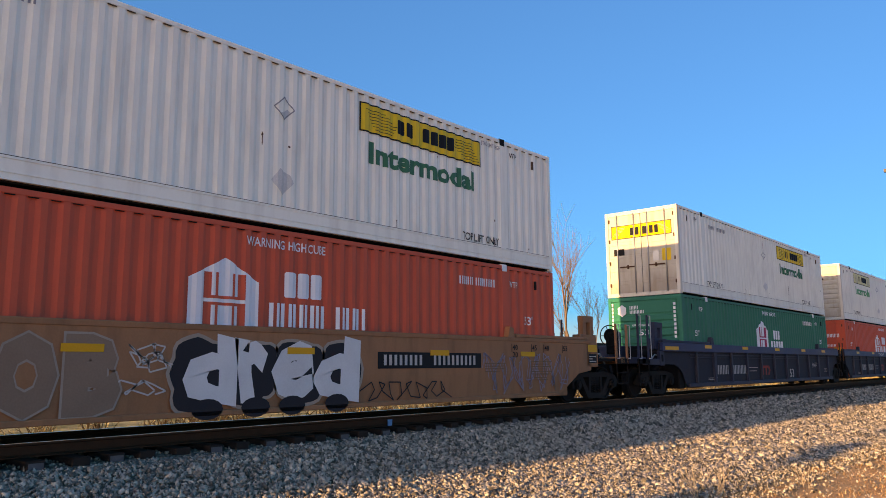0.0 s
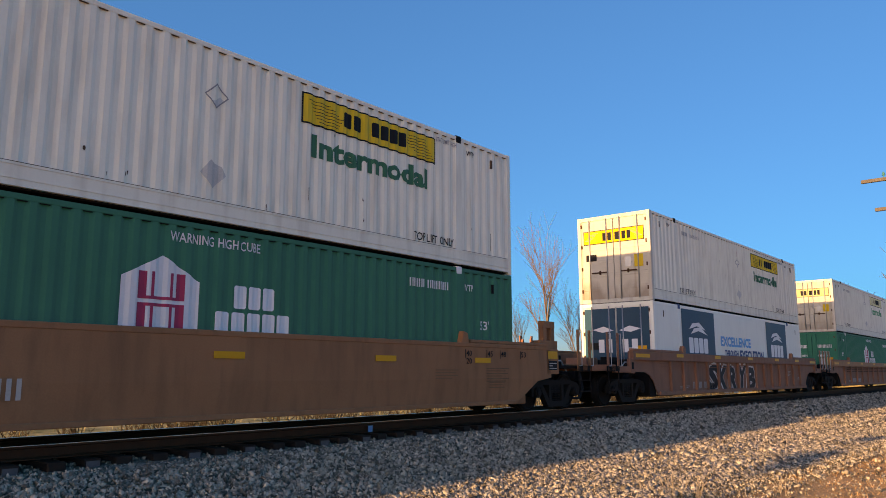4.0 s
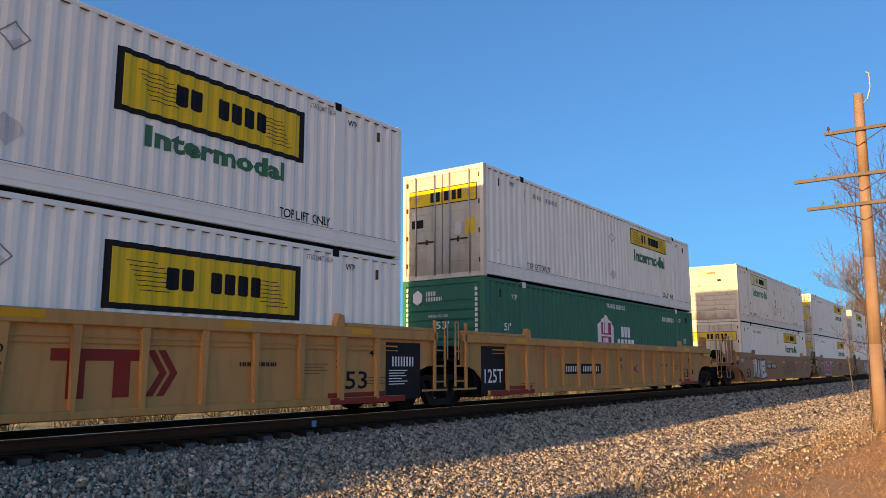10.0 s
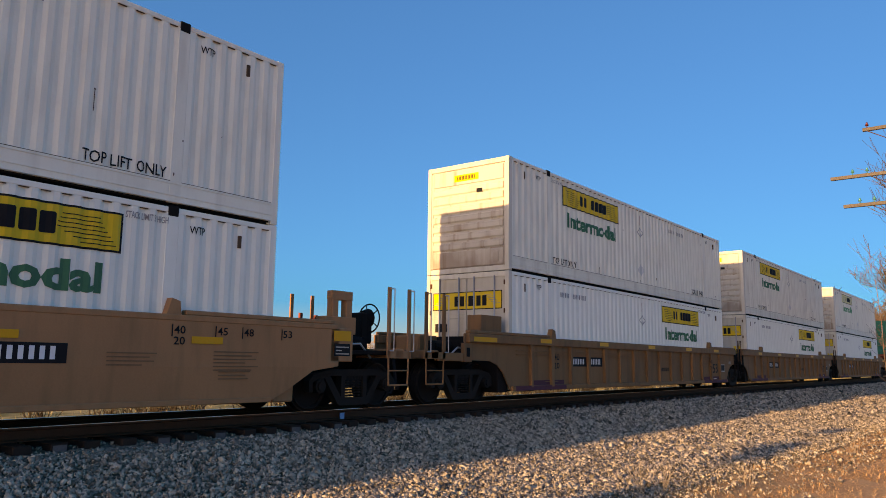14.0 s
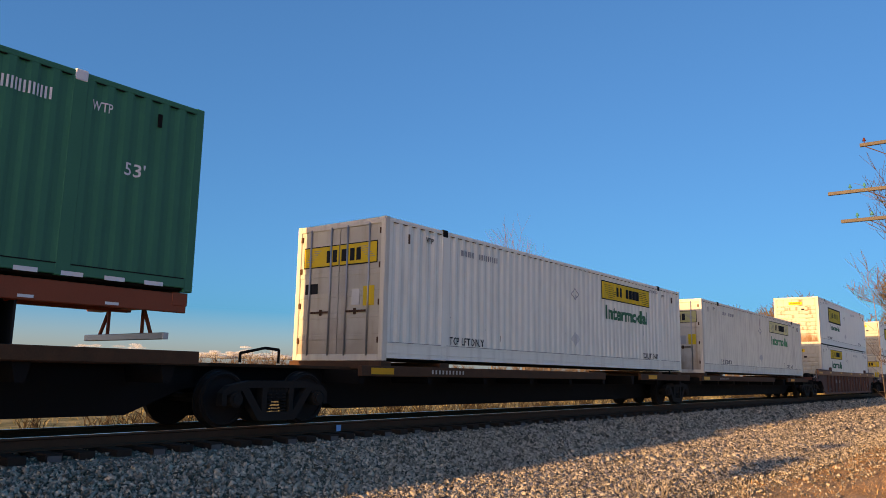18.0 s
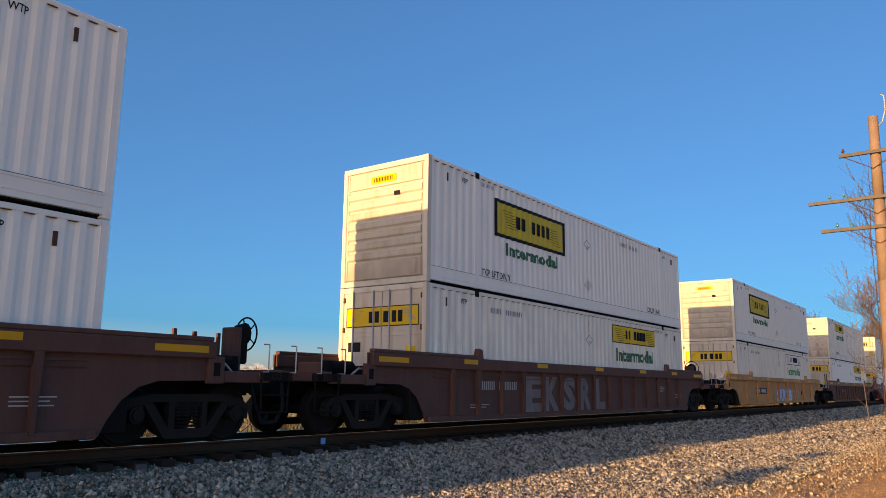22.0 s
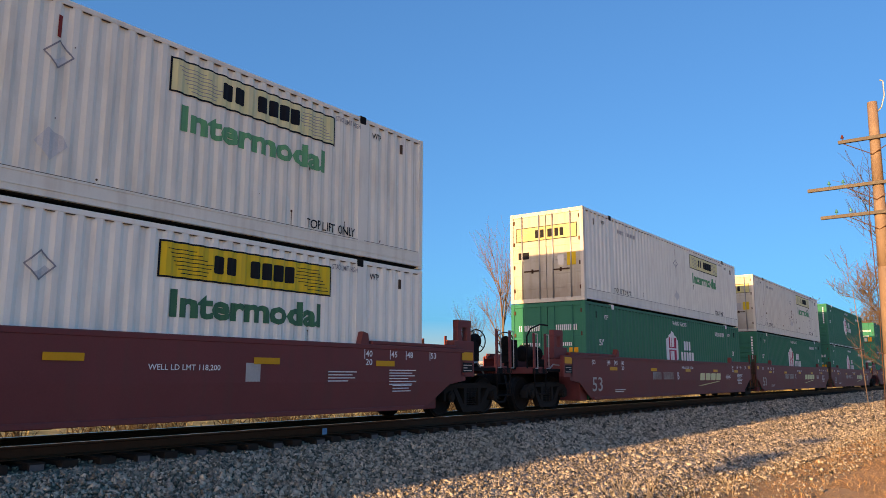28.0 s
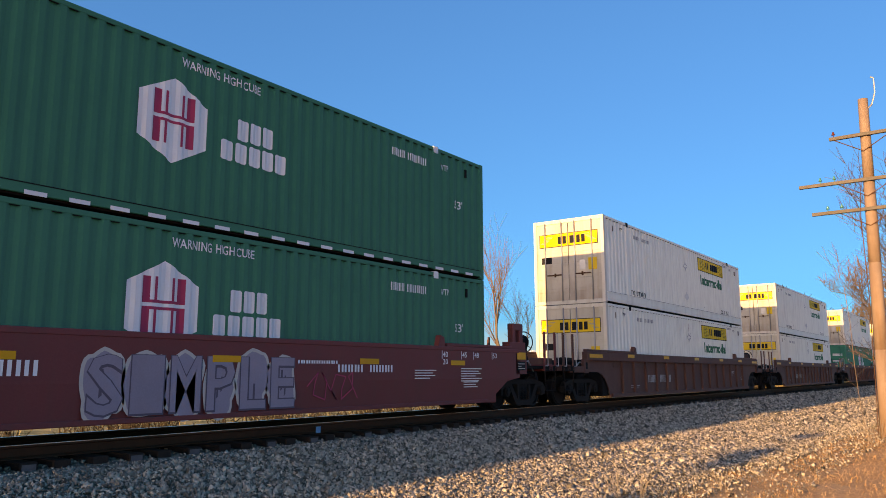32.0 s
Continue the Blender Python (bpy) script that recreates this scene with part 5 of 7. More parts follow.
def clipped(poly, z, above):
    """The part of an outline above or below a level."""
    out = []
    for p, q in zip(poly, poly[1:] + poly[:1]):
        ip, iq = (p[1] >= z) == above, (q[1] >= z) == above
        if ip:
            out.append(p)
        if ip != iq:
            f = (z - p[1]) / (q[1] - p[1])
            out.append((p[0] + f * (q[0] - p[0]), z))
    return out


def well_car(kind, i, left, right, gap_l, gap_r, trims):
    """A well car under a stacked pair. left, right: 'c' coupler end, 'j' joint."""
    paint, words = CARS[kind]
    smooth = kind in ("tan", "maroon", "umber")
    car = thing("well_car", f"{words} steel railway well car carrying containers", "well car", "cars of the train")
    ztop = {"yellow": 1.70, "navy": 1.60, "tan": 1.56, "maroon": 1.52}.get(kind, 1.56)
    z0 = 0.19 if kind == "dark" else 0.27
    long = 1.35 if smooth else 1.85
    rl, rr = (long if left == "c" else 1.15), (long if right == "c" else 1.15)
    form = slope if smooth else arch
    el, er = (-0.05 if left == "c" else 0.0), (CL + 0.05 if right == "c" else CL)
    L0, R0 = form(el, -1, rl, z0, ztop - 0.02), form(er, 1, rr, z0, ztop - 0.02)
    poly = R0 + L0[::-1]
    sheet_y = SY if smooth else 1.36
    key = (kind if not smooth else "smooth", left, right)
    side = None
    for s in (-1, 1):
        a, b = sorted((s * sheet_y, s * (sheet_y - 0.03)))
        def side_form(m):
            if not smooth:
                m.prism(poly, a, b)
                return
            m.prism(clipped(poly, CREASE, True), a, b)
            n0 = len(m.v)
            m.prism(clipped(poly, CREASE, False), a, b)
            for k in range(n0, len(m.v)):
                vx, vy, vz = m.v[k]
                m.v[k] = (vx, vy - s * 0.07 * (CREASE - vz), vz)
        sd = part("side_sheet", shared(("side_sheet", s, ztop) + key, side_form, NAVY_SHEET if kind == "navy" else paint), car)
        if s < 0:
            side = sd
        a, b = sorted((s * (sheet_y + 0.012), s * (sheet_y - 0.14)))
        if smooth:
            part("top_chord", shared(("top_chord", s, ztop) + key, lambda m: m.box(-rl, CL + rr, a, b, ztop - 0.09, ztop, 0.012), paint), car)
            part("bottom_chord", shared(("bottom_chord", s) + key, lambda m: m.box(0.1, CL - 0.1, a, b, z0 - 0.03, z0 + 0.05, 0.01), paint), car)
        else:
            a, b = sorted((s * SY, s * (SY - 0.18)))
            deep = 0.26 if kind in ("brown", "navy", "dark") else 0.20
            part("top_chord", shared(("top_chord", s, ztop, deep) + key, lambda m: m.box(-rl, CL + rr, a, b, ztop - deep, ztop, 0.015), TAN if kind == "brown" and i in (6, 7, 8) else NAVY_RAIL if kind == "navy" else UMBER if kind == "dark" and i in (21, 24, 25) else paint), car)
            a, b = sorted((s * (SY - 0.02), s * (SY - 0.14)))
            part("bottom_chord", shared(("bottom_chord", s) + key, lambda m: m.box(0.0, CL, a, b, z0 - 0.02, z0 + 0.10, 0.012), paint), car)
    # upright ribs along the side
    if not smooth:
        pitch = 2.06 if kind == "ochre" else 1.49 if kind == "navy" or i in (6, 7, 8) else 1.03
        n = int((CL - 1.2) / pitch)
        x = (CL - n * pitch) / 2
        for k in range(n + 1):
            for s in (-1,):
                wide = 0.13 if kind == "yellow" and k == 7 else 0.045 if k not in (1, n - 1) else 0.08
                a, b = sorted((s * (SY - 0.01), s * 1.35))
                part("side_post", shared(("side_post", s, wide, ztop), lambda m: m.prism([(-wide * 0.7, z0 + 0.06), (wide * 0.7, z0 + 0.06), (wide + 0.02, ztop - 0.2), (-wide - 0.02, ztop - 0.2)], a, b), paint), car, at=pose(x + k * pitch, 0, 0))
        part("side_ledge", shared(("side_ledge", ztop) + key, lambda m: m.box(0.2, CL - 0.2, -1.385, -1.36, ztop - 0.36, ztop - 0.33).box(0.2, CL - 0.2, -1.395, -1.36, ztop - 0.44, ztop - 0.425), paint), car)
    if i == 10:
        part("loose_hose", shared("loose_hose", lambda m: m.tube([(5.72, -SY - 0.02, ztop - 0.22), (5.85, -SY - 0.03, 1.2), (6.08, -SY - 0.03, 1.02), (6.32, -SY - 0.03, 0.97), (6.58, -SY - 0.03, 1.04), (6.78, -SY - 0.03, 1.24), (6.98, -SY - 0.02, ztop - 0.2)], 0.03, 7), RUBBER), car, "black hose hanging in a loop")
    if i in (6, 8):
        for k, z in enumerate((1.02, 1.12, 1.22)):
            part("brake_pipe", shared(("brake_pipe", k), lambda m: m.rod((1.2, -SY + 0.03, z), (CL - 2.4, -SY + 0.03, z), 0.017, 6), RUST), car, "long brake pipe along the side")
    # guide rails on top of both ends
    for x0, x1 in ((-rl + 0.05, 1.75), (CL - 1.75, CL + rr - 0.05)):
        for s in (-1, 1):
            a, b = sorted((s * (SY - 0.02), s * (SY - 0.16)))
            part("end_guide", shared(("end_guide", s, round(x0, 2), ztop), lambda m: m.box(x0, x1, a, b, ztop + 0.002, ztop + 0.075, 0.015), paint), car)
    for x in (1.95, CL - 1.95):
        part("stop_bracket", shared(("stop_bracket", x, ztop), lambda m: m.prism([(x - 0.12, ztop), (x + 0.12, ztop), (x + 0.09, ztop + 0.2), (x - 0.05, ztop + 0.24)], -SY + 0.02, -SY + 0.16), paint), car)
    # well floor
    for k in range(3):
        x = 0.5 + k * (CL - 1.6) / 2
        part("cross_beam", shared(("cross_beam", k), lambda m: m.box(x, x + 0.6, -1.34, 1.34, 0.225, 0.276, 0.01), GRIME), car)
    part("well_floor", shared("well_floor", lambda m: m.box(0.0, CL, -1.34, -1.1, 0.24, 0.277).box(0.0, CL, 1.1, 1.34, 0.24, 0.277), GRIME), car)
    # ends
    tag = "a" if smooth else "b"
    tall = kind in ("yellow", "tan", "umber", "maroon", "rust", "navy")
    if left == "c":
        coupler_end(car, -1, 0.0, paint, i in (1, 9, 21, 29, 32), tall, tag)
    else:
        joint_end(car, -1, 0.0, paint, tag, gap_l, True)
    if right == "c":
        coupler_end(car, 1, CL, paint, kind in ("tan", "maroon", "dark"), tall, tag)
    else:
        joint_end(car, 1, CL, paint, tag, gap_r, False)
    # markings
    y = -sheet_y
    yc = -SY if not smooth else -sheet_y - 0.012
    for k, x in enumerate((1.25, 4.6, 8.1, 11.5, 14.5)):
        part("reflector", shared(("yellow_patch", k, ztop, y), lambda m: m.box(x, x + 0.55, yc - 0.004, yc, ztop - 0.135 - (0.28 if smooth else 0), ztop - 0.03 - (0.28 if smooth else 0)), REFLECT), car, "yellow reflector")
    ink = {"yellow": INK, "tan": INK, "ochre": INK, "rust": INK, "umber": INK}.get(kind, DIM_INK if kind != "maroon" else WHITE_INK)
    faint = FAINT_INK if kind in ("tan", "umber", "yellow", "ochre", "rust") else ink
    for nm, shape, colour in trims:
        if shape[0] == "lines" and colour is None:
            colour = faint
        decal(nm, ("trim", i, nm, str(shape)[:40]), trim_shape(shape), colour or ink, side, y=-SY + 0.01 if kind in ("yellow", "rust") and nm in ("unit_letter", "post_number") else -SY + 0.018 if nm.endswith("_band") else y, proud=(0.004 if shape[0] == "rect" and nm != "notice_face" else 0.008) + (0.002 if smooth else 0.0), depth=0)
    return car, side, y


def trim_shape(spec):
    """('text', words, x, z, wide, high) or ('bars', count, x, z, wide, high, fill, lean) or ('rect', x0, x1, z0, z1)."""
    if spec[0] == "text":
        return merge((letters(spec[1], spec[4], spec[5]), spec[2], spec[3]))
    if spec[0] == "bars":
        return merge((bars(spec[1], spec[4], spec[5], spec[6], spec[7], (4,) if spec[1] > 8 else ()), spec[2], spec[3]))
    if spec[0] == "lines":
        return lines(*spec[1:])
    if spec[0] == "lengths":
        sh = []
        for x, w in ((0.05, "53"), (1.1, "48"), (1.65, "45"), (2.15, "40"), (2.15, "20"), (14.2, "40"), (14.2, "20"), (14.95, "45"), (15.45, "48"), (16.25, "53")):
            low = 0.16 if w == "20" else 0.0
            sh.append((letters(w, 0.19, 0.12), x, 1.28 - low))
            if not low:
                sh.append((rect(x - 0.04, x - 0.02, 1.24, 1.42), 0, 0))
        return merge(*sh)
    if spec[0] == "slash":
        _, x0, x1, z0, z1, w = spec
        return [(x0, z0), (x0 + w, z0), (x1, z1), (x1 - w, z1)], [(0, 1, 2, 3)]
    if spec[0] == "mark":
        _, x, z, k = spec
        sh = [(rect(0.0, 1.25, 0.44, 0.58), x, z), (rect(0.20, 0.42, 0.0, 0.44), x, z), (rect(0.78, 1.0, 0.0, 0.44), x, z)]
        for dx in (0.0, 0.16):
            sh.append((([(1.22 + dx, 0.58), (1.33 + dx, 0.58), (1.52 + dx, 0.29), (1.41 + dx, 0.29)], [(0, 1, 2, 3)]), x, z))
            sh.append((([(1.22 + dx, 0.0), (1.41 + dx, 0.29), (1.52 + dx, 0.29), (1.33 + dx, 0.0)], [(0, 1, 2, 3)]), x, z))
        v, f = merge(*sh)
        return [(x + (a - x) * k, z + (b - z) * k) for a, b in v], f
    return rect(*spec[1:])


def spine_car(i):
    """A low skeleton car: one deep centre sill, saddles at the ends of the box."""
    car = thing("spine_car", "rusty brown skeleton railway car with a deep centre sill", "spine car", "cars of the train")
    part("centre_sill", shared("spine_sill", lambda m: m.prism([(-3.6, 0.72), (-1.1, 0.66), (-0.3, 0.22), (CL - 0.4, 0.22), (CL + 0.6, 0.62), (CL + 3.2, 0.72), (CL + 3.2, 0.98), (-3.6, 0.98)], -0.36, 0.36), GRIME), car)
    part("sill_cover", shared("spine_cover", lambda m: m.box(-3.4, CL + 3.0, -0.5, 0.5, 0.98, 1.04, 0.01), RUST), car)
    for k, (x0, x1, zt) in enumerate(((-0.9, 5.2, 1.05), (5.2, 7.1, 1.13), (7.1, CL + 0.1, 1.19)) if i == 18 else ((-0.72, 9.6, 1.06), (CL - 4.0, CL + 0.4, 1.06))):
        for s in (-1, 1):
            a, b = sorted((s * SY, s * (SY - 0.1)))
            part("side_ledge", shared(("spine_ledge", k, s, zt), lambda m: m.box(x0, x1, a, b, zt - 0.2, zt, 0.012), RUST), car, "rust-brown side ledge")
    for k in range(9):
        x = -0.6 + k * 2.05
        part("outrigger", shared(("outrigger", k), lambda m: m.prism([(x - 0.12, 0.98), (x + 0.12, 0.98), (x + 0.06, 0.72), (x - 0.06, 0.72)], -1.36, 1.36), GRIME), car)
    for k, x in enumerate((0.1, 2.0, 14.1, CL - 0.3)):
        part("saddle", shared(("saddle", k), lambda m: m.box(x - 0.16, x + 0.16, -1.32, 1.32, 1.0, 1.155, 0.012), RUST), car)
    part("reflector", shared("spine_reflector", lambda m: m.box(-0.45, 0.2, -SY - 0.004, -SY, 0.90, 1.02), REFLECT), car)
    part("reflector", shared("spine_reflector_b", lambda m: m.box(CL - 3.4, CL - 2.7, -SY - 0.004, -SY, 0.90, 1.02), REFLECT), car)
    part("number_mark", shared("spine_number", lambda m: [m.box(1.4 + 0.12 * k, 1.45 + 0.12 * k, -SY - 0.003, -SY, 0.92, 1.0) for k in range(10)], DIM_INK), car)
    truck(car, -2.4)
    if i == 20:
        truck(car, CL + 1.5)
    part("coupler", shared("spine_coupler", lambda m: m.box(-4.0, -3.5, -0.16, 0.16, 0.76, 1.0, 0.04), GRIME), car)
    part("grab_iron", shared("spine_grab", lambda m: m.tube([(-3.3, -1.2, 1.05), (-3.3, -1.2, 1.2), (-2.8, -1.2, 1.3), (-2.5, -1.2, 1.28), (-2.5, -1.2, 1.05)], 0.025, 6), GRIME), car)
    return car


def trailer_chassis():
    """Road chassis under the lone green box: beams, landing legs, tandem wheels, bumper."""
    ch = thing("trailer_chassis", "orange steel road chassis with tandem wheels on the flat car", "chassis", "cars of the train")
    part("main_beam", shared("chassis_beam", lambda m: m.box(0.0, CL, -0.5, -0.36, 1.83, 2.06, 0.01).box(0.0, CL, 0.36, 0.5, 1.83, 2.06, 0.01), ORANGE), ch)
    for k, x in enumerate((0.0, 2.6, 5.5, 8.5, 11.5, CL - 0.3)):
        part("bolster", shared(("chassis_bolster", k), lambda m: m.box(x, x + 0.26, -1.25, 1.25, 1.86, 2.06, 0.01), ORANGE), ch)
    part("gooseneck", shared("gooseneck", lambda m: m.prism([(0.0, 1.95), (2.2, 1.95), (3.0, 1.7), (3.3, 1.7), (3.3, 1.5), (2.6, 1.5), (1.6, 1.75), (0.0, 1.8)], -0.48, 0.48), ORANGE), ch)
    part("side_rail", shared("chassis_rail", lambda m: m.box(0.3, CL - 0.05, -1.24, -1.16, 1.76, 2.05, 0.012), ORANGE), ch)
    for k in range(13):
        x = 0.9 + 1.16 * k
        part("reflector", shared(("chassis_reflector", k), lambda m: m.box(x, x + 0.2, -1.246, -1.241, 1.79, 1.83), WHITE_INK), ch)
    for text, x0, wide, z0 in (("53 FT", 4.55, 0.62, 1.90), ("TARE WT 7,250", 6.2, 0.80, 1.90)):
        plate = part("size_plate", M().box(x0, x0 + wide, -1.2445, -1.241, z0 - 0.03, z0 + 0.13).mesh("size_plate", LOGO_FADED), ch, "pale plate with dark lettering")
        vs, fs = letters(text, wide - 0.06, 0.09)
        m = M()
        m.add([(x0 + 0.03 + a, -1.2465, z0 + 0.005 + b) for a, b in vs], fs)
        part("lettering", m.mesh("lettering", INK), plate)
    part("number_mark", shared("chassis_number", lambda m: [m.box(7.75 + 0.13 * k, 7.83 + 0.13 * k, -1.246, -1.241, 1.88, 1.99) for k in range(10)], DIM_INK), ch)
    for s in (-1, 1):
        part("landing_leg", shared(("landing_leg", s), lambda m: m.box(3.14, 3.38, s * 0.9 - 0.1, s * 0.9 + 0.1, 1.4, 1.9, 0.01).box(3.18, 3.34, s * 0.9 - 0.07, s * 0.9 + 0.07, 1.06, 1.41).box(2.98, 3.54, s * 0.9 - 0.14, s * 0.9 + 0.14, 1.06, 1.1), ORANGE), ch)
        part("leg_brace", shared(("leg_brace", s), lambda m: m.prism([(3.38, 1.62), (3.38, 1.9), (3.8, 1.9)], s * 0.9 - 0.05, s * 0.9 + 0.05).rod((3.26, s * 0.9, 1.3), (3.26, 0, 1.75), 0.025, 6), ORANGE), ch)
    part("hitch_stand", shared("hitch_stand", lambda m: (m.box(-0.7, -0.5, -0.5, 0.5, 1.06, 1.8, 0.02), m.rod((-0.5, -0.4, 1.75), (1.2, -0.4, 1.1), 0.09, 6), m.rod((-0.5, 0.4, 1.75), (1.2, 0.4, 1.1), 0.09, 6),
                                                          m.box(-0.9, 0.4, -0.6, 0.6, 1.76, 1.84, 0.01)), GRIME), ch, "black trailer hitch stand")
    part("subframe", shared("subframe", lambda m: m.box(10.6, 13.8, -0.55, 0.55, 1.6, 1.84, 0.02), GRIME), ch)
    for x in (11.66, 12.9):
        for s in (-1, 1):
            def tyre(m, s=s):
                for a, b in ((0.98, 1.22), (0.70, 0.94)):
                    m.rod((0, s * a, 1.56), (0, s * b, 1.56), 0.5, 28)
                    m.ring((0, s * b, 1.56), "y", 0.42, 0.08, 24, 6)
            w = part("wheel", shared(("tyre", s), tyre, RUBBER), ch, "black rubber tyre", at=pose(x, 0, 0))
            part("rim", shared(("rim", s), lambda m: m.ring((0, s * 1.225, 1.56), "y", 0.255, 0.03, 24, 6).ring((0, s * 1.215, 1.56), "y", 0.15, 0.035, 20, 6), WHITE_OLD if x < 12 else RUST), w, "pale steel wheel rim" if x < 12 else "rusty wheel rim")
            part("hub", shared(("hub", s), lambda m: m.rod((0, s * 1.16, 1.56), (0, s * 1.222, 1.56), 0.25, 20).rod((0, s * 1.22, 1.56), (0, s * 1.30, 1.56), 0.085, 12), CAST), w, "dark wheel hub")
            for q in range(8):
                ca, sa = 0.185 * math.cos(q * math.pi / 4), 0.185 * math.sin(q * math.pi / 4)
                if s < 0:
                    part("lug_nut", shared(("lug", q), lambda m: m.rod((ca * 0.7, -1.22, 1.56 + sa * 0.7), (ca * 0.7, -1.26, 1.56 + sa * 0.7), 0.016, 6), STEEL), w)
    for y0 in (-1.2, 0.6):
        part("mud_flap", shared(("mud_flap", y0), lambda m: m.box(13.65, 13.68, y0, y0 + 0.6, 1.15, 1.75), RUBBER), ch)
    part("bumper", shared("bumper", lambda m: m.box(CL - 0.35, CL - 0.25, -1.15, 1.15, 1.36, 1.46, 0.008), STEEL), ch)
    part("bumper_bracket", shared("bumper_bracket", lambda m: [m.rod((CL - 0.3, s * 0.5, 1.86), (CL - 0.3, s * (0.5 + d), 1.44), 0.03, 5) for s in (-1, 1) for d in (0.0, 0.25)], ORANGE), ch)
    return ch


# ---------------------------------------------------------------- the train
# distance along the track of each box's leading end at the start; car; upper box; lower box
# box: design, leading wall (d doors, f front), nose side, paint
w, o, r, n = WHITE, WHITE_OLD, WHITE_RUST, WHITE_NEW
TRAIN = [
    (-24.10, "tan", ("wy", "d", "R", w), ("hh", "d", "R", GREEN)),
    (-0.54, "umber", ("wy", "d", "R", w), ("hr", "d", "R", RED)),
    (23.01, "navy", ("wy", "d", "R", w), ("hh", "f", "L", GREEN)),
    (42.62, "navy", ("wf", "f", "L", w), ("hr", "d", "R", RED)),
    (62.29, "navy", ("wf", "f", "L", o), ("hr", "f", "L", RED)),
    (85.82, "umber", ("wy", "d", "R", o), ("hh", "f", "L", GREEN)),
    (109.71, "brown", ("wy", "d", "R", o), ("wk", "d", "R", n)),
    (133.09, "brown", ("wf", "d", "R", o), ("hh", "d", "R", GREEN)),
    (152.26, "brown", ("wy", "d", "R", w), ("hh", "d", "R", GREEN)),
    (171.80, "brown", ("wd", "f", "L", n), ("hh", "f", "L", GREEN)),
    (195.32, "yellow", ("wy", "d", "R", o), ("ws", "f", "L", n)),
    (214.84, "yellow", ("wd", "d", "R", n), ("wd", "d", "R", n)),
    (234.30, "yellow", ("wy", "d", "R", w), ("hh", "f", "L", GREEN)),
    (258.03, "tan", ("wf", "f", "L", r), ("wy", "d", "R", n)),
    (277.47, "tan", ("wy", "d", "R", w), ("wy", "d", "R", n)),
    (296.83, "tan", ("wy", "f", "L", w), ("wy", "d", "R", n)),
    (320.26, "rust", ("wy", "f", "L", o), ("wy", "d", "R", n)),
    (339.64, "rust", ("wy", "f", "L", o), ("wy", "d", "R", n)),
    (359.24, "rust", ("wf", "f", "L", o), ("wy", "d", "R", n)),
    (380.45, "chassis", ("hx", "f", "L", GREEN), None),
    (400.94, "spine", ("wy", "d", "R", w), None),
    (419.47, "spine", ("wf", "d", "R", o), None),
    (440.64, "dark", ("wd", "f", "L", n), ("wy", "f", "L", w)),
    (464.04, "dark", ("wd", "f", "L", n), ("wd", "d", "R", n)),
    (487.53, "dark", ("wd", "f", "L", n), ("wy", "d", "R", o)),
    (511.06, "ochre", ("wd", "f", "L", n), ("wf", "d", "R", o)),
    (534.33, "dark", ("wy", "f", "L", o), ("wy", "d", "R", n)),
    (557.98, "maroon", ("wf", "d", "R", o), ("wd", "d", "R", n)),
    (577.37, "maroon", ("hx", "d", "R", LIME), ("hh", "d", "R", GREEN)),
    (596.88, "maroon", ("wf", "d", "R", o), ("wy", "d", "R", w)),
    (620.96, "maroon", ("wf", "d", "R", w), ("hh", "d", "R", GREEN)),
    (640.33, "maroon", ("wf", "d", "R", r), ("hh", "f", "L", GREEN)),
    (659.76, "maroon", ("hx", "f", "L", GREEN), ("hh", "d", "R", GREEN)),
    (683.29, "maroon", ("hx", "d", "R", GREEN), ("hh", "d", "R", GREEN)),
    (706.67, "dark", ("wy", "d", "R", w), ("wy", "d", "R", w)),
    (730.60, "dark", ("wy", "d", "R", w), ("wy", "d", "R", w)),
    (754.10, "dark", ("wy", "d", "R", w), ("hh", "d", "R", GREEN)),
    (777.60, "dark", ("wy", "d", "R", w), ("wy", "d", "R", w)),
    (801.10, "brown", ("wy", "d", "R", w), ("hh", "d", "R", GREEN)),
]
AHEAD = 1   # boxes that have passed before the first one in view
MOVERS = []     # thing, start along the track, height


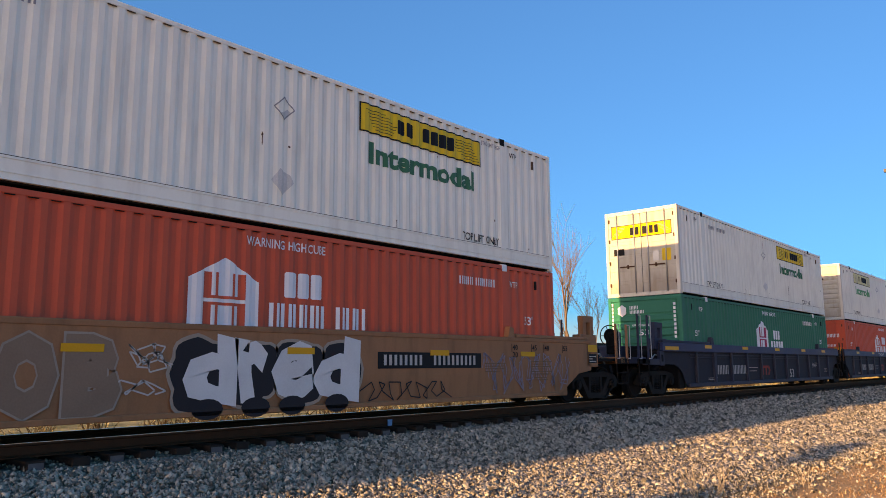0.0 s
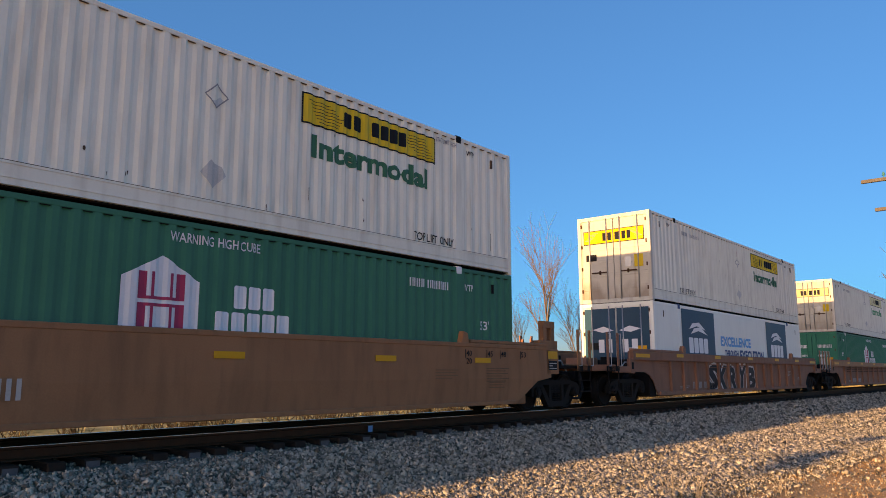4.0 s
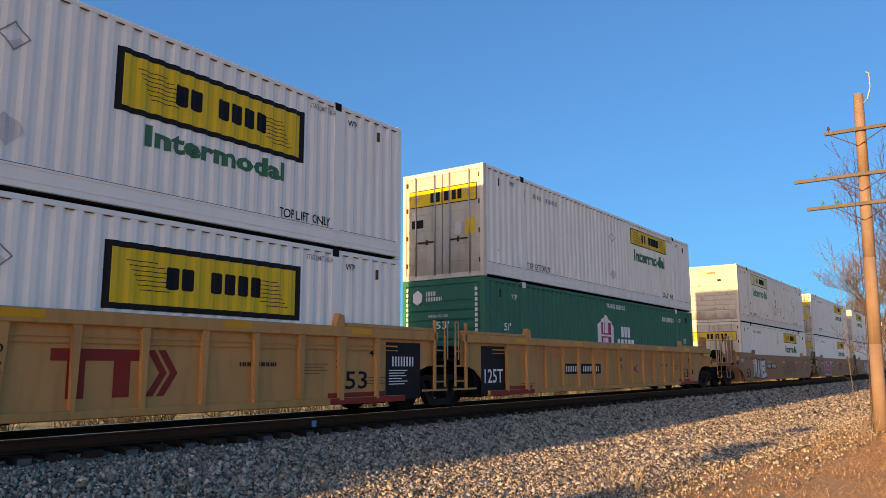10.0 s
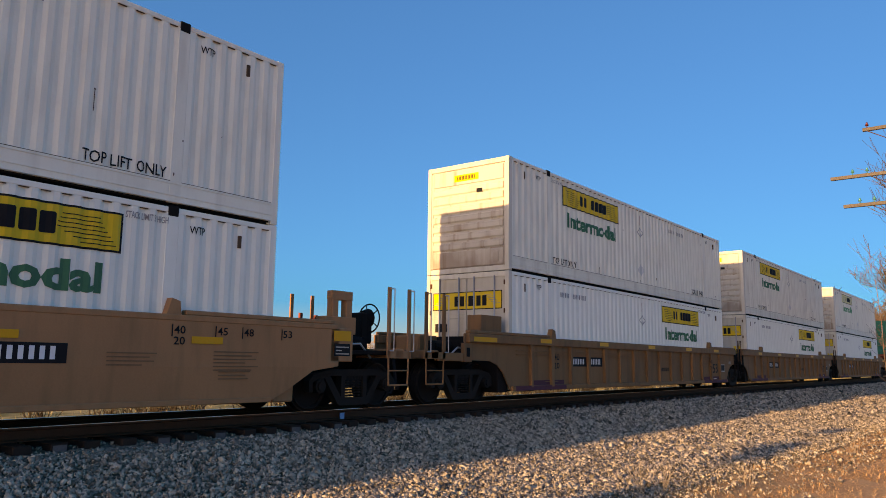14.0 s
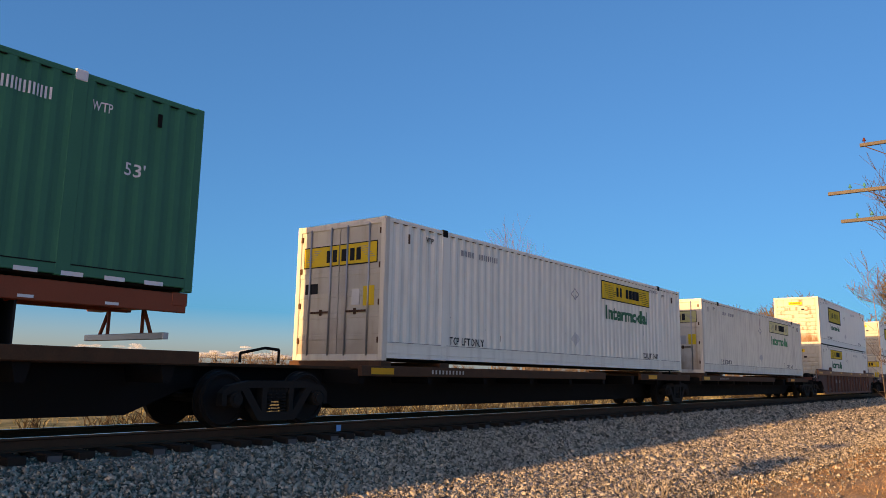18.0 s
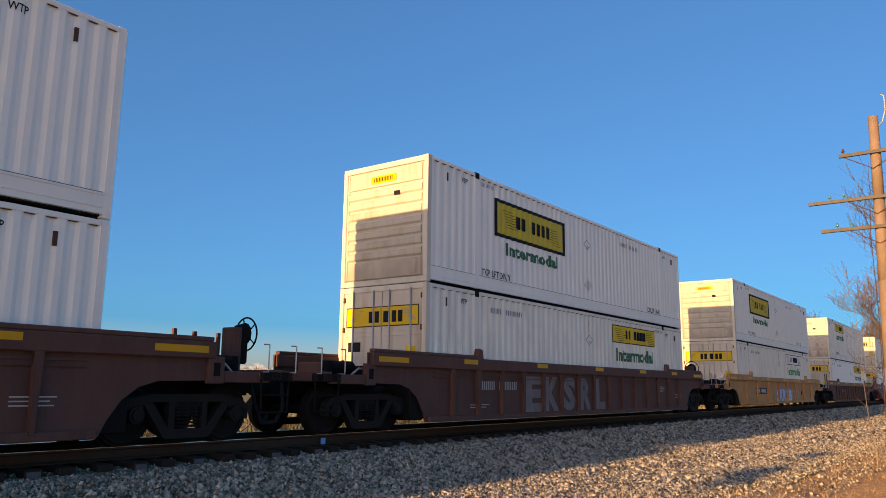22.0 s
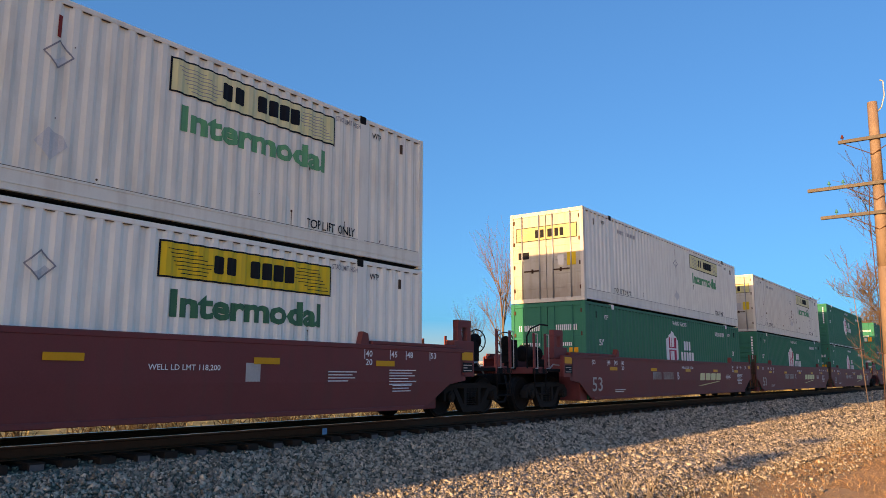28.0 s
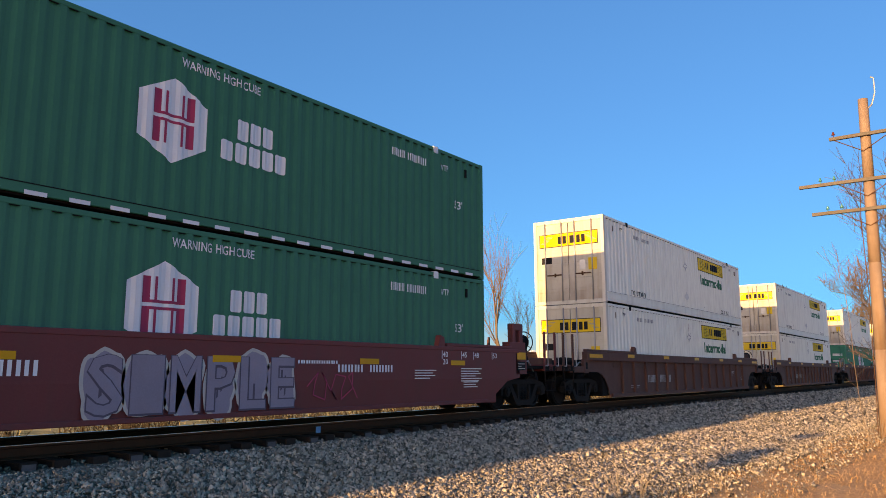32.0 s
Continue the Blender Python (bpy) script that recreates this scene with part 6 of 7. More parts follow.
def marks_of(i):
    """Plain marks and readable notices on each car's side."""
    t = [("small_notice", ("lines", 13.2, 0.98, 0.75, 4), None), ("small_notice", ("lines", 15.0, 0.72, 0.6, 3), None), ("small_notice", ("lines", 1.6, 0.5, 0.8, 2), None)]
    smooth = i in (-1, 0, 4, 12, 13, 14) or 26 <= i <= 32
    if smooth:
        t.append(("length_marks", ("lengths",), None))
        t.append(("data_lines", ("lines", 14.9, 1.02, 0.85, 6), None))
    elif i in (9, 10, 11):
        t += [("size_mark", ("text", "53", 14.42, 0.52, 0.62, 0.34), None), ("red_patch", ("rect", CL - 2.2, CL - 0.56, 0.37, 0.46), RED_INK), ("red_patch", ("rect", 0.96, 2.2, 0.37, 0.46), RED_INK), ("unit_letter", ("text", {9: "B", 10: "C", 11: "A"}[i], 8.0, 0.84, 0.16, 0.18), None), ("post_number", ("text", "20", 7.97, 1.12, 0.2, 0.11), None),
              ("blue_slash", ("slash", 9.15, 9.7, 0.74, 0.99, 0.12), BLUE), ("red_slash", ("slash", 9.7, 9.15, 0.74, 0.99, -0.12), RED_INK)]
        if i == 10:
            del t[-2:]
    if i in (12, 13, 14):
        x = {12: 12.35, 13: 12.6, 14: 3.35}[i]
        t += [("blue_slash", ("slash", x, x + 0.36, 0.95, 1.17, 0.09), BLUE), ("red_slash", ("slash", x + 0.36, x, 0.95, 1.17, -0.09), RED_INK)]
    num = ("bars", 10, 3.2, 0.60, 2.3, 0.26, 0.6, 0.0)
    if i == 0:
        t += [("number_board", ("rect", 10.1, 13.08, 0.9, 1.2), INK), ("number_mark", ("bars", 10, 10.25, 0.96, 2.7, 0.19, 0.6, 0.0), DIM_INK)]
    elif i in (1, 2, 3):
        t += [("number_mark", ("bars", 10, 2.3, 0.62, 2.8, 0.3, 0.6, 0.08), DIM_INK), ("size_mark", ("text", "53", 10.02, 0.42, 0.52, 0.34), DIM_INK), ("company_mark", ("mark", 6.65, 0.55, 0.6), RED_INK), ("small_notice", ("lines", 5.4, 0.82, 0.9, 2, 0.12), None)]
    elif i in (5, 6, 7, 8):
        t += [("number_mark", ("bars", 10, 2.7 if i != 8 else 11.76, 0.42 if i != 8 else 0.63, 1.95, 0.22, 0.6, 0.06), DIM_INK)]
        if i in (7, 8):
            t.append(("load_mark", ("text", "125T", 1.0, 0.42, 0.75, 0.24), DIM_INK))
    elif i in (9, 10, 11):
        t += [("number_board", ("rect", 4.06, 6.62, 0.73, 1.03), INK), ("number_mark", ("bars", 10, 4.2, 0.80, 2.3, 0.16, 0.6, 0.0), WHITE_INK),
              ("dark_panel", ("rect", -0.3, 0.95, 0.28, 1.44), INK), ("load_mark", ("text", "125T", -0.15, 0.55, 0.85, 0.34), WHITE_INK),
              ("dark_panel", ("rect", CL - 0.55, CL + 0.6, 0.28, 1.44), INK), ("notice", ("bars", 4, CL - 0.35, 0.95, 0.75, 0.2, 0.6, 0.0), WHITE_INK),
              ("red_band", ("rect", 0.02, 2.2, 0.255, 0.365), RED_INK), ("red_band", ("rect", CL - 2.2, CL, 0.255, 0.365), RED_INK),
              ("notice", ("text", "40", 14.15, 1.14, 0.26, 0.15), None), ("notice", ("text", "20", 14.15, 0.92, 0.26, 0.15), None), ("notice", ("text", "45", 15.1, 1.14, 0.26, 0.15), None), ("panel_lines", ("lines", CL - 0.45, 0.86, 0.6, 6), WHITE_INK), ("small_notice", ("bars", 8, 11.9, 0.95, 0.8, 0.07, 0.7, 0.0), None)]
        if i == 10:
            t = [m for m in t if m[0] not in ("number_board", "number_mark")] + [("company_mark", ("mark", 8.8, 0.52, 1.15), RED_INK)]
        if i == 11:
            gone = [("rect", CL - 0.55, CL + 0.6, 0.28, 1.44), ("bars", 4, CL - 0.35, 0.95, 0.75, 0.2, 0.6, 0.0), ("lines", CL - 0.45, 0.86, 0.6, 6)]
            t = [m for m in t if m[1] not in gone] + [("notice_board", ("rect", 15.3, 15.75, 0.56, 0.86), DIM_INK), ("notice_face", ("rect", 15.33, 15.72, 0.62, 0.83), INK)]
    elif i in (12, 13, 14):
        t += [("size_mark", ("text", "53", 0.0, 0.40, 0.78, 0.45), INK), ("number_board", ("rect", *((4.25, 6.5) if i == 12 else (9.84, 12.67) if i == 14 else (5.9, 6.6)), 0.84, 1.1), INK), ("number_mark", ("bars", 10, 4.4 if i == 12 else 9.98, 0.89, 2.0 if i == 12 else 2.6, 0.17, 0.6, 0.0) if i != 13 else ("bars", 3, 5.98, 0.89, 0.55, 0.16, 0.6, 0.0), WHITE_INK),
              ("load_mark", ("text", "125T", -0.9, 1.16, 0.55, 0.16), WHITE_INK), ("unit_letter", ("text", "CAB"[i - 12], 9.2, 0.86, 0.17, 0.2), None), ("company_mark", ("mark", 8.5, 0.62, 1.05) if i == 13 else ("lines", 7.6, 0.9, 0.9, 2), RED_INK if i == 13 else INK)]
    elif i in (15, 16, 17):
        t += [("number_board", ("rect", 2.9, 4.9, 0.84, 1.1), INK), ("number_mark", ("bars", 9, 3.0, 0.9, 1.8, 0.15, 0.6, 0.0), WHITE_INK), ("maroon_band", ("rect", 0.1, 2.6, 0.255, 0.365), PLUM), ("maroon_band", ("rect", CL - 2.8, CL - 0.1, 0.255, 0.365), PLUM), ("maroon_patch", ("rect", 0.9, 2.6, 0.37, 0.49), PLUM), ("maroon_patch", ("rect", CL - 2.8, CL - 0.9, 0.37, 0.49), PLUM),
              ("size_mark", ("text", "53", 14.55, 0.62, 0.56, 0.36), INK), ("small_notice", ("lines", 14.6, 0.40, 0.34, 2), WHITE_INK), ("notice_board", ("rect", 15.5, 15.98, 0.66, 0.96), DIM_INK), ("notice_face", ("rect", 15.53, 15.95, 0.71, 0.93), INK),
              ("post_number", ("text", "40", 14.02, 0.98, 0.24, 0.14), None), ("post_number", ("text", "20", 14.02, 0.76, 0.24, 0.14), None), ("small_notice", ("bars", 6, 16.5, 0.98, 0.3, 0.1, 0.8, 0.0), DIM_INK),
              ("notice", ("text", "40", 2.05, 1.0, 0.3, 0.16), None), ("notice", ("text", "20", 2.05, 0.78, 0.3, 0.16), None), ("stencil", ("bars", 7, 9.2, 0.7, 0.8, 0.12, 0.6, 0.0), None)]
    elif i in (21, 22, 23, 25):
        t += [("number_mark", ("bars", 10, 2.0 if i == 23 else 3.1, 0.85, 1.7, 0.2, 0.6, 0.0), DIM_INK)]
    elif i == 24:
        t += [("number_board", ("rect", 2.65, 4.8, 0.74, 1.02), INK), ("number_mark", ("bars", 10, 2.75, 0.8, 1.9, 0.17, 0.6, 0.06), WHITE_INK), ("company_mark", ("mark", 10.7, 0.48, 0.8), DIM_INK), ("notice_board", ("rect", 12.6, 13.0, 0.64, 0.93), DIM_INK), ("notice_face", ("rect", 12.63, 12.97, 0.67, 0.90), INK)]
    elif i in (26, 27, 28):
        t += [("number_mark", ("bars", 10, 3.5, 0.74, 2.45, 0.25, 0.62, 0.0), DIM_INK), ("size_mark", ("text", "53", 0.0, 0.48, 0.66, 0.42), DIM_INK),
              ("unit_letter", ("text", "BCA"[i - 26], 7.4, 0.82, 0.16, 0.24), WHITE_INK), ("limit_notice", ("text", "WELL LD LMT 118,200", 9.6, 0.98, 1.25, 0.1), WHITE_INK),
              ("notice_frame", ("rect", 11.35, 11.65, 0.82, 1.12), DIM_INK), ("load_mark", ("text", "125 T", -0.6, 1.2, 0.5, 0.14), WHITE_INK)]
    elif i in (29, 30, 31):
        t += [("number_mark", ("bars", 10, 4.8, 0.82, 2.0, 0.26, 0.62, 0.0), DIM_INK), ("size_mark", ("text", "53", 0.0, 0.48, 0.70, 0.42), DIM_INK),
              ("unit_letter", ("text", "BCA"[i - 29], 7.2, 0.82, 0.2, 0.26), WHITE_INK), ("limit_notice", ("text", "WELL LD LMT 119,700", 7.7, 1.2, 1.3, 0.1), WHITE_INK),
              ("company_mark", ("bars", 4, 9.75, 0.78, 2.75, 0.28, 0.8, 0.30), LOGO_FADED), ("mark_swoosh", ("slash", 9.5, 12.4, 0.57, 0.73, 0.5), LOGO_FADED),]
    elif i == 32:
        t += [("number_mark", ("bars", 8, 3.8, 0.9, 1.68, 0.2, 0.62, 0.0), WHITE_INK), ("name_mark", ("bars", 9, 10.9, 0.95, 1.6, 0.14, 0.66, 0.0), WHITE_INK), ("small_notice", ("bars", 8, 9.9, 1.1, 1.0, 0.06, 0.7, 0.0), WHITE_INK)]
    else:
        t += [("number_mark", num, DIM_INK)]
    return t


def graffiti_of(i, car, y):
    g = lambda k, *a: spray(car, k, *a, y)
    if i == 0:
        halo, core, _ = splash(100, 6.05, 9.75, 0.32, 1.46, 4)
        wild = decal("graffiti", "wild_halo", halo, SPRAY["pale"], car, "large silver and black graffiti lettering", y=y, proud=0.004, depth=0)
        decal("graffiti_shade", "wild_core", core, SPRAY["ink"], wild, y=y, proud=0.006, depth=0)
        for k, (c, x0, wide, z0, high, lean) in enumerate((("d", 6.22, 0.96, 0.40, 1.0, 0.06), ("r", 7.22, 0.62, 0.36, 1.0, -0.08), ("e", 7.80, 0.84, 0.42, 0.96, 0.10), ("d", 8.66, 0.98, 0.36, 1.06, 0.0))):
            vs, fs = letters(c, wide, high, 0.055)
            warped = [(x0 + a + lean * b + 0.05 * math.sin(5 * b + k), z0 + b + 0.05 * math.sin(4.2 * a + 2 * k)) for a, b in vs], fs
            decal("graffiti_fill", ("wild_letter", k), warped, SPRAY["silver"], wild, y=y, proud=0.009, depth=0)
            cx = x0 + wide * 0.5
            curl = [(cx + 0.26 * math.cos(q * math.pi / 8), 0.34 + 0.15 * math.sin(q * math.pi / 8)) for q in range(16)]
            decal("graffiti_shade", ("wild_curl", k), (curl, [tuple(range(16))]), SPRAY["ink"], wild, y=y, proud=0.012, depth=0)
        outline(car, 101, "ROB", 3.0, 5.45, 0.30, 1.40, "pale", "rust", y)
        for k, (a, b, p, q) in enumerate(((5.55, 6.0, 0.95, 1.3), (5.6, 6.05, 0.85, 1.2), (5.4, 5.95, 0.55, 0.8))):
            decal("graffiti", ("scr20", k), scrawl(90 + k, a, b, p, q), SPRAY["cream"], car, "small sprayed scrawl", y=y, proud=0.006, depth=0)
        decal("graffiti", "scr0", scrawl(5, 9.8, 12.0, 0.3, 0.7), SPRAY["ink"], car, "sprayed scrawl", y=y, proud=0.006, depth=0)
        for k in range(3):
            decal("graffiti", ("scr1", k), scrawl(8 + k, 13.2, 16.4, 0.25 + 0.1 * k, 1.3), SPRAY["lilac"], car, "sprayed scrawl", y=y, proud=0.006, depth=0)
    elif i == 2:
        decal("graffiti", "scr7", scrawl(21, 8.25, 9.25, 0.92, 1.1), SPRAY["silver"], car, "sprayed scrawl", y=y, proud=0.006, depth=0)
        decal("graffiti", "scr8", scrawl(22, 8.3, 9.1, 0.74, 0.92), SPRAY["silver"], car, "sprayed scrawl", y=y, proud=0.006, depth=0)
        decal("graffiti", "scr9", scrawl(23, 6.25, 7.45, 1.36, 1.56), SPRAY["silver"], car, "sprayed scrawl", y=-SY, proud=0.006, depth=0)
        decal("graffiti", "scr10", scrawl(29, 6.25, 7.45, 1.38, 1.54), SPRAY["silver"], car, "sprayed scrawl", y=-SY, proud=0.006, depth=0)
    elif i == 5:
        spray_text(car, 103, "SKRYB", 4.1, 9.1, 0.32, 1.2, "silver", "ink", y)
    elif i == 7:
        spray_text(car, 104, "LMB", 6.8, 11.8, 0.32, 1.22, "ice", "violet", y)
        decal("graffiti", "scr11", scrawl(31, 4.4, 8.4, 1.33, 1.52), SPRAY["violet"], car, "sprayed scrawl", y=-SY, proud=0.006, depth=0)
        decal("graffiti", "scr12", scrawl(33, 12.0, 14.6, 1.35, 1.5), SPRAY["ink"], car, "sprayed scrawl", y=-SY, proud=0.006, depth=0)
    elif i == 12:
        spray_text(car, 105, "TRAVEL", 1.35, 4.15, 0.40, 1.3, "ink", "silver", y)
        for k, (a, b) in enumerate(((8.2, 9.6), (9.4, 10.6), (10.4, 11.9))):
            decal("graffiti", ("scr5", k), scrawl(40 + k, a, b, 0.3 + 0.2 * (k == 2), 1.4), SPRAY["ink"], car, "sprayed scrawl", y=y, proud=0.006, depth=0)
    elif i == 13:
        spray_text(car, 106, "KEMY", 2.4, 5.6, 0.36, 1.26, "silver", "pink", y)
        decal("graffiti", "scr2", scrawl(3, 11.9, 13.4, 0.5, 1.42), SPRAY["ink"], car, "sprayed scrawl", y=y, proud=0.006, depth=0)
    elif i == 14:
        spray_text(car, 107, "TRAVEL", 4.1, 7.05, 0.34, 1.32, "ink", "silver", y)
        decal("graffiti", "scr6", scrawl(51, 7.1, 8.0, 0.95, 1.4), SPRAY["ink"], car, "sprayed scrawl", y=y, proud=0.006, depth=0)
        decal("graffiti", "scr13", scrawl(52, 8.9, 11.4, 0.35, 0.75), SPRAY["ink"], car, "sprayed scrawl", y=y, proud=0.006, depth=0)
    elif i == 23:
        for k, c in enumerate("EKSRL"):
            decal("graffiti", ("dull_letter", k), merge((letters(c, 0.82 - 0.04 * k, 0.92, 0.05), 4.12 + 1.03 * k, 0.30)), SPRAY["dull"], car, "dull grey sprayed letter", y=y, proud=0.005, depth=0)
    elif i == 21:
        for k, (a, b) in enumerate(((7.6, 8.4), (8.8, 9.6), (10.0, 10.9))):
            decal("graffiti", ("scr15", k), scrawl(70 + k, a, b, 0.68, 1.2), SPRAY["pale"], car, "sprayed scrawl", y=y, proud=0.006, depth=0)
    elif i == 22:
        for k, (a, b) in enumerate(((4.3, 5.0), (5.4, 6.3), (6.9, 7.9), (9.0, 10.0))):
            decal("graffiti", ("scr16", k), scrawl(80 + k, a, b, 0.66, 1.2), SPRAY["pale"], car, "sprayed scrawl", y=y, proud=0.006, depth=0)
    elif i == 24:
        spray_text(car, 109, "SKRYB", 6.8, 10.3, 0.3, 0.95, "blue", "ice", y)
    elif i == 32:
        g(110, 6.0, 9.85, 0.22, 1.28, 6, "cream", "lilac", "shadow")
        for k, c in enumerate("SIMPLE"):
            decal("graffiti", ("bubble_edge", k), merge((letters(c, 0.56, 0.86, 0.035), 6.08 + 0.64 * k, 0.34)), SPRAY["shadow"], car, "dark letter inside the bubble lettering", y=y, proud=0.0115, depth=0)
            decal("graffiti", ("bubble_face", k), merge((letters(c, 0.52, 0.82, 0.012), 6.10 + 0.64 * k, 0.37)), SPRAY["lilac"], car, y=y, proud=0.0135, depth=0)
        decal("graffiti", "scr3", scrawl(12, 10.2, 11.4, 0.4, 1.0), SPRAY["pink"], car, "sprayed scrawl", y=y, proud=0.006, depth=0)


def build_train():
    for k, (x, kind, upper, lower) in enumerate(TRAIN):
        i = k - AHEAD
        NOW[0] = i
        gap_l = x - TRAIN[k - 1][0] - CL if k else 7.4
        gap_r = TRAIN[k + 1][0] - x - CL if k + 1 < len(TRAIN) else 7.4
        if kind in ("spine", "chassis"):
            car = spine_car(i)
            MOVERS.append((car, x, 0.0))
            if kind == "chassis":
                MOVERS.append((trailer_chassis(), x, 0.0))
                MOVERS.append((container(*upper[:3], upper[3]), x, 2.07))
            else:
                MOVERS.append((container(*upper[:3], upper[3]), x, 1.163))
            continue
        left, right = ("j" if gap_l < 4 else "c"), ("j" if gap_r < 4 else "c")
        car, side, y = well_car(kind, i, left, right, gap_l, gap_r, marks_of(i))
        graffiti_of(i, side, y)
        MOVERS.append((car, x, 0.0))
        MOVERS.append((container(*lower[:3], lower[3]), x, LOW_Z))
        MOVERS.append((container(*upper[:3], upper[3]), x, UP_Z))


build_train()

# ---------------------------------------------------------------- telegraph pole
def telegraph_pole():
    pole = thing("telegraph_pole", "old weathered wooden telegraph pole with three cross-arms", "telegraph pole", at=pose(25.0, 2.72, height(2.7) - 0.05))
    m = M()
    top = (0.0, -0.19, 9.95)
    pts = [(0, 0, 0), (0, -0.05, 2.5), (0, -0.10, 5.0), (0, -0.15, 7.5), top]
    rs = [0.19, 0.18, 0.165, 0.15, 0.135]
    for (a, b), ra, rb in zip(zip(pts, pts[1:]), rs, rs[1:]):
        m.rod(a, b, ra, 14, rb)
    part("pole_shaft", m.mesh("pole_shaft", POLE_WOOD, smooth=True), pole)
    for k, (z, y0, y1) in enumerate(((8.83, -1.0, 0.78), (7.46, -1.95, 1.72), (6.58, -1.7, 1.42))):
        m = M()
        m.box(-0.22, -0.12, y0, y1, z - 0.05, z + 0.05, 0.008)
        arm = part("cross_arm", m.mesh("cross_arm", ARM_WOOD), pole)
        m = M()
        for s in (-1, 1):
            m.rod((-0.17, s * 0.75 - 0.1, z - 0.05), (-0.15, -0.1, z - 0.5), 0.014, 5)
        part("arm_brace", m.mesh("arm_brace", RUST), arm)
        ys = ((0.66,), (1.12, 0.74, -1.0, -1.4), (0.98, 0.6, -0.9, -1.3))[k]
        for y in ys:
            m = M()
            m.rod((-0.17, y, z + 0.05), (-0.17, y, z + 0.13), 0.014, 6)
            m.rod((-0.17, y, z + 0.12), (-0.17, y, z + 0.15), 0.05, 10, 0.045).rod((-0.17, y, z + 0.15), (-0.17, y, z + 0.22), 0.04, 10, 0.02)
            part("insulator", m.mesh("insulator", RED_GLASS if k == 0 else GLASS, smooth=True), arm, "glass insulator on a pin")
    m = M()
    m.tube([(0.0, -0.26, 9.6), (0.0, -0.42, 9.75), (0.0, -0.52, 10.1), (0.0, -0.52, 10.55), (0.0, -0.44, 10.6)], 0.022, 6)
    part("top_bracket", m.mesh("top_bracket", STEEL), pole, "bent metal bracket")
    m = M()
    m.tube([(-0.2, 0.05, 7.6), (-0.24, 0.12, 6.4), (-0.22, 0.10, 4.0), (-0.24, 0.16, 1.0), (-0.2, 0.2, 0.1)], 0.012, 5)
    part("ground_wire", m.mesh("ground_wire", RUST), pole)
    return pole


telegraph_pole()


# ---------------------------------------------------------------- bare trees
def bare_tree(seed, tall, spread, levels=5, first=0.35, trunk_r=0.16, lean=(0, 0), least=0.006):
    """A leafless tree: a trunk, and limbs that fork down to twigs."""
    rnd = random.Random(seed)
    wood, twig = M(), M()

    def grow(p, d, length, r, level):
        steps = 3
        q = p
        for k in range(steps):
            d = (d + Vector((rnd.uniform(-1, 1), rnd.uniform(-1, 1), rnd.uniform(-0.3, 0.7))) * 0.14).normalized()
            e = q + d * (length / steps)
            r2 = r * 0.86
            (wood if r > 0.018 else twig).rod(q, e, r, 7 if r > 0.05 else (4 if r > 0.018 else 3), r2)
            q, r = e, r2
            if level < levels and k < steps - 1 and (level > 0 or k > 0):
                side(q, d, length * rnd.uniform(0.5, 0.75), r * 0.6, level)
        if level < levels:
            for _ in range(rnd.choice((2, 2, 3))):
                side(q, d, length * rnd.uniform(0.62, 0.82), r * 0.72, level)

    def side(q, d, length, r, level):
        a = Vector((rnd.uniform(-1, 1), rnd.uniform(-1, 1), rnd.uniform(-0.2, 0.8))).normalized()
        grow(q, (d + a * spread).normalized(), length, max(r, least), level + 1)

    grow(Vector((0, 0, 0)), Vector((lean[0], lean[1], 1)).normalized(), tall * first, trunk_r, 0)
    return wood, twig


def place_tree(name, label, wood, twig, m):
    t = thing(name, label, "tree", "bare trees", at=m)
    part("trunk", wood, t)
    part("crown", twig, t)
    return t


def tree_kind(*a, **k):
    """Meshes of a tree one metre tall."""
    wood, twig = bare_tree(*a, **k)
    top = max(v[2] for v in wood.v + twig.v)
    for q in (wood, twig):
        q.v = [(x / top, y / top, z / top) for x, y, z in q.v]
    return wood.mesh("trunk", BARK), twig.mesh("twigs", TWIGS)


FINE = tree_kind(5, 9.0, 0.40, 4, 0.26, 0.09, least=0.006)
ROUND = tree_kind(11, 8.0, 0.85, trunk_r=0.10, least=0.008)
BUSHY = tree_kind(21, 7.0, 0.95, 5, 0.26, trunk_r=0.09, least=0.007)
THICK = tree_kind(31, 8.0, 0.7, 5, 0.30, least=0.024)
BROAD = tree_kind(37, 8.0, 0.9, 5, 0.32, least=0.024)
rt = random.Random(4)


def stand(kind, label, bearing, away, tall):
    x, y = away * math.cos(radians(bearing)), away * math.sin(radians(bearing))
    return place_tree("tree", label, *kind, pose(x, y, height(y) - 0.1, 0, 0, rt.uniform(0, 360)) @ Matrix.Scale(tall, 4))


for kind, bearing, away, tall in ((FINE, 31.2, 60, 14.0), (FINE, 29.4, 72, 10.5), (ROUND, 26.6, 64, 9.2), (FINE, 33.6, 84, 10.0), (ROUND, 24.0, 75, 9.0)):
    stand(kind, "leafless tree in the field behind the track", bearing, away, tall)
stand(ROUND, "leafless tree beyond the telegraph pole", 4.4, 38, 12.2)
stand(BUSHY, "leafless tree beyond the telegraph pole", 5.2, 47, 9.0)
stand(ROUND, "leafless tree beyond the telegraph pole", 2.6, 35, 8.5)


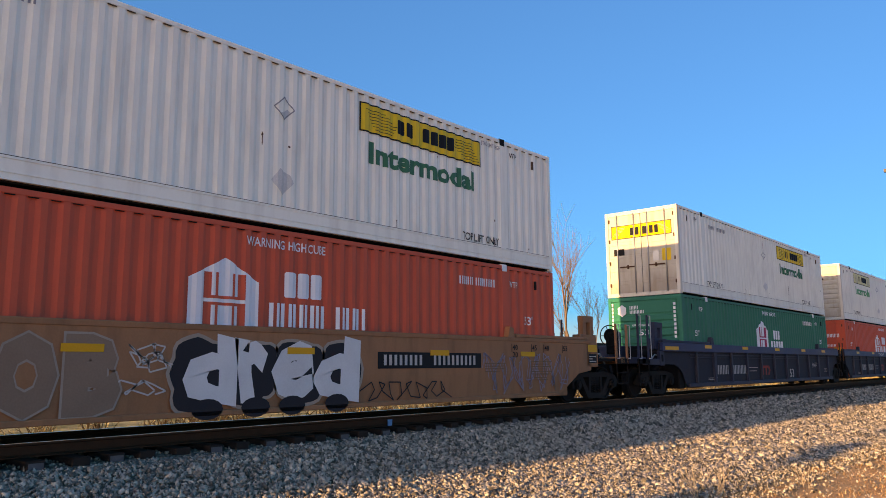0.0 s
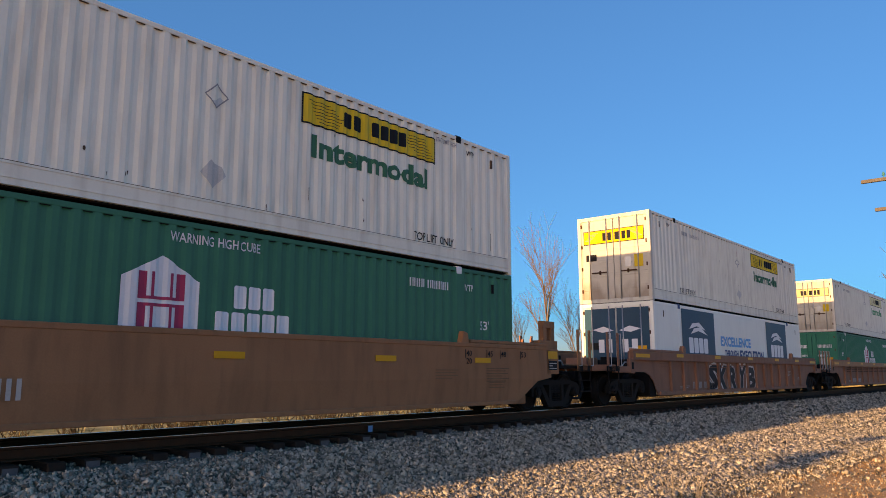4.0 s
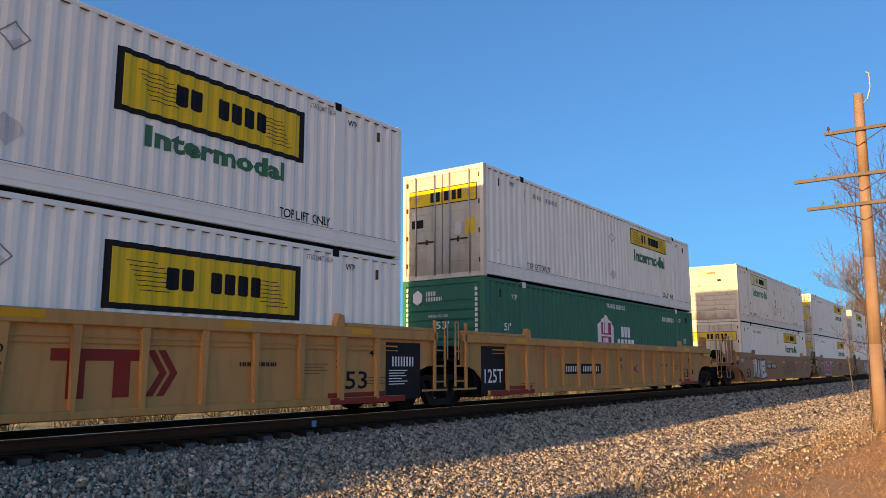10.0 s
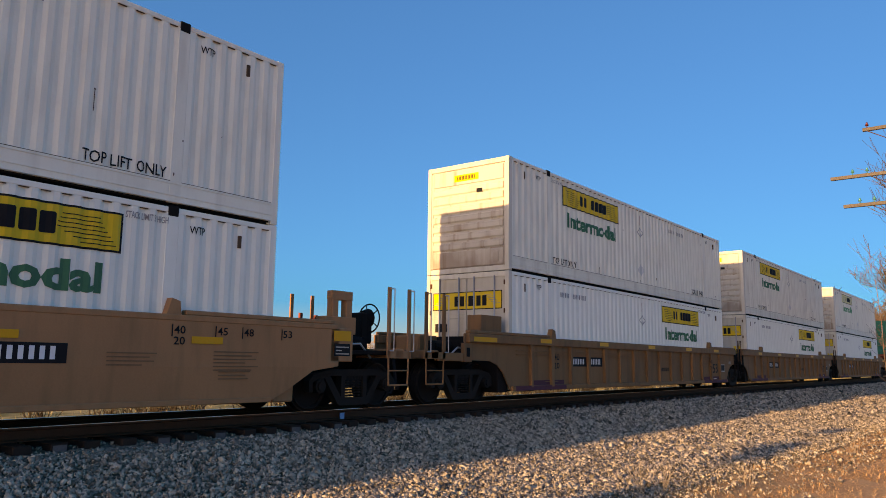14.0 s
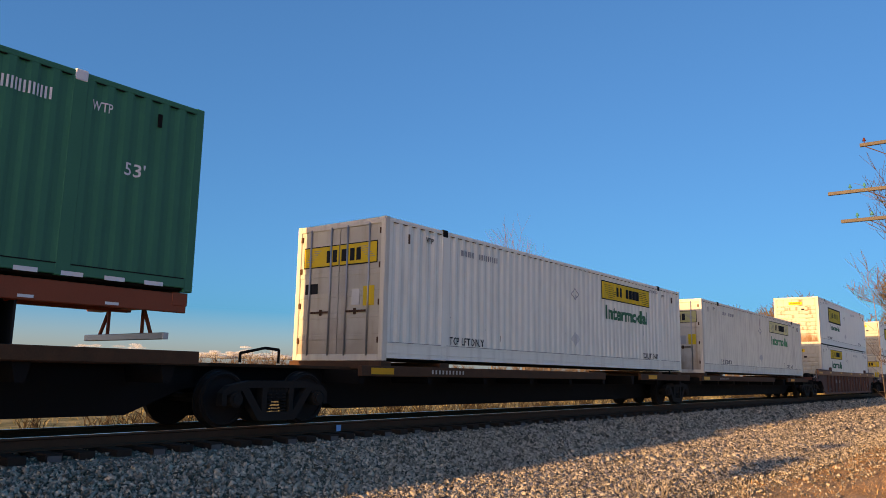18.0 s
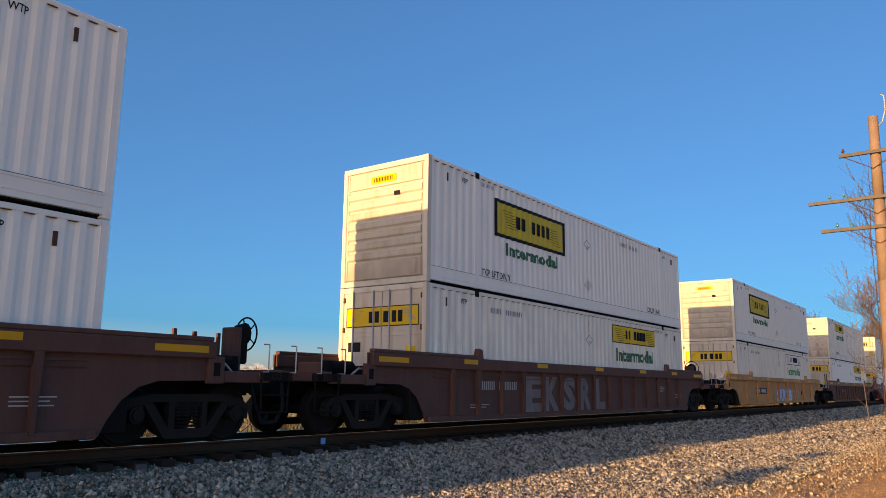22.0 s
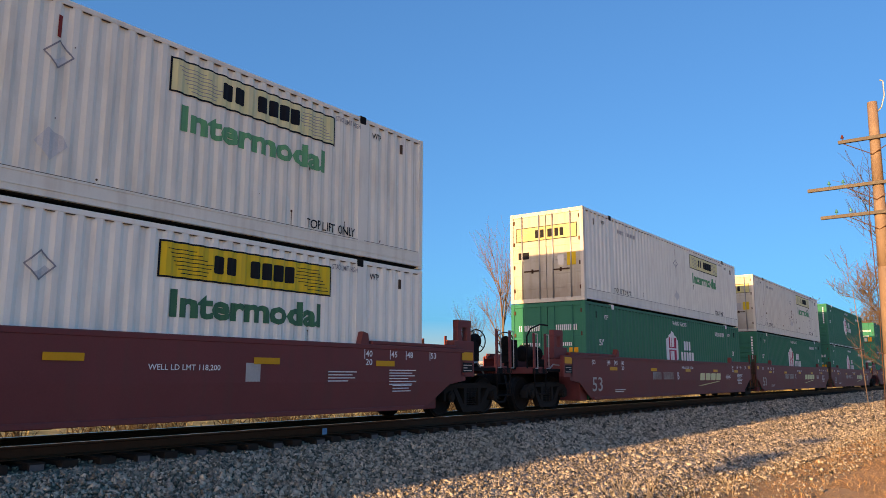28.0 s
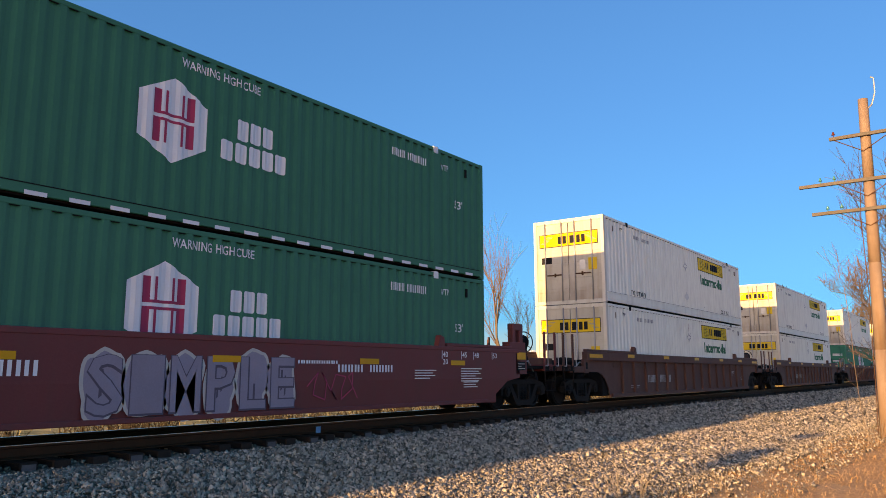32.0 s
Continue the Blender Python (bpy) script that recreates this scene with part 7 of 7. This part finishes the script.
def sapling():
    t = thing("sapling", "thin pale bare sapling near the telegraph pole", "tree", "bare trees", at=pose(27.0, 3.5, height(3.5) - 0.05))
    m = M()
    m.tube([(0, 0, 0), (0.02, 0.1, 1.0), (0.0, 0.16, 2.2), (0.05, 0.18, 3.4), (0.02, 0.26, 4.6)], 0.010, 5)
    part("trunk", m.mesh("trunk", BARK), t)
    m = M()
    for k in range(9):
        z = 1.4 + 0.35 * k
        m.rod((0.02, 0.12 + 0.03 * k, z), (0.1, 0.12 + 0.03 * k + 0.32 * (-1) ** k, z + 0.3), 0.006, 4, 0.003)
    part("twigs", m.mesh("twigs", TWIGS), t)


sapling()
stand(BUSHY, "leafless bush beside the telegraph pole", 4.6, 30, 3.6)
# the tree whose shadow lies on the gravel and the grass
def shade_tree():
    rnd = random.Random(2)
    t = thing("tree", "slim leaning evergreen tree on the grass beside the line", "tree", "bare trees", at=pose(-15.0, 4.7, height(4.7) - 0.1))
    m = M()
    pts = [(0, 0, 0), (0, 0.75, 2.2), (0, 1.3, 4.3), (0, 1.85, 5.8), (0, 2.2, 7.1)]
    for (a, b), r in zip(zip(pts, pts[1:]), (0.10, 0.075, 0.05, 0.03)):
        m.rod(a, b, r, 7, r * 0.7)
    part("trunk", m.mesh("trunk", BARK), t)
    m = M()
    for cz, cy, rad, cnt in ((3.9, 1.15, 0.55, 420), (4.35, 1.3, 0.4, 260), (5.55, 1.65, 0.26, 130), (5.95, 1.85, 0.3, 170), (6.9, 2.15, 0.24, 110), (2.9, 0.9, 0.3, 90)):
        for _ in range(cnt):
            d = Vector((rnd.gauss(0, 0.5), rnd.gauss(0, 0.5), rnd.gauss(0, 0.4))) * rad
            c = Vector((0, cy, cz)) + d
            u = Vector((rnd.uniform(-1, 1), rnd.uniform(-1, 1), rnd.uniform(-1, 1))).normalized() * 0.13
            v = u.orthogonal().normalized() * 0.055
            m.add([tuple(c - u), tuple(c + v), tuple(c + u), tuple(c - v)], [(0, 1, 2, 3)])
    part("crown", m.mesh("crown", LEAF), t)


LEAF = material("evergreen_leaf", (0.05, 0.075, 0.03), 0.8, var=0.3, bump=0.0)
shade_tree()
for k in range(34):
    x, y = rt.uniform(105, 230), rt.uniform(18.5, 38)
    place_tree("tree", "leafless tree in the wood beside the line", *rt.choice((THICK, BROAD)), pose(x, y, height(y) - 0.1, 0, 0, rt.uniform(0, 360)) @ Matrix.Scale(rt.uniform(11, 15.5), 4))


# ---------------------------------------------------------------- distant wood and low clouds
def far_wood():
    rnd = random.Random(8)
    m = M()
    for k in range(900):
        a = radians(rnd.uniform(8, 112))
        d = rnd.uniform(260, 380)
        c = Vector((d * math.cos(a), d * math.sin(a), 0.0))
        h = rnd.uniform(4, 8.5) * (1 + 0.25 * math.sin(a * 17))
        m.rod(c, c + Vector((0, 0, h * 0.5)), 0.18, 3)
        for _ in range(16):
            q = c + Vector((0, 0, h * rnd.uniform(0.15, 0.6)))
            e = q + Vector((rnd.uniform(-1, 1) * h * 0.32, rnd.uniform(-1, 1) * h * 0.32, h * rnd.uniform(0.1, 0.42)))
            m.rod(q, e, 0.11, 3, 0.03)
    return thing("far_wood", "hazy brown leafless wood on the horizon", "wood", kind="stuff", me=m.mesh("far_wood", TWIGS))


far_wood()
CLOUD = material("cloud", (0.75, 0.74, 0.74), 1.0, var=0.02, bump=0.0)
CLOUD.node_tree.nodes["Principled BSDF"].inputs["Alpha"].default_value = 0.16


def cloud_bank():
    rnd = random.Random(17)
    ico = bmesh.new()
    bmesh.ops.create_icosphere(ico, subdivisions=1, radius=1.0)
    vs0 = [v.co.copy() for v in ico.verts]
    fs0 = [tuple(v.index for v in f.verts) for f in ico.faces]
    ico.free()
    for cb, half, count, top in ((41.5, 5.5, 420, 2.2), (30.0, 4.5, 320, 2.0), (52.0, 4.0, 300, 1.8), (61.0, 4.5, 300, 1.9)):
        m = M()
        for k in range(count):
            f = rnd.uniform(-1, 1)
            b = radians(cb + half * f)
            d = rnd.uniform(2600, 2800)
            el = radians(0.95 + (top - 0.95) * (1 - f * f) * rnd.random() ** 1.6 * (0.55 + 0.45 * math.sin(7 * f + cb) * math.sin(17 * f + 1.3)))
            c = Vector((d * math.cos(b), d * math.sin(b), d * math.tan(el)))
            r = rnd.uniform(4.0, 10.0)
            m.add([tuple(c + Vector((v.x * 2.6, v.y * 2.6, v.z * 0.62)) * r * (1 + 0.35 * noise.noise(v * 1.9 + Vector((k, 0, 0))))) for v in vs0], fs0)
        thing("backdrop_clouds", "low white cumulus bank over the horizon", "cloud", kind="structure", me=m.mesh("backdrop_clouds", CLOUD, smooth=True))


cloud_bank()

# ---------------------------------------------------------------- loose stones, dry grass, weeds
def pieces(name, verts, faces_per, n, material_):
    """One joined mesh from n alike-shaped pieces; verts is (n, k, 3)."""
    k = verts.shape[1]
    f = np.array(faces_per)
    idx = (f[None, :, :] + (np.arange(n) * k)[:, None, None]).reshape(-1, f.shape[1])
    me = bpy.data.meshes.new(name)
    me.vertices.add(n * k)
    me.vertices.foreach_set("co", verts.reshape(-1).astype(np.float32))
    me.loops.add(idx.size)
    me.loops.foreach_set("vertex_index", idx.reshape(-1).astype(np.int32))
    me.polygons.add(len(idx))
    me.polygons.foreach_set("loop_start", (np.arange(len(idx)) * f.shape[1]).astype(np.int32))
    me.materials.append(material_)
    me.update(calc_edges=True)
    return me


PY, PZ = np.array([a for a, _ in PROFILE]), np.array([b for _, b in PROFILE])
OCTA = [(0, 2, 4), (2, 1, 4), (1, 3, 4), (3, 0, 4), (2, 0, 5), (1, 2, 5), (3, 1, 5), (0, 3, 5)]
rng = np.random.default_rng(5)


def stones():
    xs, ys = [], []
    for x0, x1, y0, y1, per in ((2.5, 15, 4.9, 10.0, 800), (15, 30, 4.9, 10.0, 420), (30, 55, 5.0, 10.0, 190), (55, 95, 5.2, 10.0, 90), (6, 40, 4.3, 4.9, 420), (6, 40, 3.7, 4.4, 170), (6, 40, 2.6, 3.8, 40), (2.5, 30, 10.0, 12.7, 150)):
        c = int((x1 - x0) * (y1 - y0) * per)
        xs.append(rng.uniform(x0, x1, c))
        ys.append(rng.uniform(y0, y1, c))
    x, y = np.concatenate(xs), np.concatenate(ys)
    keep = ~((np.abs(((x + 1.0 + 0.2475) % 0.495) - 0.2475) < 0.10) & (y > 10.02) & (y < 12.66))
    x, y = x[keep], y[keep]
    n = len(x)
    r = np.clip(rng.lognormal(-3.62, 0.34, n), 0.012, 0.055) * (1 + 0.35 * (x > 15) + 0.6 * (x > 30)) * (1 - 0.35 * (y < 4.9)) * np.where(y > 9.8, 0.75, 1.0)
    d = np.array([(1, 0, 0), (-1, 0, 0), (0, 1, 0), (0, -1, 0), (0, 0, 1), (0, 0, -1)], float)
    v = d[None] * r[:, None, None] * rng.uniform(0.6, 1.3, (n, 6, 1)) + rng.normal(0, 0.30, (n, 6, 3)) * r[:, None, None]
    a = rng.uniform(0, 2 * np.pi, n)
    b = rng.uniform(-1.0, 1.0, n)
    ca, sa, cb, sb = np.cos(a)[:, None], np.sin(a)[:, None], np.cos(b)[:, None], np.sin(b)[:, None]
    vx, vy, vz = v[..., 0], v[..., 1], v[..., 2]
    vy, vz = vy * cb - vz * sb, vy * sb + vz * cb
    vx, vy = vx * ca - vy * sa, vx * sa + vy * ca
    z = np.interp(y, PY, PZ) + 0.012 + rng.uniform(0.0, 0.022, n) * (y < 9.8)
    out = np.stack([vx + x[:, None], vy + y[:, None], vz + z[:, None]], -1)
    thing("ballast_stones", "loose grey and brown crushed stones of the ballast", "stones", kind="stuff", me=pieces("ballast_stones", out, OCTA, n, STONE))


stones()


def blades(name, label, zones, ma, long0, long1, upright):
    xs, ys = [], []
    for x0, x1, y0, y1, c in zones:
        xs.append(rng.uniform(x0, x1, c))
        ys.append(rng.uniform(y0, y1, c))
    x, y = np.concatenate(xs), np.concatenate(ys)
    n = len(x)
    clump = np.sin(x * 1.7 + 2 * np.sin(y * 2.1)) * np.sin(y * 1.9 + 1.3 * np.sin(x * 1.1))
    L = rng.uniform(long0, long1, n) * (0.7 + 0.5 * np.clip(clump, -0.6, 1))
    a = rng.uniform(0, 2 * np.pi, n)
    up = np.clip(rng.normal(upright, 0.3, n), 0.05, 1.4)
    w = 0.004 + 0.0035 * (np.hypot(x, y) / 12)
    z = np.interp(y, PY, PZ) - 0.02
    dx, dy, dz = np.cos(a) * np.cos(up) * L, np.sin(a) * np.cos(up) * L, np.sin(up) * L
    px, py = -np.sin(a) * w, np.cos(a) * w
    v = np.stack([np.stack([x - px, y - py, z], -1), np.stack([x + px, y + py, z], -1), np.stack([x + dx, y + dy, z + dz], -1)], 1)
    thing(name, label, "grass", kind="stuff", me=pieces(name, v, [(0, 1, 2)], n, ma))


blades("dry_grass", "short dry orange-brown grass and pine straw", ((7, 26, -3, 4.75, 120000), (26, 70, -8, 4.9, 50000), (6, 26, 4.4, 5.6, 5200)), STRAW, 0.04, 0.13, 0.10)
blades("rough_grass", "tall dry grass and brush behind the track", ((-4, 60, 14.6, 19, 60000), (60, 150, 14.8, 21, 12000), (-10, 120, 19, 34, 24000)), BRUSH, 0.08, 0.34, 0.7)


def underbrush():
    """Low tangled shrubs along the far side of the line."""
    rnd = random.Random(41)
    m = M()
    for k in range(210):
        x, y = rnd.uniform(-6, 75), rnd.uniform(15.6, 19.5)
        c = Vector((x, y, height(y) - 0.05))
        tall = rnd.uniform(0.35, 0.95)
        for _ in range(12):
            q = c + Vector((rnd.uniform(-0.25, 0.25), rnd.uniform(-0.2, 0.2), 0))
            d = Vector((rnd.uniform(-0.7, 0.7), rnd.uniform(-0.5, 0.5), 1)).normalized()
            for j in range(3):
                e = q + d * tall * rnd.uniform(0.25, 0.4)
                m.rod(q, e, 0.019 - 0.004 * j, 3, 0.015 - 0.004 * j)
                m.rod(e, e + (d + Vector((rnd.uniform(-1, 1), rnd.uniform(-1, 1), 0.1))).normalized() * tall * 0.3, 0.010, 3, 0.005)
                q, d = e, (d + Vector((rnd.uniform(-0.5, 0.5), rnd.uniform(-0.5, 0.5), 0.0))).normalized()
    thing("underbrush", "low tangled leafless shrubs behind the track", "shrubs", kind="stuff", me=m.mesh("underbrush", SCRUB))


underbrush()


def weed(seed, x, y, tall):
    rnd = random.Random(seed)
    m = M()
    for k in range(7):
        q = Vector((rnd.uniform(-0.05, 0.05), rnd.uniform(-0.05, 0.05), 0))
        d = Vector((rnd.uniform(-0.5, 0.5), rnd.uniform(-0.5, 0.5), 1)).normalized()
        for j in range(3):
            e = q + d * tall / 3
            m.rod(q, e, 0.006, 3, 0.004)
            if j:
                m.rod(q, q + (d + Vector((rnd.uniform(-1, 1), rnd.uniform(-1, 1), 0.2))).normalized() * tall * 0.22, 0.004, 3, 0.002)
            q = e
            d = (d + Vector((rnd.uniform(-0.3, 0.3), rnd.uniform(-0.3, 0.3), 0.1))).normalized()
    thing("weed", "dry bare weed stalk at the edge of the gravel", "weed", "weeds", me=m.mesh("weed", STALK), at=pose(x, y, height(y) - 0.02))


for k, (x, y, h) in enumerate(((10.6, 4.55, 0.5), (10.9, 4.4, 0.42), (12.6, 3.7, 0.3), (18.5, 3.2, 0.4), (22.0, 2.6, 0.7), (23.6, 3.0, 0.7), (24.8, 2.2, 0.9), (14.5, 1.4, 0.5), (15.2, 1.0, 0.6))):
    weed(k + 60, x, y, h)

# ---------------------------------------------------------------- sleepers
def tie_mesh():
    m = M()
    m.box(-0.115, 0.115, YC - 1.30, YC + 1.30, -0.36, -0.182, 0.012)
    return m.mesh("sleeper", WOOD_TIE)


TIES = [tie_mesh() for _ in range(3)]
for k in range(300):
    where = pose(-1.0 + 0.495 * k + rt.uniform(-0.03, 0.03), rt.uniform(-0.05, 0.05), 0, 0, 0, rt.uniform(-0.2, 0.2))
    tie = part("sleeper", TIES[k % 3], track, at=where)
    if k < 70 and k % 5 in (0, 2):
        part("end_plate", shared("end_plate", lambda m: m.box(-0.09, 0.09, YC - 1.306, YC - 1.299, -0.33, -0.21), PLATE), tie, "grey galvanised plate on the sleeper's end")
m = M()
x = -1.5
while x > -700:
    m.box(x - 0.115, x + 0.115, YC - 1.3, YC + 1.3, -0.36, -0.182)
    x -= 0.495
x = 148
while x < 860:
    m.box(x - 0.115, x + 0.115, YC - 1.3, YC + 1.3, -0.36, -0.182)
    x += 0.495
tagged(part("sleepers", m.mesh("sleepers", WOOD_TIE), track, "timber sleepers farther along"), kind="stuff")


# ---------------------------------------------------------------- the train rolls
def motions():
    for ob, x, z in MOVERS:
        walk(ob, [(t, pose(x - s, YC, z)) for t, s in GONE])


motions()
